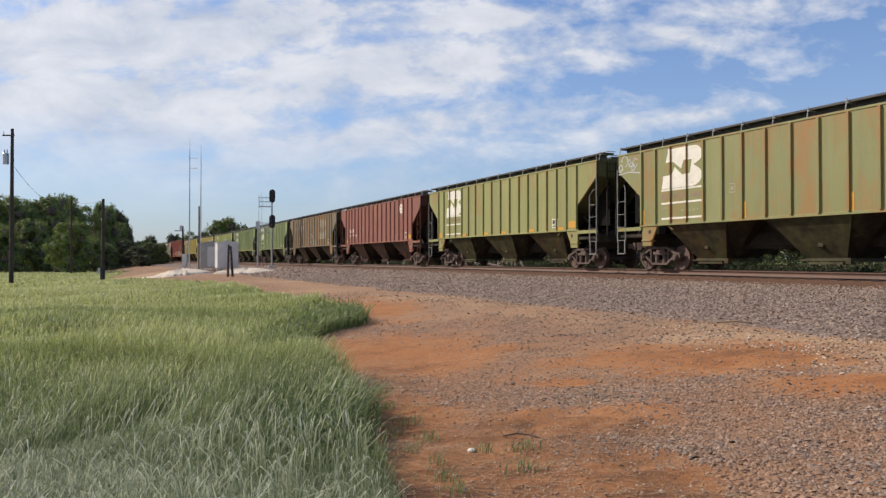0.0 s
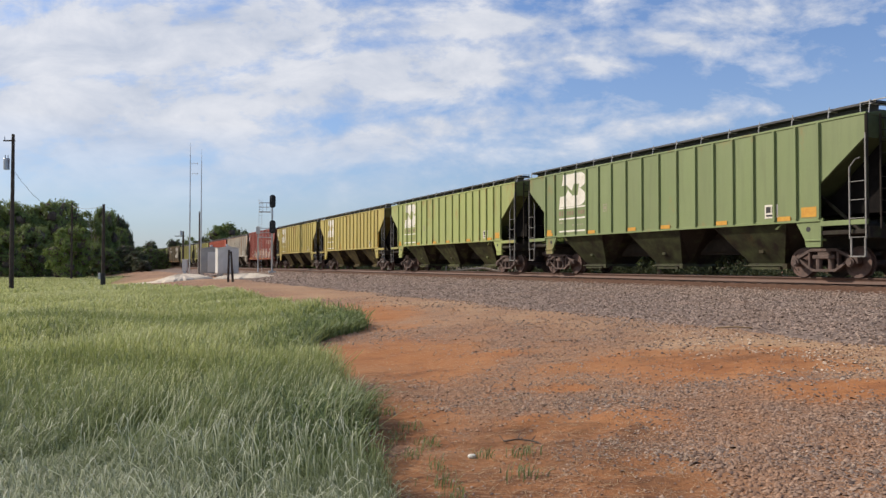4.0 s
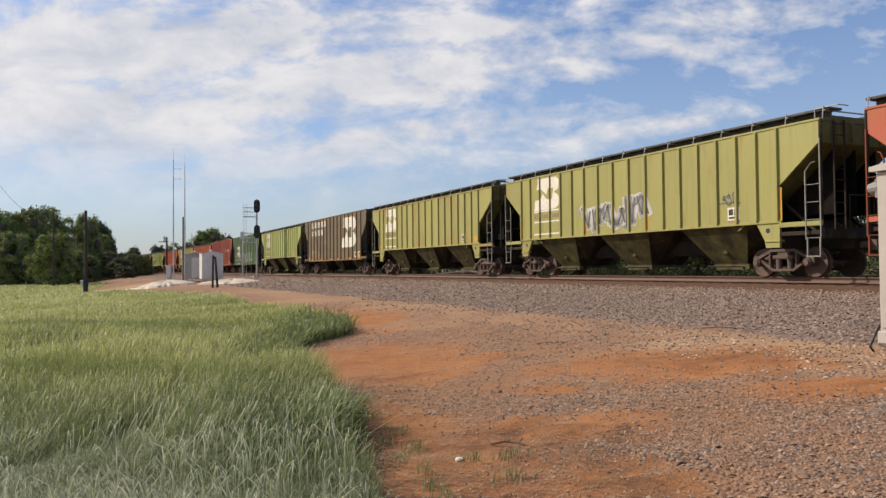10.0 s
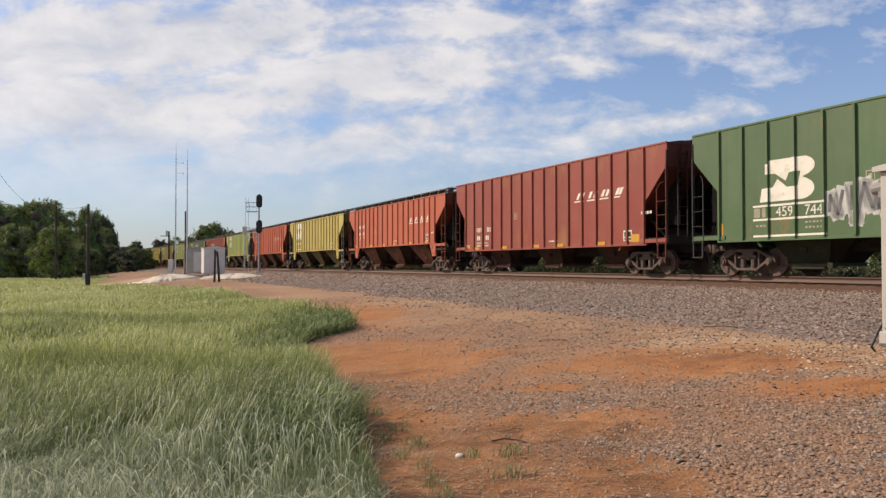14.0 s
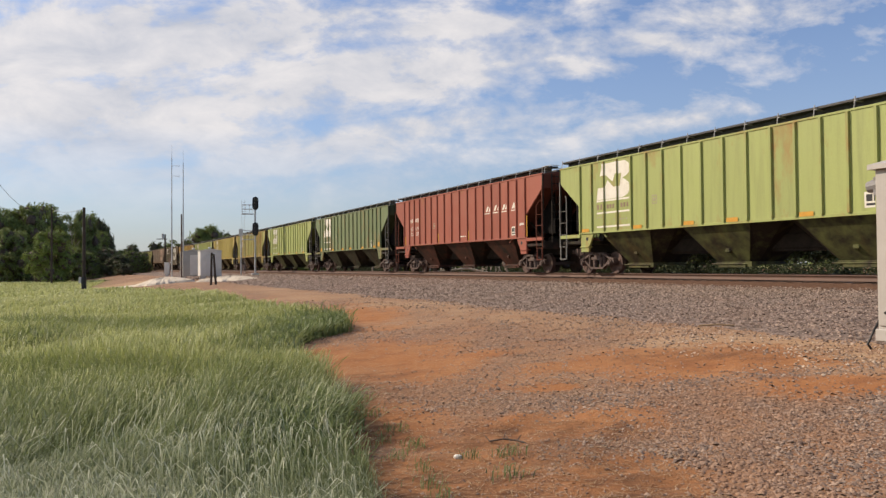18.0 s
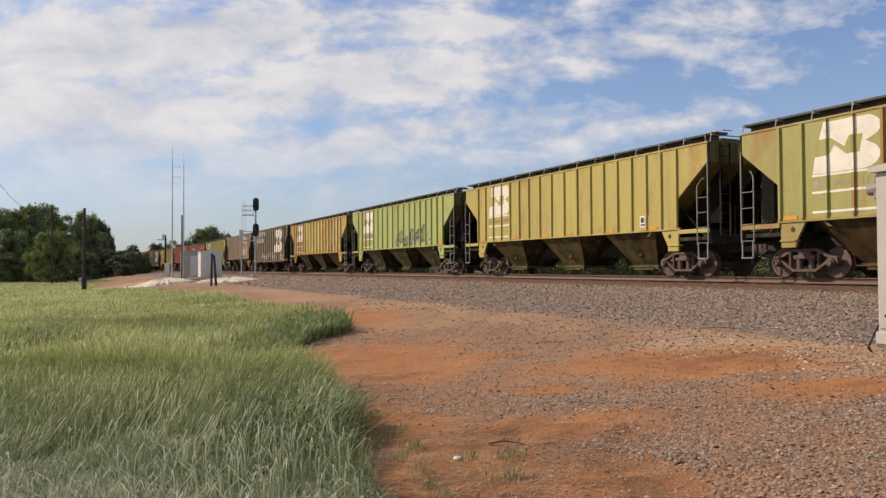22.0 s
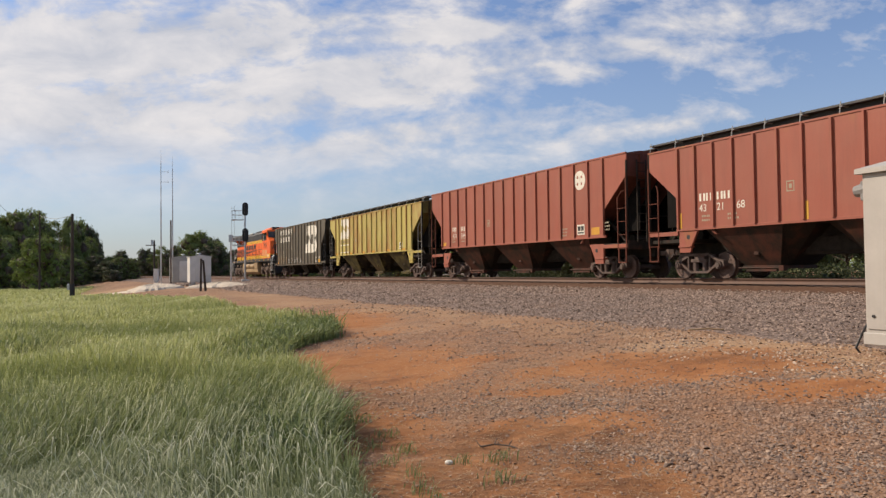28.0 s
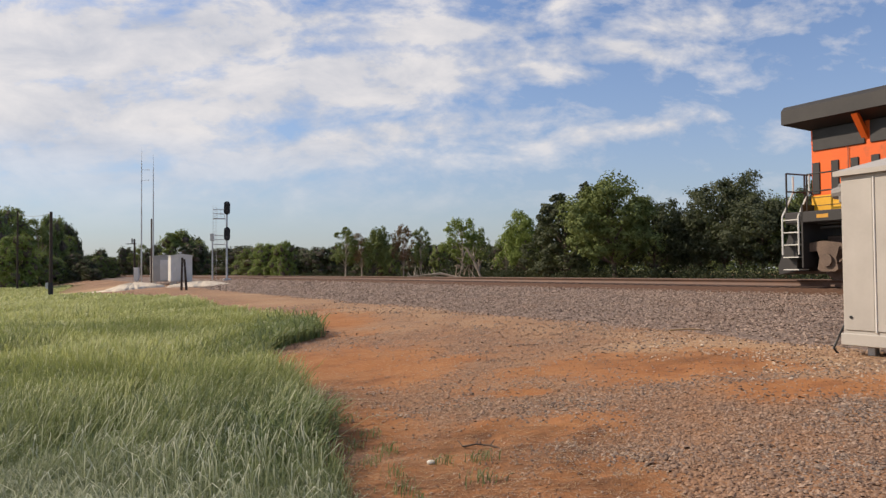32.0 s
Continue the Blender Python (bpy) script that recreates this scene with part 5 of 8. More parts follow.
# ---- the locomotive ----
LOCO_ORANGE = surface("locomotive_orange_paint", (0.82, 0.135, 0.010), (0.70, 0.105, 0.010), 0.8, 0.6, 0.0, 18, 0.05, third=(0.42, 0.10, 0.03), grain=0.2)
LOCO_YELLOW = surface("locomotive_yellow_paint", (0.78, 0.42, 0.02), (0.66, 0.34, 0.02), 1.0, 0.5, 0.0, 30, 0.05)
LOCO_BLACK = surface("locomotive_black_paint", (0.014, 0.014, 0.015), (0.028, 0.026, 0.025), 1.0, 0.6, 0.0, 30, 0.05)
TANK = surface("dusty_tan_tank_paint", (0.25, 0.16, 0.075), (0.35, 0.24, 0.125), 1.2, 0.6, 0.0, 25, 0.1)
GLASS = surface("dark_cab_glass", (0.02, 0.022, 0.025), (0.03, 0.032, 0.035), 1.0, 0.22, 0.0, 20, 0.0)
TRUCK_TAN = surface("dusty_brown_truck_casting", (0.085, 0.058, 0.044), (0.165, 0.115, 0.085), 3.0, 0.8, 0.0, 20)
LOCO_PATCH = surface("primer_patched_orange", (0.60, 0.17, 0.06), (0.62, 0.30, 0.12), 1.5, 0.6, 0.0, 30, 0.05)
PALE = surface("pale_painted_handrail", (0.72, 0.72, 0.68), (0.6, 0.6, 0.56), 3.0, 0.5)


def locomotive():
    ob = new("diesel_locomotive")
    H = 10.5

    def add(name, material, fn, under=None, lab=""):
        bm = bmesh.new()
        fn(bm)
        return part(name, bm, material, under or ob, lab)
    add("underframe", LOCO_BLACK, lambda b: block(b, -H + 0.3, H - 0.7, -1.5, 1.5, 1.55, 1.86, 0.03))
    add("long_hood", LOCO_ORANGE, lambda b: block(b, -9.7, 5.9, -1.0, 1.0, 1.86, 3.70, 0.03), lab="orange hood with many doors")
    add("radiator_base", LOCO_ORANGE, lambda b: block(b, -9.7, -4.4, -1.0, 1.0, 3.68, 4.14, 0.02))
    add("lower_stripe", LOCO_YELLOW, lambda b: block(b, -9.7, 5.9, -1.015, 1.015, 1.88, 2.30, 0.006), lab="yellow band")
    add("upper_stripe", LOCO_YELLOW, lambda b: block(b, -4.0, 5.9, -1.015, 1.015, 3.62, 3.93, 0.006), lab="yellow band")
    add("roof_hood", LOCO_BLACK, lambda b: prism(b, [(-1.0, 3.70), (-1.0, 4.55), (-0.72, 4.86), (0.72, 4.86), (1.0, 4.55), (1.0, 3.70)], -4.6, 5.9, "x"), lab="black upper hood")

    def wings(b):
        prism(b, [(-1.0, 4.10), (-1.52, 4.30), (-1.52, 4.68), (-1.40, 4.80), (1.40, 4.80), (1.52, 4.68), (1.52, 4.30), (1.0, 4.10)], -10.22, -4.1, "x")
        for v in b.verts:
            if v.co.x < -10 and v.co.z < 4.2:
                v.co.x += 0.5
        for v in b.verts:
            if v.co.x > -4.2 and v.co.z < 4.4:
                v.co.x -= 0.35
    add("radiator_housing", LOCO_BLACK, wings, lab="black overhanging radiator housing")
    add("radiator_lid", LOCO_BLACK, lambda b: block(b, -10.0, -4.3, -1.2, 1.2, 4.78, 4.85, 0.02))
    for x in (-8.2, -6.4, -5.2):
        add("radiator_bracket", LOCO_ORANGE, lambda b, x=x: prism(b, [(-1.01, 3.62), (-1.46, 4.24), (-1.36, 4.28), (-0.98, 3.80)], x, x + 0.16, "x"))
    for x, w in ((-9.62, 1.5), (-7.98, 1.5), (-6.1, 1.5)):
        add("radiator_grille", BLACK, lambda b, x=x, w=w: block(b, x, x + w, -1.04, -0.99, 3.52, 4.10, 0.01))
    def solid(b, plan, low, tops):
        """An upright body over a plan outline, with its own height at each corner."""
        u = [b.verts.new((x, y, low)) for x, y in plan]
        v = [b.verts.new((x, y, z)) for (x, y), z in zip(plan, tops)]
        n = len(plan)
        for i in range(n):
            b.faces.new((u[i], u[(i + 1) % n], v[(i + 1) % n], v[i]))
        b.faces.new(list(reversed(u)))
        return v

    def cab_shape(b):
        v = solid(b, [(5.85, -1.5), (7.98, -1.5), (8.46, -0.5), (8.46, 0.5), (7.98, 1.5), (5.85, 1.5)], 1.86, [4.74, 4.70, 4.80, 4.80, 4.70, 4.74])
        w = [b.verts.new(q) for q in ((5.85, -1.0, 5.0), (7.85, -1.0, 5.0), (8.2, -0.45, 5.02), (8.2, 0.45, 5.02), (7.85, 1.0, 5.0), (5.85, 1.0, 5.0))]
        for i in range(6):
            b.faces.new((v[i], v[(i + 1) % 6], w[(i + 1) % 6], w[i]))
        b.faces.new(w)
        bmesh.ops.recalc_face_normals(b, faces=b.faces)
    add("cab", LOCO_ORANGE, cab_shape, lab="orange driving cab")

    def nose_shape(b):
        v = solid(b, [(7.99, -1.497), (9.36, -1.497), (10.08, -0.38), (10.08, 0.38), (9.36, 1.497), (7.99, 1.497)], 1.86, [4.08, 3.54, 3.86, 3.86, 3.54, 4.08])
        m = b.verts.new((8.6, 0, 3.88))
        for i in range(6):
            b.faces.new((v[i], v[(i + 1) % 6], m))
        bmesh.ops.recalc_face_normals(b, faces=b.faces)
    add("nose", LOCO_ORANGE, nose_shape, lab="broad orange nose with angled front")

    def on_nose(u0, u1, z0, z1, lean, out):
        """A shape laid on the nose's angled face, u from its outer edge."""
        dx, dy = 0.72 / 1.329, 1.117 / 1.329
        pt = lambda u, z: (9.36 + u * dx + out * dy, -1.497 + u * dy - out * dx, z)
        return [pt(u0, z0), pt(u1, z0), pt(u1 + lean, z1), pt(u0 + lean, z1)]

    def facet(name, corners, material):
        bm = bmesh.new()
        bm.faces.new([bm.verts.new(q) for q in corners])
        part(name, bm, material, ob)
    for u in (0.30, 0.52, 0.70, 0.90, 1.06):
        facet("nose_letter", on_nose(u, u + 0.10, 2.98, 3.22, 0.06, 0.006), LOCO_BLACK)
    facet("nose_swoosh", on_nose(0.15, 1.2, 2.82, 2.90, 0.04, 0.006), LOCO_BLACK)
    facet("nose_lower_panel", on_nose(0.0, 1.32, 1.87, 2.18, 0.0, 0.005), LOCO_BLACK)
    facet("nose_stripe", on_nose(0.0, 1.32, 2.20, 2.26, 0.0, 0.005), LOCO_YELLOW)
    side = add("cab_side_window", GLASS, lambda b: block(b, 6.12, 7.72, -1.525, -1.49, 3.72, 4.46, 0.01), lab="dark sliding cab windows")
    for x in (6.1, 6.62, 7.18, 7.70):
        add("window_post", LOCO_BLACK, lambda b, x=x: block(b, x - 0.03, x + 0.03, -1.54, -1.50, 3.70, 4.48), side)
    add("window_frame", PALE, lambda b: (block(b, 6.66, 7.15, -1.545, -1.52, 3.74, 3.79), block(b, 6.66, 6.70, -1.545, -1.52, 3.74, 4.4)), side)
    add("sun_visor", LOCO_ORANGE, lambda b: prism(b, [(-1.5, 4.52), (-1.75, 4.44), (-1.75, 4.47), (-1.5, 4.56)], 6.1, 7.8, "x"))
    for k in (-1, 1):
        def pane(b, k=k):
            q = [(8.06, 1.40, 4.58), (8.50, 0.46, 4.60), (8.62, 0.40, 3.92), (8.30, 1.43, 4.0)]
            f = [b.verts.new((x + 0.02, k * y, z)) for x, y, z in q]
            g = [b.verts.new((x - 0.03, k * y, z)) for x, y, z in q]
            b.faces.new(f)
            b.faces.new(list(reversed(g)))
            for i in range(4):
                b.faces.new((f[i], g[i], g[(i + 1) % 4], f[(i + 1) % 4]))
            bmesh.ops.recalc_face_normals(b, faces=b.faces)
        add("windscreen", GLASS, pane)
    add("centre_windscreen", GLASS, lambda b: prism(b, [(8.53, 4.60), (8.66, 3.92), (8.60, 3.92), (8.47, 4.60)], -0.38, 0.38))
    for y0 in (-1.0, 0.3):
        add("number_box", LOCO_BLACK, lambda b, y0=y0: block(b, 7.84, 8.27, y0, y0 + 0.7, 4.76, 5.04, 0.02))
    for z in (3.36, 3.60):
        add("headlight", WHITE, lambda b, z=z: rod(b, (9.98, -0.12, z), (10.11, -0.12, z), 0.085, n=12))
    add("headlight_plate", LOCO_BLACK, lambda b: block(b, 10.07, 10.095, -0.30, 0.06, 3.22, 3.76, 0.005))
    for i in range(8):
        x = -9.65 + i * 0.56
        add("louvre_door", BLACK, lambda b, x=x: block(b, x, x + 0.22, -1.03, -0.99, 2.34, 3.2, 0.01))
    for x in (-1.0, 1.1, 2.7, 4.3):
        add("side_door", LOCO_ORANGE, lambda b, x=x: block(b, x, x + 1.45, -1.025, -1.0, 2.34, 3.58, 0.012))
    for x, w, z in ((0.2, 1.5, 4.1), (2.5, 0.8, 4.1), (4.9, 0.8, 4.1)):
        add("air_grille", BLACK, lambda b, x=x, w=w, z=z: block(b, x, x + w, -1.02, -0.98, z, z + 0.5, 0.01))
    add("roof_box", LOCO_BLACK, lambda b: block(b, -0.2, 5.9, -0.8, 0.8, 4.84, 4.93, 0.03))
    add("exhaust_stack", LOCO_BLACK, lambda b: block(b, -2.3, -1.3, -0.4, 0.4, 4.84, 4.95, 0.03))
    add("roof_vent", PALE, lambda b: block(b, -2.6, -1.0, -0.95, -0.5, 4.80, 4.86, 0.01))
    add("horn", LOCO_BLACK, lambda b: ([rod(b, (-0.7, y, 4.95), (-0.15, y, 5.0), 0.03, 0.08) for y in (-0.35, -0.15, 0.05)], block(b, -0.8, -0.6, -0.45, 0.15, 4.84, 4.96)))
    add("fuel_tank", TANK, lambda b: prism(b, [(-1.45, 0.78), (-1.45, 0.5), (-1.1, 0.22), (1.1, 0.22), (1.45, 0.5), (1.45, 0.78), (1.2, 0.88), (-1.2, 0.88)], -4.1, 3.5, "x"), lab="dusty tan fuel tank")
    add("equipment_frame", LOCO_BLACK, lambda b: block(b, -4.0, 3.4, -0.85, 0.85, 0.86, 1.58, 0.02))
    for x in (-2.85, -0.4):
        add("air_tank", TANK, lambda b, x=x: (rod(b, (x, -1.24, 1.14), (x + 2.0, -1.24, 1.14), 0.27, n=18), rod(b, (x - 0.08, -1.24, 1.14), (x, -1.24, 1.14), 0.16, 0.27, 18), rod(b, (x + 2.0, -1.24, 1.14), (x + 2.08, -1.24, 1.14), 0.27, 0.16, 18)), lab="tan air reservoir")
    for x, w in ((-4.05, 0.95), (2.0, 0.7), (2.8, 0.65)):
        add("tank_box", TANK, lambda b, x=x, w=w: block(b, x, x + w, -1.5, -1.0, 0.82, 1.5, 0.03))
    for y, z in ((-1.3, 1.52), (-1.2, 1.42)):
        add("sill_pipe", LOCO_BLACK, lambda b, y=y, z=z: rod(b, (-9.3, y, z), (9.2, y, z), 0.035, n=6))

    for c in (-7.15, 6.8):
        bm = bmesh.new()
        block(bm, -2.3, 2.3, -0.75, 0.75, 0.55, 1.2, 0.03)
        t = part("truck", bm, STEEL_BROWN, ob)
        t.location = (c, 0, 0)
        for k in (-1, 1):
            bm = bmesh.new()
            prism(bm, [(-2.55, 0.78), (-2.55, 1.0), (-2.1, 1.06), (-1.5, 0.98), (-0.5, 1.02), (0.5, 1.02), (1.5, 0.98), (2.1, 1.06), (2.55, 1.0), (2.55, 0.78), (1.3, 0.82), (0.6, 0.78), (-0.6, 0.78), (-1.3, 0.82)], k * 1.05, k * 1.25)
            for x in (-1.9, 0, 1.9):
                prism(bm, [(x - 0.34, 0.9), (x - 0.24, 0.60), (x - 0.30, 0.30), (x - 0.20, 0.24), (x + 0.20, 0.24), (x + 0.30, 0.30), (x + 0.24, 0.60), (x + 0.34, 0.9)], k * 1.02, k * 1.30)
                rod(bm, (x, k * 1.3, 0.54), (x, k * 1.38, 0.54), 0.17, n=12)
            for x in (-0.95, 0.95):
                rod(bm, (x, k * 1.18, 0.55), (x, k * 1.18, 0.85), 0.12, n=10)
                rod(bm, (x + 0.2, k * 1.32, 1.22), (x + 0.85, k * 1.32, 1.22), 0.12, n=10)
                rod(bm, (x - 0.6, k * 1.3, 0.5), (x + 0.3, k * 1.3, 1.05), 0.035, n=6)
            part("side_frame", bm, TRUCK_TAN, t)
        for x in (-1.9, 0, 1.9):
            bm = bmesh.new()
            rod(bm, (0, -0.9, 0), (0, 0.9, 0), 0.1)
            for k in (-1, 1):
                rod(bm, (0, k * 0.70, 0), (0, k * 0.82, 0), 0.53, n=28)
                for j in range(4):
                    a = j * math.pi / 2
                    rod(bm, (0.34 * math.cos(a), k * 0.82, 0.34 * math.sin(a)), (0.34 * math.cos(a), k * 0.835, 0.34 * math.sin(a)), 0.05, n=8)
            w = part("wheelset", bm, WHEEL, t)
            w.location = (x, 0, 0.53)
            WHEELSETS.append((w, 0.53))
    for x in [-9.5 + 1.53 * k for k in range(11)]:
        add("handrail_post", LOCO_BLACK, lambda b, x=x: rod(b, (x, -1.47, 1.85), (x, -1.47, 2.85), 0.022, n=6))
    for z in (2.85, 2.38):
        add("handrail", LOCO_BLACK, lambda b, z=z: rod(b, (-9.5, -1.47, z), (5.8, -1.47, z), 0.02, n=6))
    add("stair_rail", LOCO_BLACK, lambda b: (rod(b, (0.6, -1.3, 2.9), (1.4, -1.3, 3.5), 0.022, n=6), rod(b, (1.4, -1.3, 3.5), (2.2, -1.3, 3.5), 0.022, n=6)))
    for y in (-1.45, -0.7, 0.7, 1.45):
        add("end_rail_post", LOCO_BLACK, lambda b, y=y: rod(b, (-10.15, y, 1.85), (-10.15, y, 2.95), 0.025, n=6))
    for z in (2.95, 2.45):
        add("end_rail", LOCO_BLACK, lambda b, z=z: rod(b, (-10.15, -1.45, z), (-10.15, 1.45, z), 0.022, n=6))

    for k in (-1, 1):
        for y in (-1, 1):
            for j in range(5):
                add("step", PALE, lambda b, j=j: block(b, k * (H - 0.5) - 0.24, k * (H - 0.5) + 0.24, min(y * 1.1, y * 1.52), max(y * 1.1, y * 1.52), 0.28 + j * 0.34, 0.305 + j * 0.34))
            xx = k * (H - 0.88)
            add("step_well", LOCO_BLACK, lambda b: block(b, min(xx, xx + k * 0.05), max(xx, xx + k * 0.05), min(y * 1.0, y * 1.5), max(y * 1.0, y * 1.5), 0.35, 2.05))
            for dx in (0.05, 0.56):
                x0 = k * (H - 0.81 + dx)
                add("grab_rail", PALE, lambda b: (rod(b, (x0, y * 1.52, 0.7), (x0, y * 1.52, 1.75), 0.025, n=6), rod(b, (x0, y * 1.52, 1.75), (x0, y * 1.05, 2.45), 0.025, n=6), rod(b, (x0, y * 1.05, 2.45), (x0, y * 1.05, 2.9), 0.025, n=6)), lab="pale bent grab rail")
        add("end_plate", LOCO_BLACK, lambda b: block(b, min(k * (H - 0.8), k * (H - 0.55)), max(k * (H - 0.8), k * (H - 0.55)), -1.1, 1.1, 0.6, 2.06, 0.02))
        add("pilot_plough", LOCO_BLACK, lambda b: prism(b, [(k * (H - 0.3), 1.3), (k * (H + 0.1), 0.35), (k * (H + 0.05), 0.16), (k * (H - 0.5), 0.25), (k * (H - 0.6), 1.3)], -1.3, 1.3))
        c = hang("coupler", MESH["coupler"], STEEL_BROWN, ob)
        c.location, c.rotation_euler = (k * (H - 0.1), 0, 0), (0, 0, 0 if k > 0 else math.pi)

    # markings: slanted dark lettering and swoosh as plain shapes, running number
    def flat(name, pts, material, y):
        bm = bmesh.new()
        f = bm.faces.new([bm.verts.new((x, y, z)) for x, z in pts])
        f.normal_update()
        if f.normal.y > 0:
            f.normal_flip()
        part(name, bm, material, ob)
    for i in range(4):
        o = -4.38 + i * 1.32
        flat("company_letter", quad(o, 3.02, 0.92, 0.47, 0.24), LOCO_BLACK, -1.036)
    flat("swoosh", [(-4.75, 2.56), (0.9, 2.84), (0.9, 2.86), (-4.5, 2.80)], LOCO_BLACK, -1.036)
    for i in range(10):
        flat("reflector", quad(-9.2 + i * 1.95, 1.66, 0.34, 0.10), YELLOW, -1.504)
    flat("cab_stripe", quad(5.86, 1.92, 3.3, 0.42), LOCO_YELLOW, -1.504)
    for z in (2.02, 2.24):
        flat("stripe_line", quad(5.86, z, 3.3, 0.018), LOCO_BLACK, -1.506)
        flat("stripe_line", quad(-9.68, z, 15.5, 0.018), LOCO_BLACK, -1.0175)
    for z in (3.72, 3.84):
        flat("stripe_line", quad(-3.95, z, 9.8, 0.016), LOCO_BLACK, -1.0175)
    for x in (5.95, 7.05):
        flat("cab_patch", quad(x, 2.12, 0.95, 0.62), LOCO_PATCH, -1.507)
    flat("white_patch", quad(8.25, 2.0, 0.35, 0.24), WHITE, -1.507)
    for x in (-8.6, -5.2, -3.1, -1.1, 0.0, 1.05, 1.9, 2.65, 3.45, 4.25, 5.0):
        flat("door_seam", quad(x, 2.32, 0.022, 1.28), LOCO_BLACK, -1.0285)
    for x in (-3.0, -1.6, 1.9, 3.6, 4.7):
        flat("hood_seam", quad(x, 3.95, 0.022, 0.58), BLACK, -1.003)
    cu = bpy.data.curves.new("running_number", "FONT")
    cu.body, cu.size, cu.extrude = "7418", 0.72, 0.001
    o = new("running_number", cu)
    o.parent, o.location, o.rotation_euler = ob, (6.4, -1.506, 2.98), (math.pi / 2, 0, 0)
    cu.materials.append(LOCO_BLACK)
    tagged(ob, "orange, black and yellow diesel locomotive pushing the train", "locomotive")
    TRAIN.append((ob, 668.69))


locomotive()


# ---- loose stones ----
def stones(name, x, y, z, size, material, label, seed):
    """Many small angular stones as one mesh."""
    r = np.random.RandomState(seed)
    n = len(x)
    base = np.array([(1, 0, 0), (-1, 0, 0), (0, 1, 0), (0, -1, 0), (0, 0, 1), (0, 0, -1)], float)
    v = base[None] * (0.55 + 0.6 * r.rand(n, 6, 1)) + 0.35 * (r.rand(n, 6, 3) - 0.5)
    v[:, :, 2] *= 0.72
    a = r.rand(n) * 6.283
    ca, sa = np.cos(a)[:, None], np.sin(a)[:, None]
    tilt = (r.rand(n, 1) - 0.5) * 1.2
    vz = v[:, :, 2] + tilt * v[:, :, 0]
    vx, vy = v[:, :, 0] * ca - v[:, :, 1] * sa, v[:, :, 0] * sa + v[:, :, 1] * ca
    sz = np.asarray(size)[:, None]
    V = np.stack([x[:, None] + vx * sz, y[:, None] + vy * sz, z[:, None] + vz * sz + 0.12 * sz], -1).reshape(-1, 3)
    V.reshape(n, 6, 3)[:, 5] = V.reshape(n, 6, 3)[:, 0]      # the foot is sunk in the ground
    F = np.array([(0, 2, 4), (2, 1, 4), (1, 3, 4), (3, 0, 4)])
    F = (F[None] + 6 * np.arange(n)[:, None, None]).reshape(-1, 3)
    return tagged(sheet(name, V, F, material), label, "gravel", kind="stuff")


CHIPS = stone_mat("pale_stone_chip", (0.30, 0.21, 0.145), (0.48, 0.36, 0.255), (0.66, 0.55, 0.43), 0.3)


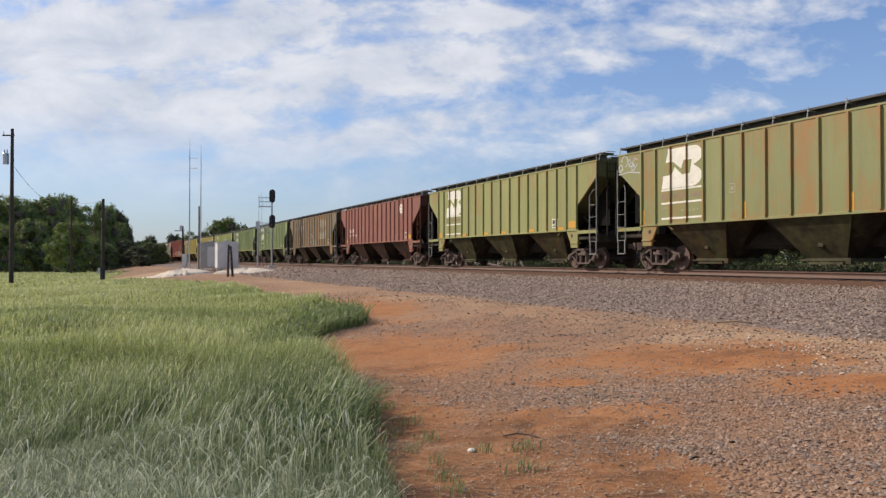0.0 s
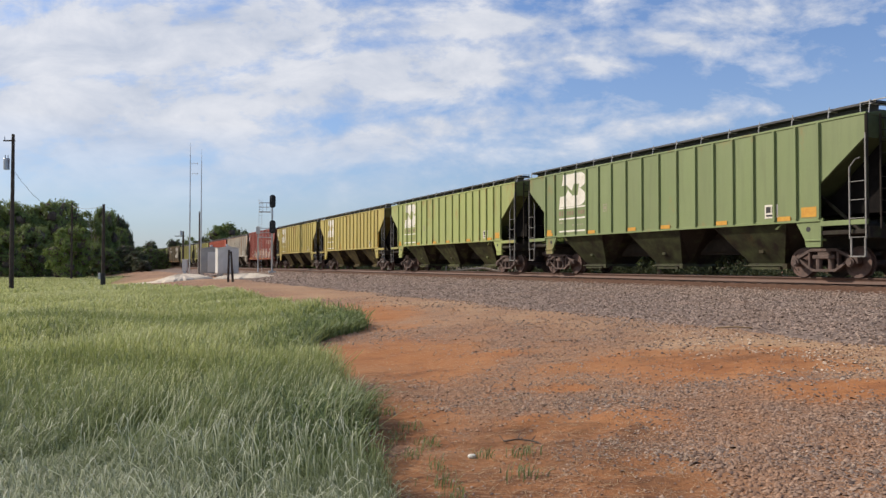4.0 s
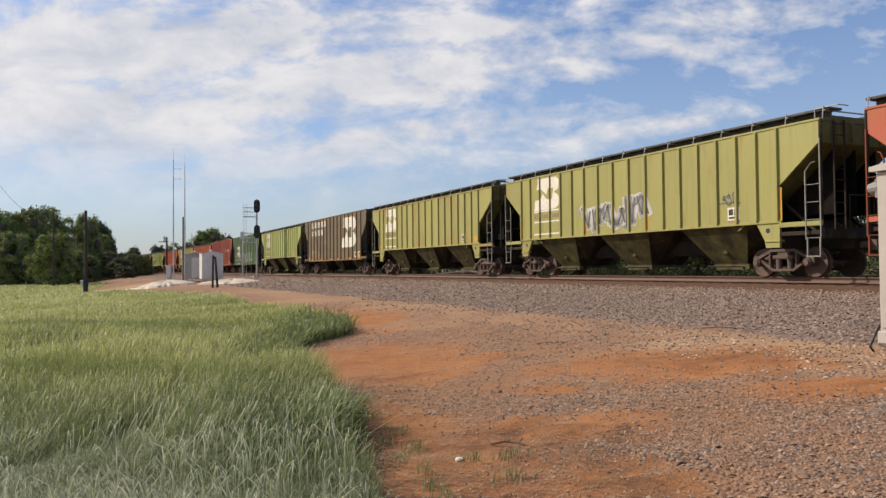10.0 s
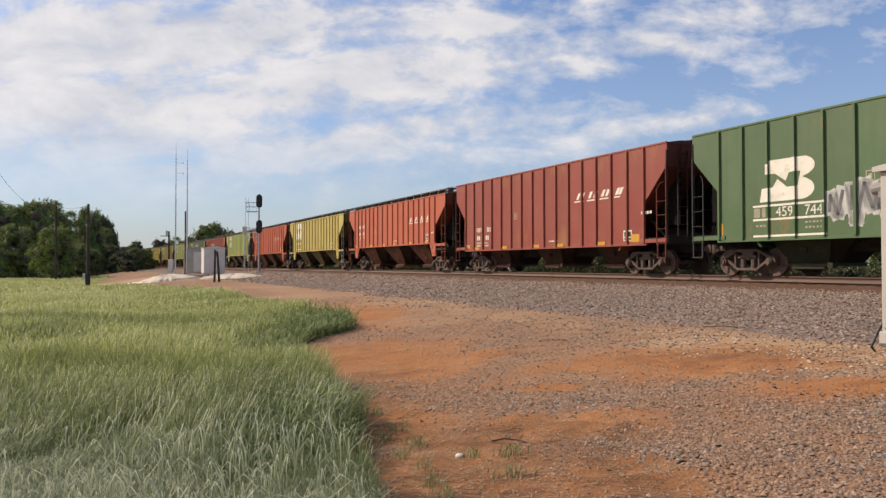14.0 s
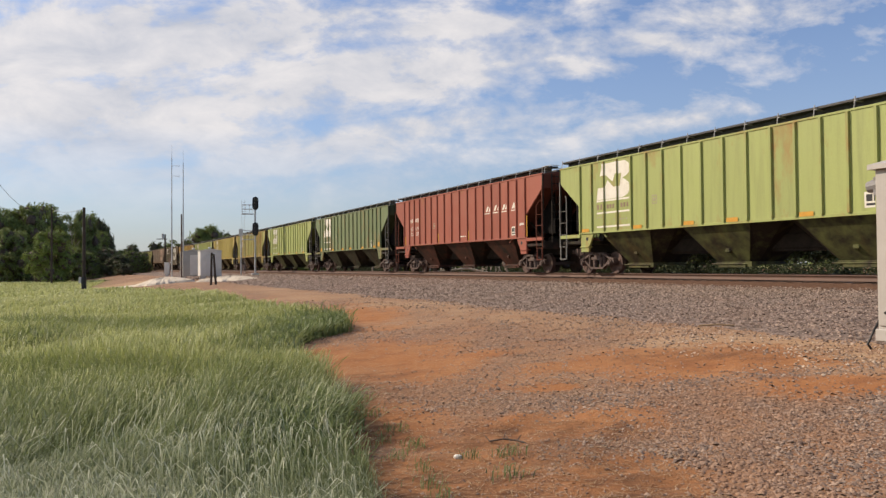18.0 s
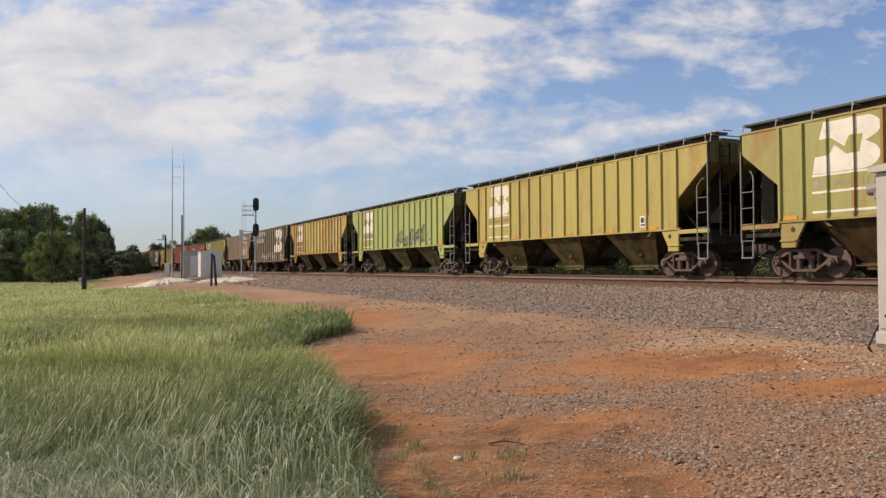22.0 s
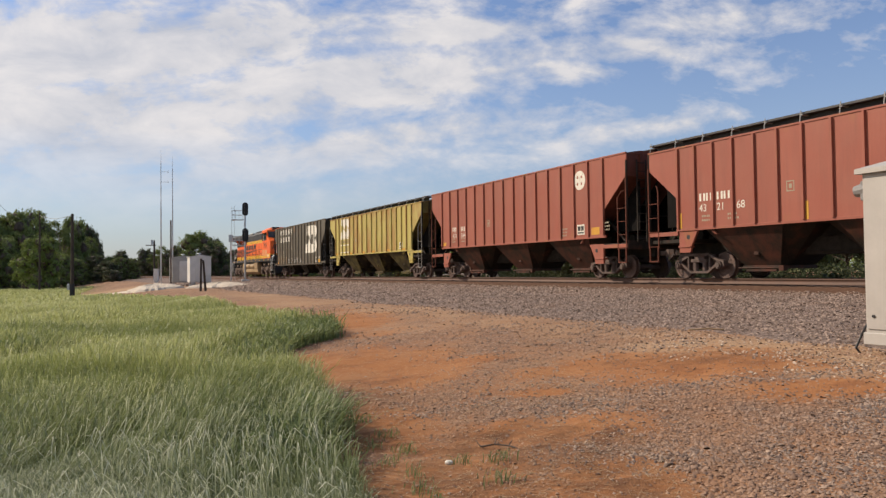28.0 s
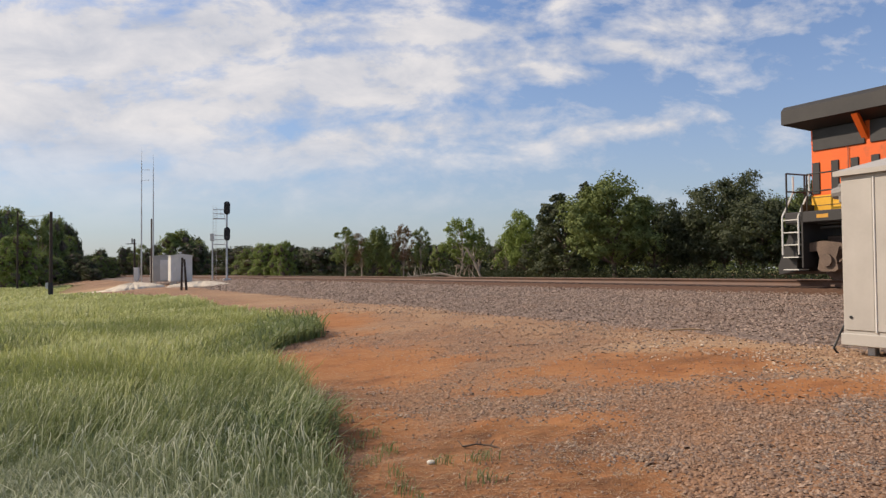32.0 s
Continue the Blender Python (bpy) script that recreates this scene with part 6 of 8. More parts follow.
def build_stones():
    r = np.random.RandomState(11)
    X, Y, S = [], [], []
    for z0, z1, dens, size in ((3.4, 6.5, 2600, 0.0135), (6.5, 10.0, 1250, 0.017), (10.0, 15.0, 420, 0.022), (15, 26, 90, 0.03)):
        n = int(dens * 0.7 * (z1 ** 2 - z0 ** 2))
        y = np.sqrt(r.rand(n) * (z1 ** 2 - z0 ** 2) + z0 ** 2)
        x = (r.rand(n) * 1.4 - 0.6) * y
        s, p = line_coords(x, y)
        keep = (grass_mask(x, y) < 0.2) & (p < 9.9)
        dens_here = 1 - 0.92 * clay_mask(x, y) ** 0.8
        dens_here = dens_here * np.clip(0.22 + 0.5 * lumps(x, y, 0.9, 21) + 0.15 * lumps(x, y, 5.0, 22) + 0.55 * smooth(1.0, 3.2, x) * smooth(8.4, 6.6, y) + 0.5 * np.exp(-((x - 1.4) / 1.3) ** 2 - ((y - 7.7) / 0.5) ** 2) + 0.4 * np.exp(-((x - 0.2) / 0.5) ** 2 - ((y - 8.0) / 0.7) ** 2) + 0.3 * smooth(6.5, 7.5, p), 0.05, 1) * (1 - 0.85 * np.exp(-((x - 1.05) / 0.7) ** 2 - ((y - 6.6) / 0.4) ** 2))
        keep &= r.rand(n) < dens_here
        X.append(x[keep]), Y.append(y[keep]), S.append(size * (0.55 + 0.9 * r.rand(keep.sum()) ** 2))
    n = 7000                       # coarser stones where the gravel is deepest
    x, y = 1.1 + 3.0 * r.rand(n), 3.6 + 3.4 * r.rand(n)
    q = (r.rand(n) < np.clip(0.42 + 0.8 * lumps(x, y, 2.0, 23), 0, 1) * smooth(1.1, 1.9, x) * smooth(7.0, 5.6, y)) & (clay_mask(x, y) < 0.5)
    X.append(x[q]), Y.append(y[q]), S.append(0.014 + 0.017 * r.rand(q.sum()) ** 2)
    X, Y, S = np.concatenate(X), np.concatenate(Y), np.concatenate(S)
    stones("gravel", X, Y, height(X, Y), S, GRAVEL, "loose grey and brown gravel strewn over red clay", 1)
    n = 5200                       # pale chips along the ballast's foot
    s, p = -6 + 16 * r.rand(n), 6.6 + 2.6 * r.rand(n)
    x, y = s * UX + p * NX, s * UY + p * NY
    q = (r.rand(n) < np.clip(0.55 + 0.8 * lumps(x, y, 1.3, 27), 0, 1) * smooth(2.2, 4.5, x)) & (clay_mask(x, y) < 0.75)
    stones("limestone_chips", x[q], y[q], np.maximum(bed_z(p[q]) - 0.02, height(x[q], y[q])), 0.014 + 0.014 * r.rand(q.sum()), CHIPS, "pale tan stone chips along the foot of the ballast", 5)
    X, Y, Z, S = [], [], [], []
    for s0, s1, p1, dens, size in ((-8, 22, 17.75, 215, 0.028), (22, 45, 17.75, 80, 0.04), (45, 90, 17.75, 20, 0.07)):
        n = int(dens * (s1 - s0) * (p1 - 9.0))
        s, p = s0 + r.rand(n) * (s1 - s0), 9.0 + r.rand(n) ** 0.85 * (p1 - 9.0)
        x, y = s * UX + p * NX, s * UY + p * NY
        z = np.maximum(bed_z(p), height(x, y))
        keep = (clay_mask(x, y) < 0.35) | (r.rand(n) < 0.12)
        keep &= (y > 2) & (r.rand(n) < smooth(8.9, 10.0, p + 0.35 * lumps(x, y, 1.2, 29)))
        X.append(x[keep]), Y.append(y[keep]), Z.append(z[keep]), S.append(size * (0.6 + 0.8 * r.rand(keep.sum())))
    stones("ballast", np.concatenate(X), np.concatenate(Y), np.concatenate(Z), np.concatenate(S), BALLAST, "grey angular ballast stones heaped beside the rails", 2)


build_stones()


def build_ties():
    bm = bmesh.new()
    block(bm, -0.11, 0.11, -1.3, 1.3, 0, 0.17, 0.01)
    me = meshed("tie", bm)
    track = bpy.data.objects["track_bed"]
    for i in range(200):
        s = -15 + i * 0.52
        x, y, a = on_line(s)
        o = hang("tie", me, TIE_WOOD, track)
        o.location, o.rotation_euler = (x, y, RAIL - 0.375), (0, 0, a)


build_ties()


# ---- grass ----
def grass_mat():
    m, N, L, B = nodes_of("pale_headed_grass")
    at = N.new("ShaderNodeAttribute")
    at.attribute_name = "blade"
    sp = N.new("ShaderNodeSeparateColor")
    L.new(at.outputs["Color"], sp.inputs[0])
    geo, tc = N.new("ShaderNodeNewGeometry"), N.new("ShaderNodeTexCoord")
    big = noise_at(N, L, tc.outputs["Object"], 0.35, 4)
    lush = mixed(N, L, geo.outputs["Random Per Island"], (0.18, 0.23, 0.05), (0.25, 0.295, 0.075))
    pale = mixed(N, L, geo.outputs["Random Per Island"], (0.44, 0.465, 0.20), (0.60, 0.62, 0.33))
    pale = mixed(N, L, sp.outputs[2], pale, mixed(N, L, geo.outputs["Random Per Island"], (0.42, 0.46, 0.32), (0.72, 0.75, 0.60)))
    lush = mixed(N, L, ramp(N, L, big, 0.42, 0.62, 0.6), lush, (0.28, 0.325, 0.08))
    # close by, the green is darkened for the shade between blades
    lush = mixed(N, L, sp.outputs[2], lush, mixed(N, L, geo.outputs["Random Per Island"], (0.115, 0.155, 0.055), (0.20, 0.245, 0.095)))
    col = mixed(N, L, sp.outputs[0], lush, pale)
    col = mixed(N, L, sp.outputs[1], col, mixed(N, L, geo.outputs["Random Per Island"], (0.115, 0.165, 0.062), (0.22, 0.275, 0.12)))
    L.new(col, B.inputs["Base Color"])
    B.inputs["Roughness"].default_value = 0.55
    tr = N.new("ShaderNodeBsdfTranslucent")
    L.new(col, tr.inputs[0])
    mx = N.new("ShaderNodeMixShader")
    mx.inputs[0].default_value = 0.4
    L.new(B.outputs[0], mx.inputs[1])
    L.new(tr.outputs[0], mx.inputs[2])
    L.new(mx.outputs[0], N["Material Output"].inputs[0])
    return m


GRASS = grass_mat()
STRAW = surface("dry_straw", (0.45, 0.33, 0.19), (0.32, 0.22, 0.12), 5.0, 0.8)


def blades(name, x, y, tall, wide, lean_x, lean_y, head, lush, label, seed):
    """Bent blades with drooping tips, paler at the seed head."""
    r = np.random.RandomState(seed)
    n = len(x)
    z = height(x, y) - 0.02
    a = r.rand(n) * 6.283
    wx, wy = np.cos(a) * wide, np.sin(a) * wide
    drop = 0.06 + 0.16 * r.rand(n)
    field = lumps(x, y * 0.7, 0.9, 61)
    lean_x, lean_y = lean_x + 0.10 * tall * field, lean_y + 0.10 * tall * lumps(x, y, 0.8, 62)
    loose = 0.17 + 0.26 * lush
    jx, jy = lean_x + loose * tall * r.randn(n), lean_y + loose * tall * r.randn(n)
    row = lambda f, h, w, sgn: np.stack([x + f * jx + sgn * w * wx, y + f * jy + sgn * w * wy, z + h * tall], -1)
    near = n > 0 and float(y.min()) < 5.0
    steps = [(0, 0, 1), (0.06, 0.48, 1.0), (0.26, 0.84, 1.0), (0.75, 1.0, 0.95)] if near else [(0, 0, 1), (0.25, 0.58, 0.95), (0.78, 0.93, 0.9)]
    k = len(steps)
    V = np.stack([row(f, h, w, sgn) for f, h, w in steps for sgn in (-1, 1)] + [np.stack([x + 1.25 * jx, y + 1.25 * jy, z + tall * (1.0 - (0.9 if near else 0.5) * drop)], -1)], 1).reshape(-1, 3)
    F = [q for i in range(k - 1) for q in ((2 * i, 2 * i + 1, 2 * i + 3), (2 * i, 2 * i + 3, 2 * i + 2))] + [(2 * k - 2, 2 * k - 1, 2 * k)]
    F = (np.array(F)[None] + (2 * k + 1) * np.arange(n)[:, None, None]).reshape(-1, 3)
    ob = sheet(name, V, F, GRASS)
    c = np.zeros((n, 2 * k + 1, 4), np.float32)
    c[:, 2:4, 0] = (0.15 if near else 0.4) * head[:, None]
    c[:, 4:, 0] = head[:, None]
    if near:
        c[:, 4:6, 0] *= 0.6
    c[:, :, 1] = lush[:, None]
    c[:, :, 2] = smooth(9.5, 4.5, y)[:, None]
    at = ob.data.color_attributes.new("blade", "FLOAT_COLOR", "POINT")
    at.data.foreach_set("color", c.ravel())
    return tagged(ob, label, "grass", kind="stuff")


SWAY = []           # patches of grass that the wind moves


FRONT_Y, FRONT_X = (2.0, 4.6, 5.0, 5.8, 6.1, 8.8, 10.2), (-2.9, -2.66, -2.45, -2.2, -2.1, -2.5, -2.2)


def build_grass():
    r = np.random.RandomState(31)
    X, Y, W, T, Hd, Lu = [], [], [], [], [], []
    for z0, z1, dens, wide, tall in ((2.2, 5.8, 4200, 0.0021, 0.47), (5.0, 10.8, 1650, 0.0030, 0.50), (9.2, 21.5, 640, 0.0052, 0.47), (18, 42, 165, 0.0105, 0.42), (36, 125, 17, 0.034, 0.40)):
        n = int(dens * 0.38 * (z1 ** 2 - z0 ** 2))
        y = np.sqrt(r.rand(n) * (z1 ** 2 - z0 ** 2) + z0 ** 2)
        x = -r.rand(n) * 0.76 * y
        keep = r.rand(n) < grass_mask(x, y) * smooth(z0, z0 * 1.12, y) * smooth(z1, z1 * 0.9, y)
        x, y = x[keep], y[keep]
        k = len(x)
        edge = grass_mask(x + 0.9, y + 0.2) < 0.5
        clump = np.clip(0.5 + 0.75 * lumps(x * 0.55, y, 0.6, 41), 0, 1)
        tuft = np.exp(-(((x + 2.1) / 1.0) ** 2 + ((y - 15.0) / 2.4) ** 2)) + 0.9 * np.exp(-(((x + 1.05) / 0.45) ** 2 + ((y - 6.5) / 0.9) ** 2)) + 0.8 * np.exp(-(((x + 7.2) / 0.5) ** 2 + ((y - 14.2) / 0.9) ** 2))
        # a taller stand close by ends in a low trough, coloured darker for shade
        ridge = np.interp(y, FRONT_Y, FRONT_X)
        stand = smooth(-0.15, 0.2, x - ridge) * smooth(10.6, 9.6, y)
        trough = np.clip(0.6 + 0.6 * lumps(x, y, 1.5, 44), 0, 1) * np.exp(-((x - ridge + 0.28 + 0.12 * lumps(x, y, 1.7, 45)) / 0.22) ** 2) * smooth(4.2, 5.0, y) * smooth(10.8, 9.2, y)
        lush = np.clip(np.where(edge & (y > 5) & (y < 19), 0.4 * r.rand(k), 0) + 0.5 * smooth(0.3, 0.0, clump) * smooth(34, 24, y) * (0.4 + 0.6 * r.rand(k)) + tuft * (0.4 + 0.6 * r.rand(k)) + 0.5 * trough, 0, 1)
        X.append(x), Y.append(y), W.append(wide * (0.6 + 0.8 * r.rand(k)) * (1 + 0.9 * tuft))
        T.append(tall * (0.5 + 0.7 * r.rand(k)) * (0.80 + 0.30 * lumps(x * 1.3, y * 0.8, 0.8, 42) + 0.16 * lumps(x, y * 0.6, 0.33, 43)) * np.where(edge, 0.85, 1.0) * (0.90 + 0.22 * stand - 0.5 * trough))
        Hd.append((1 - lush) * np.clip((0.25 + 0.75 * r.rand(k)) * 1.35 * (0.45 + 0.55 * clump) + 0.3 * smooth(16, 30, y), 0, 1)), Lu.append(lush)
    # long stems with pale seed heads close to the camera
    n = 10000
    y = np.sqrt(r.rand(n) * (11.0 ** 2 - 2.6 ** 2) + 2.6 ** 2)
    x = -r.rand(n) * 0.76 * y
    q = (r.rand(n) < grass_mask(x + 0.1, y)) & (r.rand(n) < np.clip(0.55 + 0.6 * lumps(x, y, 0.7, 47), 0.05, 1) * smooth(11, 7, y))
    x, y = x[q], y[q]
    k = len(x)
    X.append(x), Y.append(y), W.append(0.0019 + 0.0015 * r.rand(k)), T.append(0.36 + 0.15 * r.rand(k)), Hd.append(0.75 + 0.25 * r.rand(k)), Lu.append(np.zeros(k))
    # broad arching leaves of the coarse clumps at the field's edge
    for cx, cy, rx, ry, n, t0 in ((-1.05, 6.5, 0.26, 0.6, 300, 0.36), (-1.9, 13.6, 0.7, 1.3, 900, 0.36), (-2.3, 17.0, 0.8, 1.6, 600, 0.36), (-7.2, 14.2, 0.35, 0.6, 160, 0.4)):
        x, y = cx + rx * r.randn(n), cy + ry * r.randn(n)
        q = grass_mask(x - 0.12, y) > 0.5
        x, y = x[q], y[q]
        k = len(x)
        X.append(x), Y.append(y), W.append((0.0045 + 0.003 * r.rand(k)) * (1 + 0.04 * cy)), T.append(t0 * (0.75 + 0.5 * r.rand(k))), Hd.append(0.35 * r.rand(k)), Lu.append(0.7 + 0.3 * r.rand(k))
    # thinner growth on both sides of the camera's stand
    n = 24000
    y = -4 + 26 * r.rand(n)
    x = -np.maximum(np.where(y < 2.35, 0.05, 0.74 * y), 0.05) - 11 * r.rand(n) ** 1.3
    q = r.rand(n) < grass_mask(x, y)
    x, y = x[q], y[q]
    k = len(x)
    side = (x, y, 0.004 + 0.004 * r.rand(k), 0.26 + 0.24 * r.rand(k), 0.3 + 0.6 * r.rand(k), 0.2 * r.rand(k))
    X, Y, W, T, Hd, Lu = (np.concatenate(q) for q in (X, Y, W, T, Hd, Lu))
    T = np.clip(T, 0.12, 0.78)
    # near the camera the meadow is laid in patches that sway one by one
    cell = np.where(Y < 9.5, np.floor(X / 1.3) * 100 + np.floor(Y / 1.3), np.where(Y < 21, 10000 + np.floor(X / 3.2) * 100 + np.floor(Y / 3.2), 99999))
    for j, c in enumerate(np.unique(cell)):
        q = cell == c
        lean = 0.10 + 0.10 * math.sin(j * 2.4)
        cx, cy = (0.0, 0.0) if c == 99999 else (float(X[q].mean()), float(Y[q].mean()))
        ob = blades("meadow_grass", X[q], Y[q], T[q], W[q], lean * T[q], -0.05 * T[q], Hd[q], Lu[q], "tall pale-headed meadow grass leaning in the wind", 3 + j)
        if c != 99999:
            ob.data.transform(Matrix.Translation((-cx, -cy, 0)))
            ob.location = (cx, cy, 0)
            SWAY.append((ob, cx, cy))
    x, y, w, t, hd, lu = side
    blades("meadow_grass", x, y, t, w, 0.1 * t, -0.05 * t, hd, lu, "thinner meadow grass at the field's near edge", 2)
    # thin weeds on the bare ground by the edge
    n = 420
    pick = r.randint(0, 12, n)
    cx = np.array([-0.05, 0.32, -0.3, 0.55, -0.55, 0.1, -0.75, -0.1, 0.02, -0.25, 0.62, -0.4])[pick] + 0.06 * r.randn(n)
    cy = np.array([5.6, 5.9, 6.9, 5.3, 7.6, 4.9, 8.4, 6.3, 5.2, 6.0, 5.8, 6.5])[pick] + 0.07 * r.randn(n)
    t = 0.08 + 0.12 * r.rand(n)
    # dry straw and twigs lying about
    k = 5200
    sx, sy = r.rand(k) * 3.0 - 1.2, 3.6 + r.rand(k) ** 1.6 * 9
    keep = grass_mask(sx, sy) < 0.3
    sx, sy = sx[keep], sy[keep]
    a, ln = r.rand(len(sx)) * 6.283, 0.03 + 0.09 * r.rand(len(sx))
    dx, dy, z = np.cos(a) * ln, np.sin(a) * ln, height(sx, sy) + 0.008
    w = 0.0022
    V = np.stack([np.stack([sx - dx - dy * w / ln, sy - dy + dx * w / ln, z], -1), np.stack([sx - dx + dy * w / ln, sy - dy - dx * w / ln, z], -1),
                  np.stack([sx + dx, sy + dy, z + 0.012 * r.rand(len(sx))], -1)], 1).reshape(-1, 3)
    tagged(sheet("straw", V, np.arange(len(V)).reshape(-1, 3), STRAW), "dry straw litter scattered on red clay", "straw", kind="stuff")
    blades("weeds", cx, cy, t * 0.55, np.full(n, 0.0028), 0.1 * t, 0 * t, 0.3 * r.rand(n), r.rand(n), "sparse green weeds sprouting from red clay", 4)


build_grass()


def litter():
    """A dead twig, a white stone and a pale stick on the bare ground."""
    ob = new("dead_branch")
    ob.location = (0.66, 6.25, float(height(0.66, 6.25)))
    bm = bmesh.new()
    pts = [(-0.16, 0.05, 0.01), (-0.05, 0.02, 0.035), (0.06, -0.02, 0.03), (0.15, -0.09, 0.012)]
    for a, b in zip(pts, pts[1:]):
        rod(bm, a, b, 0.008, 0.006, 6)
    for a, b in ((pts[1], (-0.02, 0.10, 0.07)), (pts[2], (0.10, 0.05, 0.06)), (pts[1], (-0.10, -0.06, 0.05)), (pts[0], (-0.20, 0.12, 0.05))):
        rod(bm, a, b, 0.005, 0.003, 5)
    part("twig", bm, BARK, ob)
    tagged(ob, "small dead grey-brown branch lying on clay", "branch")
    bm = bmesh.new()
    bmesh.ops.create_icosphere(bm, subdivisions=2, radius=0.028)
    rng = random.Random(4)
    for v in bm.verts:
        v.co = Vector((v.co.x * 1.2, v.co.y, v.co.z * 0.75)) * (0.88 + 0.24 * rng.random())
    ob = finish("stone", bm, WHITE)
    ob.location = (0.22, 5.9, float(height(0.22, 5.9)) + 0.012)
    tagged(ob, "single small white stone on red clay", "stone")
    bm = bmesh.new()
    rod(bm, (-0.28, 0, 0.03), (0.05, 0.02, 0.045), 0.014, n=6)
    rod(bm, (0.05, 0.02, 0.045), (0.30, -0.03, 0.03), 0.014, 0.010, 6)
    ob = finish("stick", bm, STRAW)
    ob.location = (4.78, 12.6, 0.44)
    tagged(ob, "pale dry stick lying at the ballast's foot", "stick")


litter()


# ---- trees ----
def leaves(points, size, r, facing=None):
    """Leaf sprays at the points, turned roughly outwards from their clump."""
    n = len(points)
    a, b = r.randn(n, 3), r.randn(n, 3)
    if facing is not None:
        c = facing + 0.55 * r.randn(n, 3)
        c /= np.linalg.norm(c, axis=1, keepdims=True)
        a -= c * (a * c).sum(1, keepdims=True)
        b = np.cross(c, a)
    a /= np.linalg.norm(a, axis=1, keepdims=True)
    b -= a * (a * b).sum(1, keepdims=True)
    b /= np.linalg.norm(b, axis=1, keepdims=True)
    s = (size * (0.6 + 0.8 * r.rand(n)))[:, None]
    V = np.stack([points - a * s, points - b * s * 0.55, points + a * s, points + b * s * 0.55], 1).reshape(-1, 3)
    return V, (np.array([(0, 1, 2, 3)])[None] + 4 * np.arange(n)[:, None, None]).reshape(-1, 4)


TREE_MESHES = {}


def tree_shape(key, tall, wide, style, seed, leaf, count):
    """Trunk with limbs, and a crown of many small leaf sprays round the limbs' ends."""
    r = np.random.RandomState(seed)
    rng = random.Random(seed)
    bm = bmesh.new()
    bole = tall * {"broad": 0.2, "thin": 0.26, "cone": 0.06, "full": 0.02}[style]
    pts, face, shade_cores = [], [], []
    ox, oy = 0.10 * wide * (rng.random() - 0.5), 0.10 * wide * (rng.random() - 0.5)
    rod(bm, (0, 0, -0.3), (0.02 * tall, 0, tall * 0.55), 0.022 * tall, 0.011 * tall, 8)
    rod(bm, (0.02 * tall, 0, tall * 0.5), (0, 0, tall * 0.9), 0.011 * tall, 0.003 * tall, 6)
    lobes = {"broad": 36, "thin": 18, "cone": 30, "full": 38}[style]
    for i in range(lobes):
        f = (i + 0.5) / lobes
        a = i * 2.4 + rng.random()
        if style == "cone":
            h = tall * (0.10 + 0.86 * f)
            rad = wide * 0.5 * (1 - f) ** 0.7 * (0.5 + 0.5 * rng.random())
            size = wide * (0.2 - 0.12 * f)
        else:
            low = {"broad": 0.30, "thin": 0.36, "full": 0.05}[style]
            h = tall * (low + (0.93 - low) * f)
            rad = wide * 0.44 * math.sqrt(max(0.04, 1 - ((f - 0.36) / 0.68) ** 2)) * (0.25 + 0.75 * rng.random() ** 0.6)
            size = wide * (0.115 + 0.11 * rng.random() ** 1.5)
            h += 0.06 * tall * (rng.random() - 0.5)
        c = np.array([math.cos(a) * rad + ox * f * 2, math.sin(a) * rad + oy * f * 2, h])
        rod(bm, (0.01 * tall, 0, max(bole, h - 0.22 * tall)), c * np.array([0.9, 0.9, 1]), 0.007 * tall, 0.002 * tall, 5)
        shade_cores.append((c, size))
        n = count // lobes
        d = r.randn(n, 3)
        d /= np.linalg.norm(d, axis=1, keepdims=True)
        # sprays sit in tufts on the clump's surface, with a few inside
        hub = r.randn(16, 3)
        hub[:, 2] += 0.25
        hub /= np.linalg.norm(hub, axis=1, keepdims=True)
        hub *= size * (0.55 + 0.5 * r.rand(16, 1))
        which = r.randint(0, 16, n)
        off = hub[which] + d * size * 0.42 * r.rand(n, 1) ** 0.5
        pts.append(c + off * np.array([1, 1, 0.85]))
        face.append(0.55 * d + 0.8 * off / (np.linalg.norm(off, axis=1, keepdims=True) + 1e-6) + np.array([0, 0, 0.3]))
    P, Q = np.concatenate(pts), np.concatenate(face)
    keep = P[:, 2] > bole * 0.55
    P, Q = P[keep], Q[keep]
    trunk = meshed("trunk", bm)
    me = bpy.data.meshes.new("crown")
    V, Fq = leaves(P, leaf, r, Q)
    V, Fq = V.tolist(), Fq.tolist()
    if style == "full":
        # dark bark-coloured balls added inside each clump in place of its inner shade
        shade_hull = bmesh.new()
        for c, size in shade_cores:
            bmesh.ops.create_icosphere(shade_hull, subdivisions=1, radius=size * 0.55, matrix=Matrix.Translation(Vector(c)))
        for v in shade_hull.verts:
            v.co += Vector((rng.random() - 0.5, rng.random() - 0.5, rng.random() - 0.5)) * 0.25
        shade_hull.verts.index_update()
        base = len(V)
        V += [tuple(v.co) for v in shade_hull.verts]
        Fq += [[base + v.index for v in f.verts] for f in shade_hull.faces]
        shade_hull.free()
    me.from_pydata(V, [], Fq)
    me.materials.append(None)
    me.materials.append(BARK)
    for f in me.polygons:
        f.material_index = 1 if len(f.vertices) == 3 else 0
    TREE_MESHES[key] = (trunk, me)


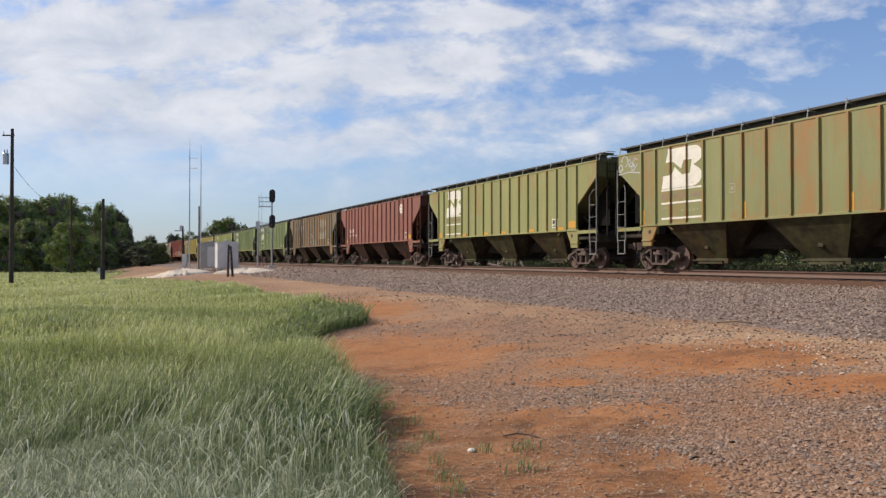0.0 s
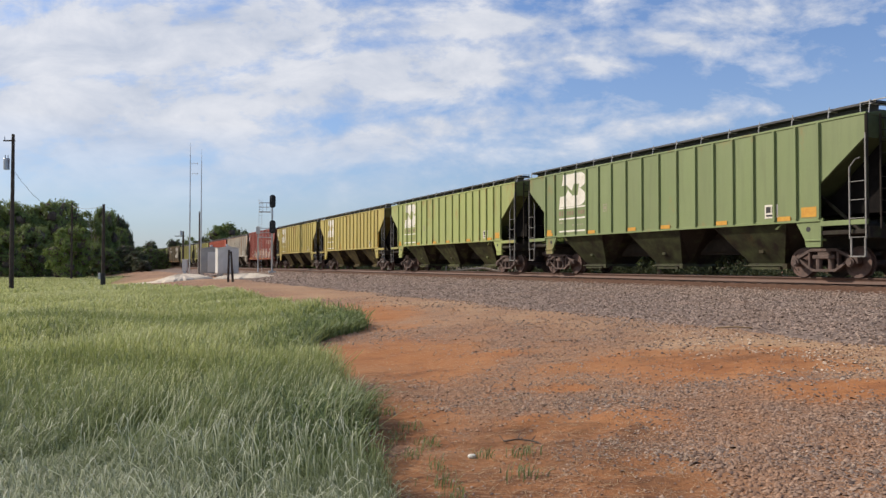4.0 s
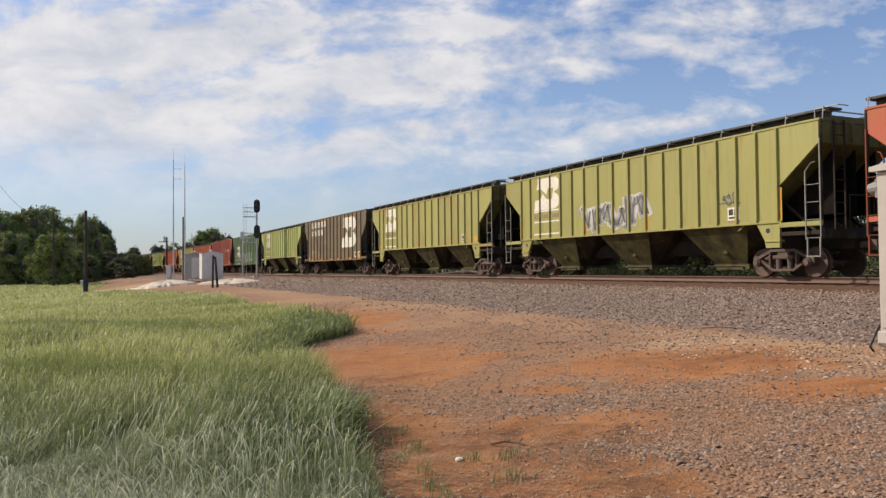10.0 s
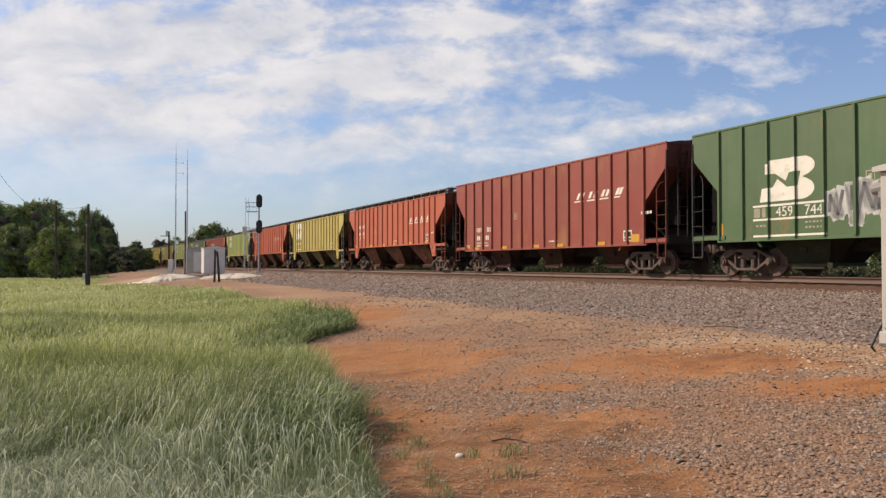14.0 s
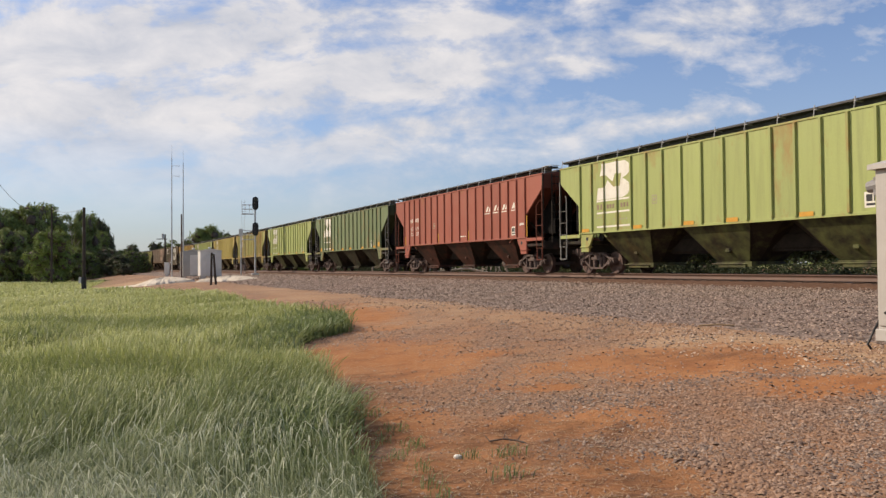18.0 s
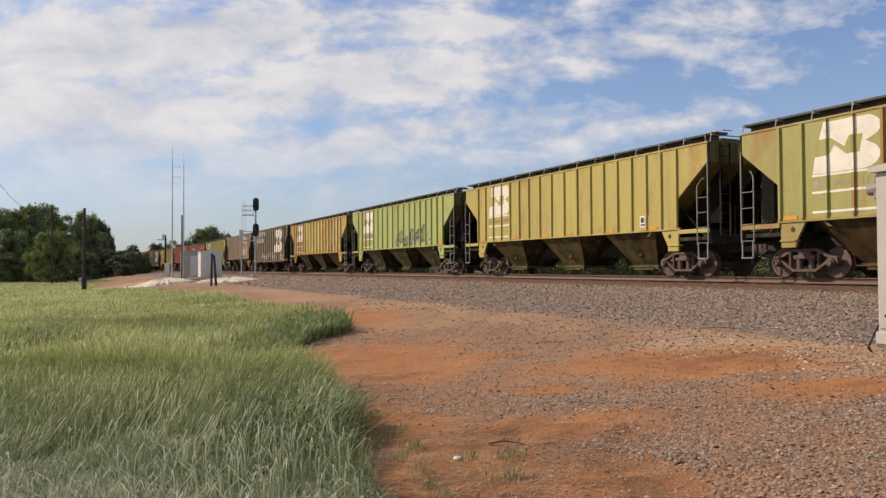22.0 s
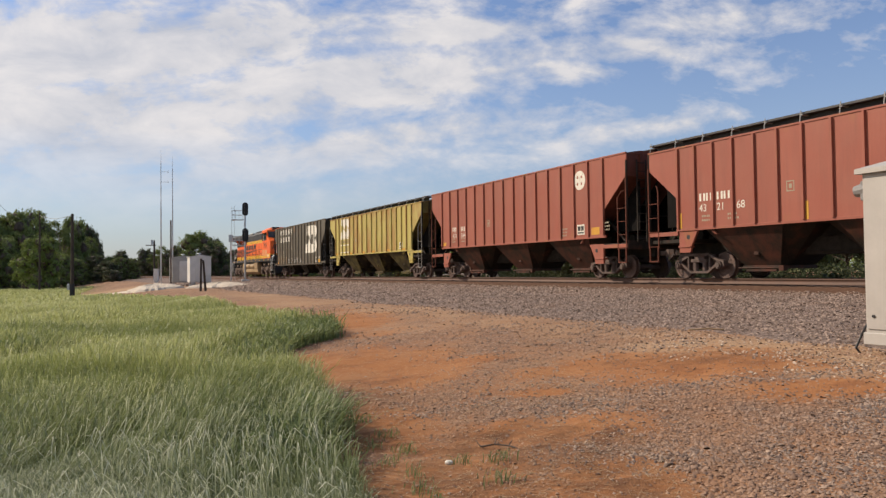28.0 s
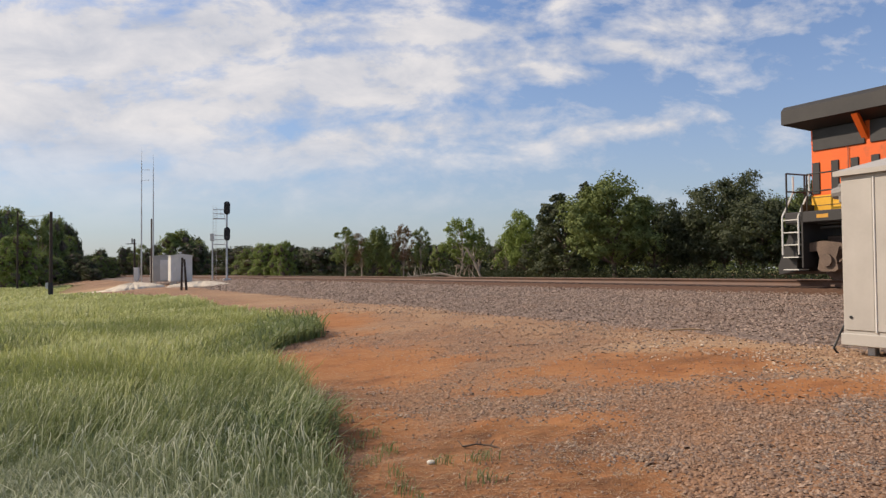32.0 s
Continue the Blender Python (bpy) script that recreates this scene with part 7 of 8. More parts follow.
for k in range(4):
    tree_shape(("broad", k), 10.0, 9.0, "broad", 100 + k, 0.155, 17000)
    tree_shape(("cone", k), 10.0, 5.5, "cone", 200 + k, 0.15, 8000)
    tree_shape(("thin", k), 10.0, 6.5, "thin", 300 + k, 0.15, 5000)
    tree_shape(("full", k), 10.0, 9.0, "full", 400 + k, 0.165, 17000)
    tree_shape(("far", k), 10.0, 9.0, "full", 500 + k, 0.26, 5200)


def tree(x, y, tall, wide, key, leaf, label, group="trees beyond the line"):
    ob = new("tree")
    z = float(height(x, y))
    trunk, crown = TREE_MESHES[key]
    base = 5.5 if key[0] == "cone" else (6.5 if key[0] == "thin" else 9.0)
    f, g = tall / 10.0, wide / base
    t = hang("trunk", trunk, PALE_BARK if key[0] == "thin" else BARK, ob)
    c = hang("crown", crown, None, ob)
    c.material_slots[0].link = "OBJECT"
    c.material_slots[0].material = leaf
    rz = (x * 7.3 + y * 3.1) % 6.28
    ob.matrix_basis = Matrix.Translation((x, y, z)) @ Matrix.Rotation(rz, 4, "Z") @ Matrix.Diagonal((g, g, f, 1))
    return tagged(ob, label, "tree", group)


def spot(u, Z, turn):
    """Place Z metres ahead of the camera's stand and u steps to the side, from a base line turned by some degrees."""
    lat, a = (u - 784) / 1350 * Z, radians(turn)
    return Z * math.sin(a) + lat * math.cos(a), Z * math.cos(a) - lat * math.sin(a)


def build_trees():
    kinds = {"o": ("broad", 0, "leafy green oak tree at the edge of the woods"), "c": ("cone", 1, "dark evergreen cedar among green trees"),
             "O": ("broad", 1, "leafy dark-green oak tree at the edge of the woods"), "s": ("broad", 2, "bright spring-green leafy tree"), "r": ("thin", 3, "sparse tree in reddish spring leaf"), "t": ("thin", 0, "slender thinly leaved green tree"), "f": ("full", 4, "dense green oak tree leafy to the ground"), "b": ("full", 2, "bright green bushy young tree"), "d": ("far", 1, "distant dark-green oak tree in the woods"), "w": ("thin", 2, "airy spring-green tree with a visible pale trunk")}
    # side, apparent middle, depth, height, width, kind
    right = [(1000, 62, 7.6, 5.4, "c"), (1030, 66, 8.9, 5.0, "c"), (972, 66, 7.2, 5.0, "c"), (1088, 56, 7.7, 7.4, "o"), (1160, 60, 6.4, 5.6, "O"), (1205, 66, 6.3, 4.2, "t"), (1282, 58, 8.0, 6.8, "O"),
             (1350, 54, 6.2, 6.0, "O"), (1385, 54, 6.2, 4.8, "o"), (1462, 60, 8.0, 6.0, "O"), (1545, 58, 7.4, 6.0, "O"), (1640, 60, 8.6, 7.0, "O"), (1240, 66, 6.0, 4.6, "O"), (1060, 68, 6.5, 5.0, "o"), (1180, 74, 5.8, 5.0, "o"), (1310, 72, 5.8, 5.0, "O"), (1420, 72, 6.0, 5.0, "O"), (1110, 76, 5.8, 5.0, "o"),
             (930, 72, 6.5, 4.0, "s"), (897, 76, 5.6, 3.0, "w"), (818, 80, 6.8, 4.6, "w"), (848, 84, 6.0, 2.8, "t"), (745, 90, 6.5, 2.6, "t"), (714, 90, 6.8, 2.7, "r"), (668, 90, 6.2, 3.4, "o"), (640, 92, 5.8, 3.0, "r"),
             (611, 90, 6.4, 3.6, "t"), (502, 96, 4.9, 3.4, "b"), (474, 100, 4.7, 4.6, "b"), (445, 120, 4.9, 6.0, "f"), (778, 96, 4.6, 3.0, "f"), (690, 100, 4.6, 3.4, "f"),
             (415, 150, 6.2, 9.0, "d"), (450, 160, 6.6, 9.0, "d"), (490, 150, 6.0, 9.0, "d"), (530, 155, 6.2, 9.0, "d"), (570, 150, 6.0, 9.0, "d"), (610, 150, 6.4, 9.0, "d"), (655, 145, 6.2, 9.0, "d"), (700, 150, 6.4, 9.0, "d"),
             (750, 140, 6.2, 9.0, "d"), (800, 145, 6.4, 9.0, "d"), (850, 130, 6.2, 9.0, "d"), (900, 120, 6.2, 8.0, "d"), (950, 110, 6.2, 8.0, "d"), (1195, 100, 6.0, 7.0, "d"),
             (345, 175, 8.4, 7.5, "f"), (312, 172, 10.6, 8.6, "f"), (385, 180, 6.8, 9.0, "d"), (246, 205, 8.8, 6.0, "t"), (225, 280, 7.2, 12.0, "d"), (200, 300, 7.4, 12.0, "d"), (270, 260, 8.0, 12.0, "d"), (176, 300, 6.8, 10.0, "d"),
             (1760, 62, 9.0, 8.0, "o"), (1880, 60, 8.5, 7.5, "s")]
    for i, (u, Z, h, w, k) in enumerate(right):
        x, y = spot(u, Z, 3.17)
        key, li, words = kinds[k]
        tree(x, y, h, w, (key, i % 4), LEAF[li], words)
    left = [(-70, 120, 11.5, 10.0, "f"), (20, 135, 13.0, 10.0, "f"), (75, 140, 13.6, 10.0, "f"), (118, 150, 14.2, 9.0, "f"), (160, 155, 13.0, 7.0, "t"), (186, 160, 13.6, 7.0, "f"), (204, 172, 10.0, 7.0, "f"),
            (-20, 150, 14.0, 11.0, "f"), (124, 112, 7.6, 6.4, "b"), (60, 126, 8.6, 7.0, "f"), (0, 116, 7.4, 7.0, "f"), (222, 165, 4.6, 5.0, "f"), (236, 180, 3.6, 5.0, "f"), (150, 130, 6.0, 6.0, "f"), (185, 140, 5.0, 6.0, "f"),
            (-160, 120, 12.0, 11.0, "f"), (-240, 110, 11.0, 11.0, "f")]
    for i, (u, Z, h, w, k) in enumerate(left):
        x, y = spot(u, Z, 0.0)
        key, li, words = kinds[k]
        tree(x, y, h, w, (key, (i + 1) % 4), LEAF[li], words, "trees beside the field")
    for i in range(16):                # woods go on along the line: hidden trees added to shade far wagons
        x, y, _ = on_line(242 + 9 * i, 10.5 - (i % 2) * 1.5)
        tree(x, y, 11.0 + (i % 3) * 0.6, 8.0, ("far", i % 4), LEAF[1], kinds["d"][2], "trees beside the field")
    # the lighter leaf colour on these stands for distance haze
    for s, p, tall in ((168, 12.6, 4.8), (175, 11.6, 5.4), (182, 12.4, 5.3), (190, 12.0, 5.8), (199, 12.6, 6.2)):
        x, y, _ = on_line(s, p)
        tree(x, y, tall * 0.88, 4.6, ("full", s % 4), LEAF[0], "dense green young tree beside the curving line", "trees beside the field")
    for i in range(13):                # and behind it
        x, y, _ = on_line(176 + 13 * i, 31 + 3 * (i % 3))
        tree(x, y, 7.6 + 1.3 * (i * 7 % 4) / 2, 7.5, ("far", i % 4), LEAF[1], kinds["d"][2], "trees beyond the line")
    # unseen trees added sunward of the curve to cast shade on the wagons
    for s, d, tall in ((182, 18.0, 12.4), (189, 16.8, 12.2), (196, 15.2, 11.8), (203, 14.0, 11.6), (210, 13.0, 11.4), (217, 12.0, 11.2), (224, 11.2, 11.0), (231, 10.6, 11.0)):
        x, y, _ = on_line(s)
        tree(x - 0.951 * d, y + 0.309 * d, tall, 5.2, ("far", s % 4), LEAF[1], kinds["d"][2], "trees beside the field")
    for u, Z, h, w, k in ((240, 140, 3.6, 4.8, 0), (222, 146, 5.0, 5.6, 1), (252, 132, 2.0, 3.6, 2)):
        x, y = spot(u, Z, 0.0)
        tree(x, y, h, w, ("full", k), LEAF[1], "low dark-green bush at the foot of the woods", "bushes beside the field")
    # undergrowth beyond the line and a far belt of woods
    r = np.random.RandomState(77)
    pts = []
    for i in range(220):
        s, p = 70 + r.rand() * 102, 31 + r.rand() * 15
        x, y, _ = on_line(s, p)
        h = 0.4 + 1.1 * r.rand() ** 1.5
        n = 110
        d = r.randn(n, 3)
        d /= np.linalg.norm(d, axis=1, keepdims=True)
        pts.append(np.array([x, y, float(height(x, y)) + h * 0.45]) + d * np.array([h * 0.9, h * 0.9, h * 0.55]) * (0.5 + 0.5 * r.rand(n, 1)))
    for i in range(300):               # brush under the trees, its shade put into the leaf colour
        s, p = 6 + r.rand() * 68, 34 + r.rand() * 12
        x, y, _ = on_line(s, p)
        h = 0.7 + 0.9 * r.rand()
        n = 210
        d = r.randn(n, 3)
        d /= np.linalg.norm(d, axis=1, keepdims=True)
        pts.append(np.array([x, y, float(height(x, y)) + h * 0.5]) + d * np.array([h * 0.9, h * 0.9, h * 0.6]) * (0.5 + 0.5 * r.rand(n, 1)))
    for i in range(30):                # low brush along the far foot of the bank
        s, p = -18 + r.rand() * 82, 23.0 + 1.6 * r.rand()
        x, y, _ = on_line(s, p)
        h = 0.3 + 0.3 * r.rand()
        n = 95
        d = r.randn(n, 3)
        d /= np.linalg.norm(d, axis=1, keepdims=True)
        pts.append(np.array([x, y, float(bed_z(p)) + 0.1 + h * 0.45]) + d * np.array([h * 0.8, h * 0.8, h * 0.6]) * (0.4 + 0.6 * r.rand(n, 1)))
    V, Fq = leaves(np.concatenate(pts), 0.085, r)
    tagged(sheet("undergrowth", V, Fq, BRUSH_SHADE), "green brush and low bushes beyond the line", "undergrowth", kind="stuff")
    pts = []
    for i in range(420):
        a = radians(-75 + 170 * r.rand())
        d0 = 290 + 90 * r.rand()
        x, y = math.sin(a) * d0, math.cos(a) * d0
        h = 5 + 3.5 * r.rand()
        n = 64
        d = r.randn(n, 3)
        d /= np.linalg.norm(d, axis=1, keepdims=True)
        pts.append(np.array([x, y, h * 0.48]) + d * np.array([7.0, 7.0, h * 0.5]) * (0.6 + 0.4 * r.rand(n, 1)))
    V, Fq = leaves(np.concatenate(pts), 1.05, r)
    tagged(sheet("far_woods", V, Fq, LEAF[0]), "distant belt of green woods", "woods", kind="stuff")


build_trees()


def dead_tree():
    """A broken pale trunk leaning among its fallen limbs, beyond the line."""
    x, y = spot(838, 70, 3.17)
    ob = new("dead_tree")
    ob.location, ob.rotation_euler = (x, y, float(height(x, y))), (0, 0, radians(-3))
    ob.scale = (1.35, 1.35, 1.45)
    rng = random.Random(12)
    bm = bmesh.new()
    rod(bm, (0.7, 0, -0.1), (0.1, 0.2, 1.3), 0.09, 0.07, 8)
    rod(bm, (0.1, 0.2, 1.3), (-0.5, 0.3, 2.3), 0.07, 0.03, 8)
    part("leaning_trunk", bm, PALE_BARK, ob)
    bm = bmesh.new()
    rod(bm, (-0.2, 0, 0.2), (-2.2, 0.4, 0.65), 0.09, 0.07, 8)
    rod(bm, (-2.2, 0.4, 0.65), (-4.6, 0.2, 0.45), 0.07, 0.03, 8)
    part("fallen_trunk", bm, PALE_BARK, ob)
    bm = bmesh.new()
    for i in range(46):
        t = rng.random()
        a = Vector((0.6 - 5.0 * t, 0.3 * rng.random(), 0.1 + 0.5 * rng.random()))
        if i < 14:
            a = Vector((0.3 - 0.7 * t, 0.2, 0.8 + 1.5 * t))
        d = Vector((rng.random() - 0.6, rng.random() - 0.5, 0.15 + 0.8 * rng.random()))
        b = a + d * (0.5 + 0.7 * rng.random())
        rod(bm, a, b, 0.035, 0.012, 5)
        rod(bm, b, b + Vector((rng.random() - 0.5, rng.random() - 0.5, rng.random() - 0.4)) * 0.6, 0.014, 0.005, 4)
    tagged(part("branches", bm, PALE_BARK, ob), kind="stuff")
    tagged(ob, "fallen dead pale tree with broken bare limbs", "dead tree")


dead_tree()


# ---- line-side things ----
def post_at(u, Z, turn=0.0):
    x, y = spot(u, Z, turn)
    return x, y, float(height(x, y))


def signal():
    x, y = spot(481, 76, 0)
    ob = new("railway_signal")
    ob.location = (x, y, 0.80)
    ob.rotation_euler = (0, 0, radians(20))
    bm = bmesh.new()
    rod(bm, (0, 0, 0), (0, 0, 6.9), 0.10, 0.085, 12)
    part("mast", bm, GALV, ob, "grey steel mast")
    bm = bmesh.new()
    block(bm, -0.35, 0.35, -0.35, 0.35, -0.25, 0.12, 0.03)
    part("base", bm, GALV, ob)
    for z in (7.05, 4.5):
        bm = bmesh.new()
        pts = [(0.30 * math.cos(a), z + (0.36 if math.sin(a) > 0 else -0.36) + 0.30 * math.sin(a)) for a in [i * math.pi / 10 + 0.01 for i in range(20)]]
        prism(bm, pts, -0.22, -0.16)
        block(bm, -0.16, 0.16, -0.16, 0.1, z - 0.45, z + 0.45, 0.02)
        head = part("signal_head", bm, BLACK, ob, "black oval backing plate with lamps")
        for k in (-0.38, 0, 0.38):
            bm = bmesh.new()
            rod(bm, (0, -0.22, z + k), (0, -0.50, z + k - 0.03), 0.14, 0.15, 12)
            part("lamp_hood", bm, BLACK, head)
        bm = bmesh.new()
        block(bm, -1.25, -0.1, 0.08, 0.82, z - 1.06, z - 1.0)
        deck = part("platform", bm, GALV, ob, "grey railed service platform")
        for zz in (z - 0.55, z - 0.12):
            for a, b in (((-0.15, 0.1, zz), (-1.2, 0.1, zz)), ((-0.15, 0.8, zz), (-1.2, 0.8, zz)), ((-1.2, 0.1, zz), (-1.2, 0.8, zz))):
                bm = bmesh.new()
                rod(bm, a, b, 0.02, n=6)
                part("railing", bm, GALV, deck)
        for xx in (-0.2, -0.55, -0.9, -1.2):
            bm = bmesh.new()
            rod(bm, (xx, 0.1, z - 1.0), (xx, 0.1, z - 0.12), 0.018, n=6)
            part("railing_post", bm, GALV, deck)
    bm = bmesh.new()
    for xx in (-1.25, -0.95):
        rod(bm, (xx, 0.5, 0), (xx, 0.5, 7.4), 0.013, n=6)
    for i in range(24):
        rod(bm, (-1.25, 0.5, 0.25 + i * 0.3), (-0.95, 0.5, 0.25 + i * 0.3), 0.008, n=5)
    part("ladder", bm, GALV, ob)
    tagged(ob, "tall two-headed railway signal with black oval heads", "signal")


signal()


def small_mast():
    x, y = spot(456, 82, 0)
    ob = new("signal_mast")
    ob.location = (x, y, 0.75)
    bm = bmesh.new()
    rod(bm, (0, 0, 0), (0, 0, 4.9), 0.07, 0.06, 10)
    part("mast", bm, GALV, ob)
    bm = bmesh.new()
    block(bm, -0.2, 0.2, -0.15, 0.15, 4.1, 4.9, 0.03)
    part("equipment_box", bm, GALV, ob)
    tagged(ob, "slim grey mast with a small box", "mast")


small_mast()


def antennas():
    for u, Z, top, label in ((335, 75, 13.6, "tall slim grey radio mast with side aerials"), (355, 75, 13.0, "tall slim grey radio mast by the equipment huts")):
        x, y, z = post_at(u, Z)
        ob = new("radio_mast")
        ob.location = (x, y, z)
        bm = bmesh.new()
        rod(bm, (0, 0, -0.2), (0, 0, top * 0.55), 0.075, 0.06, 8)
        rod(bm, (0, 0, top * 0.55), (0, 0, top - z - 1.2), 0.05, 0.035, 8)
        part("mast", bm, GALV, ob)
        bm = bmesh.new()
        rod(bm, (0, 0, top - z - 1.2), (0, 0, top - z), 0.02, 0.008, 6)
        part("whip_aerial", bm, GALV, ob)
        if u < 340:
            bm = bmesh.new()
            for zz in (10.1, 11.1):
                rod(bm, (0, 0, zz), (0.75, 0, zz), 0.018, n=5)
                rod(bm, (0.7, 0, zz - 0.12), (0.7, 0, zz + 0.12), 0.02, n=5)
            part("side_aerial", bm, GALV, ob)
        tagged(ob, label, "mast", "radio masts by the huts")
    x, y, z = post_at(352, 70)
    ob = new("steel_post")
    ob.location = (x, y, z)
    bm = bmesh.new()
    rod(bm, (0, 0, -0.2), (0, 0, 6.0), 0.075, 0.07, 8)
    part("post", bm, STEEL_BROWN, ob)
    tagged(ob, "plain dark steel post beside the huts", "post")


antennas()


def hut(u, Z, w, d, h, base, material, label, ribs):
    """Small equipment building on feet: ribbed walls, overhanging low roof, door and vent."""
    x, y = spot(u, Z, 0)
    ob = new("equipment_hut")
    ob.location, ob.rotation_euler = (x, y, base), (0, 0, math.atan2(UY, UX) + math.pi)
    bm = bmesh.new()
    block(bm, -w / 2, w / 2, -d / 2, d / 2, 0.15, h, 0.02)
    part("wall_shell", bm, material, ob)
    for j in range(int(w / 0.3) if ribs else 0):
        i = -w / 2 + 0.15 + 0.3 * j
        for k in (-1, 1):
            bm = bmesh.new()
            block(bm, i - 0.03, i + 0.03, k * (d / 2 + 0.016) - 0.018, k * (d / 2 + 0.016) + 0.018, 0.2, h - 0.05)
            part("wall_rib", bm, material, ob)
    bm = bmesh.new()
    prism(bm, [(-d / 2 - 0.06, h), (-d / 2 - 0.06, h + 0.05), (0, h + 0.2), (d / 2 + 0.06, h + 0.05), (d / 2 + 0.06, h)], -w / 2 - 0.06, w / 2 + 0.06, "x")
    part("roof", bm, material, ob)
    bm = bmesh.new()
    for a in (-1, 1):
        for b in (-1, 1):
            block(bm, a * (w / 2 - 0.2) - 0.08, a * (w / 2 - 0.2) + 0.08, b * (d / 2 - 0.2) - 0.08, b * (d / 2 - 0.2) + 0.08, -0.4, 0.16)
    part("footings", bm, GALV, ob)
    bm = bmesh.new()
    block(bm, w / 2, w / 2 + 0.05, -0.45, 0.45, 0.25, h - 0.3, 0.015)
    door = part("door", bm, SHED, ob)
    bm = bmesh.new()
    block(bm, w / 2 + 0.05, w / 2 + 0.11, 0.28, 0.33, 1.0, 1.25, 0.01)
    part("handle", bm, BLACK, door)
    bm = bmesh.new()
    rod(bm, (0, 0, h + 0.15), (0, 0, h + 0.32), 0.09, n=12)
    rod(bm, (0, 0, h + 0.30), (0, 0, h + 0.37), 0.2, 0.1, 12)
    part("roof_vent", bm, GALV, ob)
    return tagged(ob, label, "hut", "equipment huts by the signal")


hut(401, 68, 1.6, 1.8, 2.35, 0.62, SHED, "small white metal equipment hut with a vented roof", False)
hut(373, 73, 2.0, 2.2, 2.45, 0.58, SHED_GREY, "ribbed light-grey metal equipment hut", True)


def pads():
    for u, Z, rx, ry, h in ((322, 62, 2.2, 2.6, 0.55), (440, 61, 2.6, 3.0, 0.5), (236, 64, 4.4, 2.4, 0.14)):
        x, y = spot(u, Z, 0)
        bm = bmesh.new()
        rings, n = 9, 60
        rows = []
        rng = random.Random(u)
        wob = [0.92 + 0.10 * math.sin(i * 0.42 + u) + 0.08 * math.sin(i * 0.9) + 0.10 * rng.random() for i in range(n)]
        for j in range(rings):
            f = j / (rings - 1)
            rows.append([bm.verts.new((x + rx * (1 - 0.85 * f) * wob[i] * math.cos(6.283 * i / n), y + ry * (1 - 0.85 * f) * wob[i] * math.sin(6.283 * i / n), h * math.sqrt(f) * (0.9 + 0.15 * rng.random()) - 0.06)) for i in range(n)])
            for v in rows[-1]:
                v.co.z += float(height(v.co.x, v.co.y))
        for a, b in zip(rows, rows[1:]):
            for i in range(n):
                bm.faces.new((a[i], a[(i + 1) % n], b[(i + 1) % n], b[i]))
        bm.faces.new(rows[-1])
        ob = finish("gravel_pad", bm, LIME)
        tagged(ob, "low heap of pale crushed limestone round the signal", "gravel pad", kind="structure")


LIME = surface("pale_crushed_limestone", (0.50, 0.42, 0.32), (0.66, 0.59, 0.48), 1.6, 0.95, 0, 16, 0.9, 0.05, third=(0.42, 0.31, 0.21))
pads()


def marker():
    x, y, z = post_at(406, 50)
    ob = new("marker_post")
    ob.location = (x, y, z)
    bm = bmesh.new()
    prism(bm, [(-0.16, -0.2), (-0.04, -0.2), (0.0, 2.1), (-0.10, 2.1)], -0.06, 0.06)
    part("post", bm, WOOD, ob)
    bm = bmesh.new()
    prism(bm, [(0.16, -0.2), (0.30, -0.2), (0.13, 2.0), (0.03, 2.0)], -0.06, 0.06)
    part("prop", bm, WOOD, ob)
    tagged(ob, "dark weathered wooden marker post in the grass", "post")


marker()


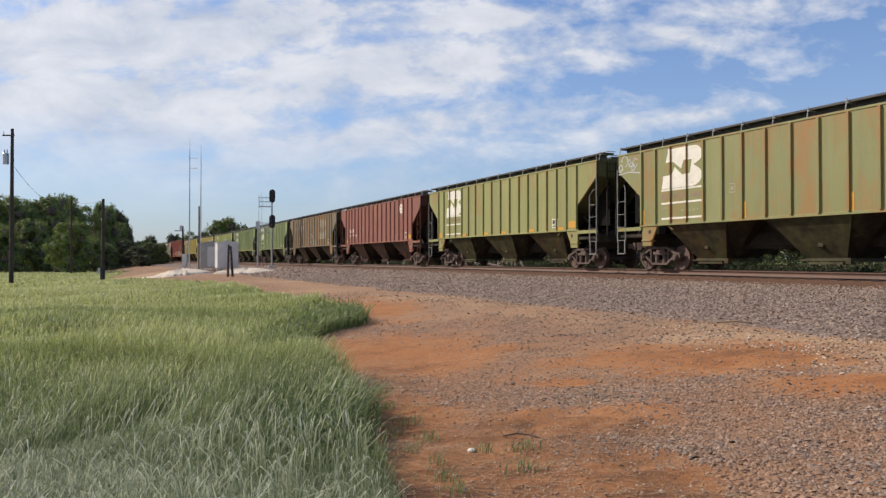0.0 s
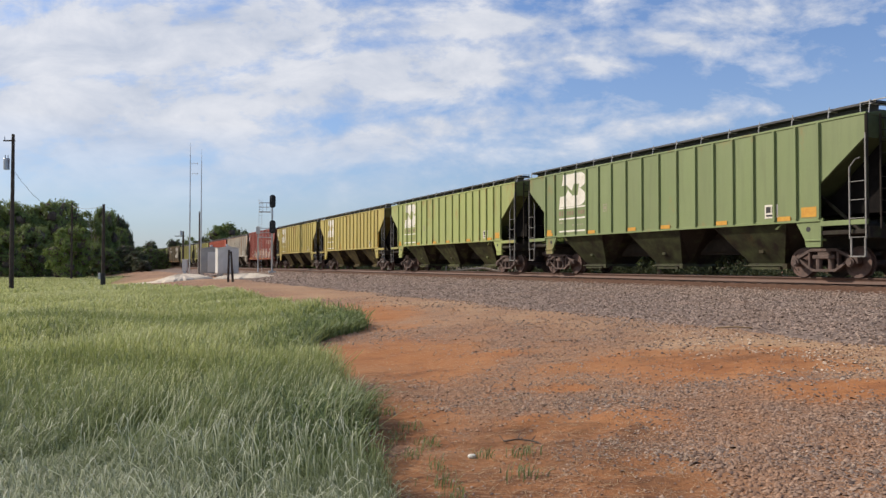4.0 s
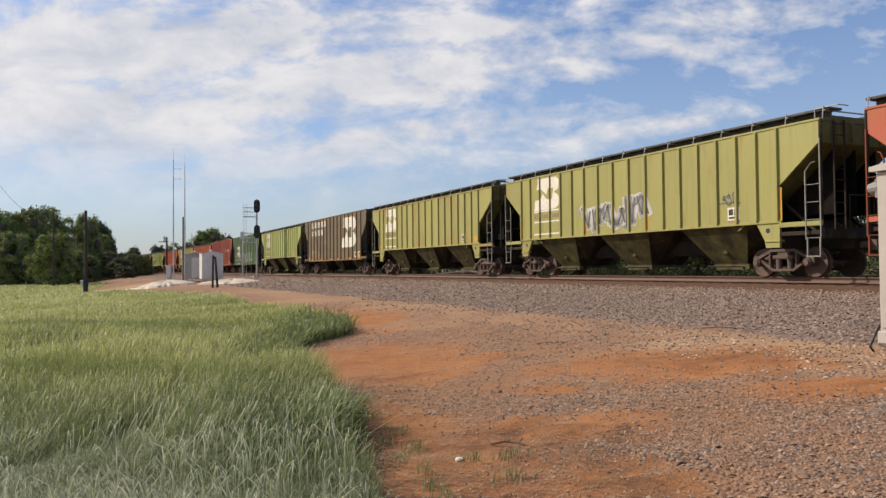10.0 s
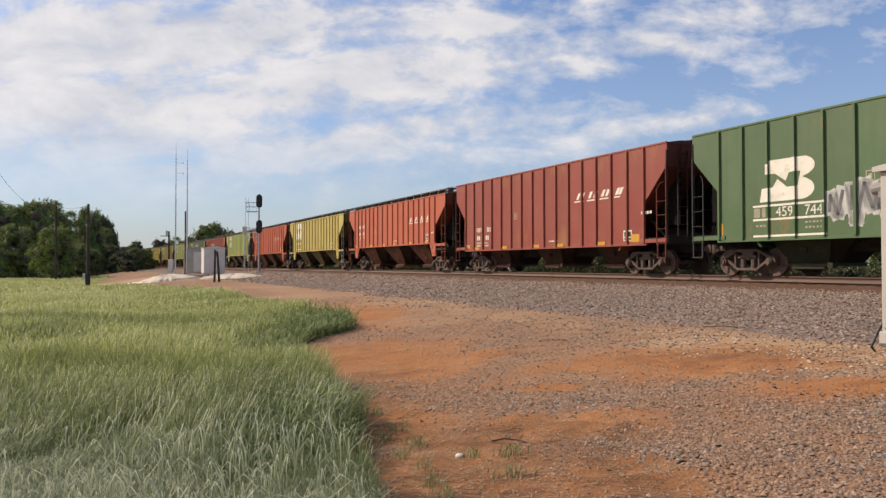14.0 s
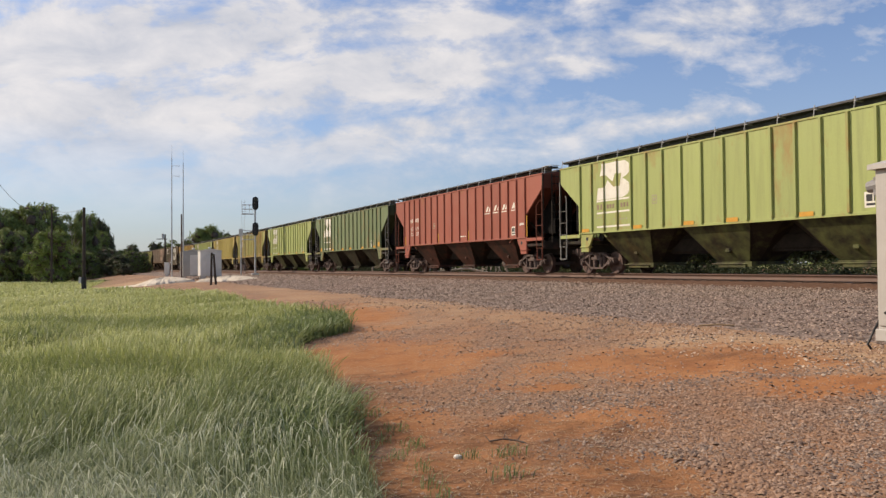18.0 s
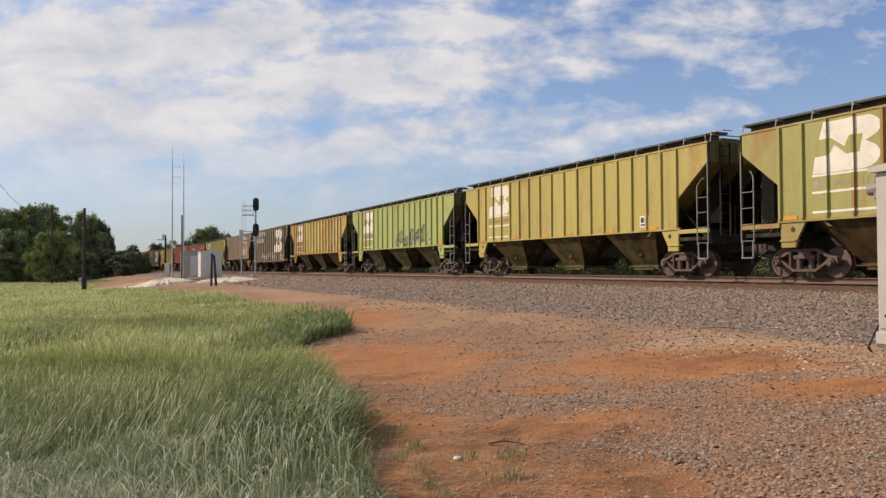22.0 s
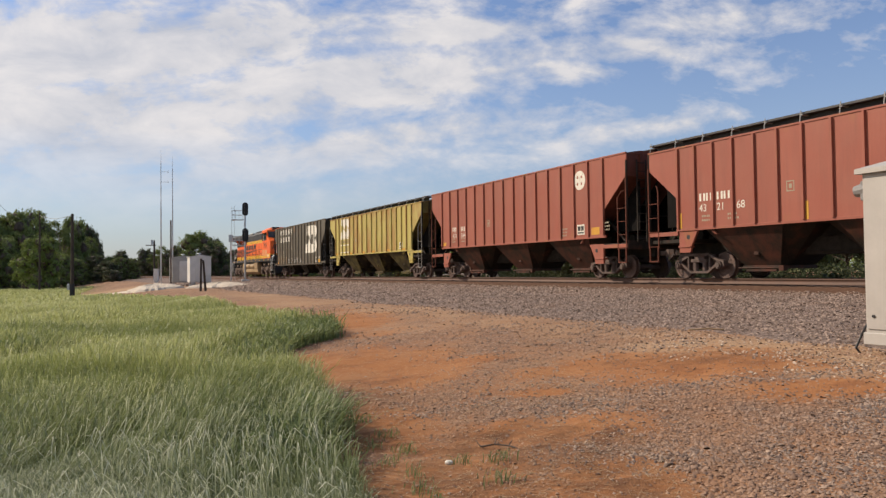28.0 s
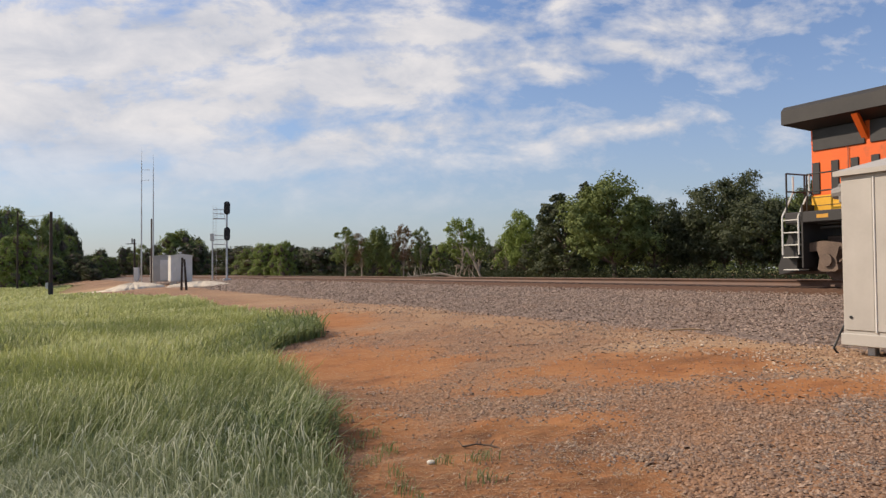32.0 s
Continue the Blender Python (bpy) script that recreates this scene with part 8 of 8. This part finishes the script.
def poles():
    x, y, z = post_at(182, 58)
    ob = new("wooden_pole")
    ob.location = (x, y, z)
    bm = bmesh.new()
    rod(bm, (0, 0, -0.3), (0, 0, 6.4), 0.13, 0.10, 10)
    part("pole", bm, WOOD, ob)
    bm = bmesh.new()
    rod(bm, (0, 0, -0.2), (0, 0, 1.15), 0.19, 0.17, 12)
    part("sleeve", bm, BLACK, ob, "black sleeve round the foot")
    bm = bmesh.new()
    block(bm, -0.35, -0.15, -0.12, 0.12, 0.7, 1.15, 0.02)
    part("meter_box", bm, GALV, ob)
    tagged(ob, "short brown wooden pole with a black foot", "pole", "wooden poles")
    x, y, z = post_at(20, 58)
    ob = new("utility_pole")
    ob.location = (x, y, z)
    bm = bmesh.new()
    rod(bm, (0, 0, -0.3), (0, 0, 11.9), 0.17, 0.11, 12)
    part("pole", bm, WOOD, ob)
    bm = bmesh.new()
    rod(bm, (-0.48, 0, 9.2), (-0.48, 0, 10.0), 0.22, n=14)
    rod(bm, (-0.48, 0, 10.0), (-0.48, 0, 10.06), 0.23, 0.18, 14)
    can = part("transformer", bm, GALV, ob, "grey drum transformer")
    bm = bmesh.new()
    for k in (-0.1, 0.1):
        rod(bm, (-0.48 + k, 0, 10.05), (-0.48 + k, 0, 10.3), 0.03, n=8)
    part("bushing", bm, STEEL_BROWN, can)
    bm = bmesh.new()
    block(bm, -0.75, 0.15, -0.05, 0.05, 11.35, 11.45, 0.01)
    part("bracket", bm, WOOD, ob)
    for k in (-0.65, 0.0):
        bm = bmesh.new()
        rod(bm, (k, 0, 11.45), (k, 0, 11.75), 0.035, 0.02, 8)
        part("insulator", bm, GALV, ob)
    tagged(ob, "tall dark wooden utility pole with a transformer", "utility pole", "wooden poles")
    xa, ya, za = post_at(126, 100)
    far = new("utility_pole")
    far.location = (xa, ya, za)
    bm = bmesh.new()
    rod(bm, (0, 0, -0.3), (0, 0, 10.2), 0.14, 0.10, 8)
    part("pole", bm, WOOD, far)
    tagged(far, "distant wooden utility pole before trees", "utility pole", "wooden poles")
    # slack wire from the tall pole to the far one
    bm = bmesh.new()
    a, b = Vector((x, y, z + 9.2)), Vector((xa, ya, za + 9.9))
    pts = [a.lerp(b, i / 10) - Vector((0, 0, 1.6 * (1 - (i / 5 - 1) ** 2))) for i in range(11)]
    for p, q in zip(pts, pts[1:]):
        rod(bm, p, q, 0.018, n=4)
    ob = finish("power_cable", bm, BLACK)
    tagged(ob, "slack black power cable between wooden poles", "cable", "cables of the poles")
    xs, ys, zs = post_at(182, 58)
    bm = bmesh.new()
    a, b = Vector((xs, ys, zs + 6.3)), Vector((xa, ya, za + 9.9))
    pts = [a.lerp(b, i / 8) - Vector((0, 0, 0.35 * (1 - (i / 4 - 1) ** 2))) for i in range(9)]
    for p, q in zip(pts, pts[1:]):
        rod(bm, p, q, 0.016, n=4)
    ob = finish("power_cable", bm, LADDER_GREY)
    tagged(ob, "pale slack cable to the short wooden pole", "cable", "cables of the poles")
    xb, yb, zb = post_at(330, 120, 0)
    far = new("wooden_pole")
    far.location = (xb - 0.6, yb, 0.3)
    bm = bmesh.new()
    rod(bm, (0, 0, -0.3), (0, 0, 6.5), 0.17, 0.13, 8)
    block(bm, -1.3, 0.3, -0.05, 0.05, 5.7, 5.82)
    part("pole", bm, WOOD, far)
    bm = bmesh.new()
    rod(bm, (-0.35, 0, 5.85), (-0.35, 0, 6.6), 0.16, n=10)
    part("transformer", bm, GALV, far, "grey drum transformer")
    tagged(far, "distant wooden pole with a crossarm by the line", "pole", "wooden poles")
    xc, yc, zc = post_at(327, 100)
    ob = new("relay_case")
    ob.location = (xc, yc, zc)
    bm = bmesh.new()
    block(bm, -0.3, 0.3, -0.25, 0.25, 0.25, 1.75, 0.02)
    part("body", bm, SHED, ob)
    bm = bmesh.new()
    block(bm, -0.36, 0.36, -0.31, 0.31, 1.75, 1.83, 0.02)
    part("lid", bm, SHED, ob)
    bm = bmesh.new()
    block(bm, -0.2, 0.2, -0.15, 0.15, -0.3, 0.25)
    part("plinth", bm, GALV, ob)
    tagged(ob, "small white metal relay case beside the line", "relay case")


poles()


STEEL_DULL = surface("dull_grey_casting", (0.16, 0.155, 0.15), (0.22, 0.215, 0.21), 4.0, 0.6, 0.0)


def cabinet():
    """Large relay case close to the camera: sheet walls with seams, hipped roof, vent hood and feet."""
    s1, p1 = 6.17, 8.72
    L, D, z0, z1 = 2.5, 1.7, 0.585, 2.63
    x, y = s1 * UX + p1 * NX, s1 * UY + p1 * NY
    ob = new("relay_cabinet")
    ob.location, ob.rotation_euler = (x + 0.07, y, 0), (0, 0, math.atan2(-UY, -UX))
    # local x runs towards the near end, local y away from the camera
    bm = bmesh.new()
    block(bm, 0, L, 0, D, z0, z1, 0.012)
    part("body", bm, SHED_TAN, ob)
    for u0, u1 in ((0.03, 0.42), (0.455, 1.45), (1.485, 2.47)):
        bm = bmesh.new()
        block(bm, u0, u1, -0.018, 0.0, z0 + 0.14, z1 - 0.06, 0.006)
        part("wall_panel", bm, SHED_TAN, ob)
    bm = bmesh.new()
    block(bm, -0.02, L + 0.02, -0.03, D + 0.02, z0 - 0.05, z0 + 0.10, 0.01)
    part("base_rail", bm, SHED_TAN, ob)
    bm = bmesh.new()
    o = 0.06
    a = [bm.verts.new(v) for v in ((-o, -o, z1), (L + o, -o, z1), (L + o, D + o, z1), (-o, D + o, z1))]
    a2 = [bm.verts.new(v) for v in ((-o, -o, z1 + 0.06), (L + o, -o, z1 + 0.06), (L + o, D + o, z1 + 0.06), (-o, D + o, z1 + 0.06))]
    b = [bm.verts.new(v) for v in ((0.7, D / 2, z1 + 0.36), (L - 0.7, D / 2, z1 + 0.36))]
    bm.faces.new(list(reversed(a)))
    for i in range(4):
        j = (i + 1) % 4
        bm.faces.new((a[i], a[j], a2[j], a2[i]))
    bm.faces.new((a2[0], a2[1], b[1], b[0]))
    bm.faces.new((a2[1], a2[2], b[1]))
    bm.faces.new((a2[2], a2[3], b[0], b[1]))
    bm.faces.new((a2[3], a2[0], b[0]))
    part("roof", bm, SHED_TAN, ob)
    bm = bmesh.new()
    rod(bm, (-0.02, 0.12, z1 - 0.18), (-0.16, 0.10, z1 - 0.20), 0.10, 0.07, 12)
    block(bm, -0.06, 0.0, 0.04, 0.2, z1 - 0.32, z1 - 0.08, 0.01)
    part("vent_hood", bm, STEEL_DULL, ob, "grey metal hood at the corner")
    for fx in (0.25, L - 0.25):
        for fy in (0.2, D - 0.2):
            bm = bmesh.new()
            block(bm, fx - 0.05, fx + 0.05, fy - 0.05, fy + 0.05, 0.2, z0, 0.01)
            part("leg", bm, GALV, ob)
    bm = bmesh.new()
    pts = [Vector((-0.02, 0.1, z0 + 0.25)), Vector((-0.10, 0.05, z0 + 0.05)), Vector((-0.14, 0.0, z0 - 0.1)), Vector((-0.1, 0.1, 0.35))]
    for p, q in zip(pts, pts[1:]):
        rod(bm, p, q, 0.015, n=6)
    part("cable", bm, BLACK, ob)
    bm = bmesh.new()
    block(bm, 0.425, 0.45, -0.026, 0.0, z0 + 0.12, z1 - 0.05, 0.006)
    part("cover_strip", bm, SHED, ob, "pale upright cover strip")
    bm = bmesh.new()
    rod(bm, (0.12, -0.022, z0 + 0.3), (0.12, -0.03, z0 + 0.3), 0.02, n=10)
    part("lock", bm, BLACK, ob)
    tagged(ob, "large beige sheet-metal relay cabinet on short legs", "cabinet")


cabinet()


# ---- motion ----
def run_of(t):
    """Metres that the train has come by t seconds; it slows a little."""
    return 21.2158 * t - 0.01037 * t * t - 0.000122 * t ** 3 + 0.11 * max(0.0, t - 30.5) ** 2


def motions():
    for ob, s in TRAIN:
        rows = []
        for k in range(65):
            t = k / 2
            x, y, a = on_line(s - run_of(t))
            rows.append((t, pose(x, y, RAIL, 0, 0, math.degrees(a) + 180)))
        walk(ob, rows)
    # gusts pass over the meadow from left to right
    for ob, x, y in SWAY:
        rows = []
        for k in range(41):
            t = 0.8 * k
            g = math.sin(1.9 * t - 0.9 * x + 0.3 * y) + 0.6 * math.sin(3.1 * t - 1.7 * x + 0.8 * y)
            rows.append((t, pose(x + 0.012 * g, y, 0, 0.6 * math.sin(2.3 * t + y), 2.2 * g, 0)))
        walk(ob, rows)
    # wheels roll; each has a four-fold pattern, so whole quarter turns from one shown picture to the next are left out
    for w, r in WHEELSETS:
        x, z = w.location.x, w.location.z
        rate = math.degrees(20.7 / (FPS * r)) % 90
        rate = (rate - 90 if rate > 45 else rate) * FPS
        n = math.ceil(abs(rate) * 32 / 80)
        walk(w, [(32 * k / n, pose(x, 0, z, 0, rate * 32 * k / n, 0)) for k in range(n + 1)])


motions()
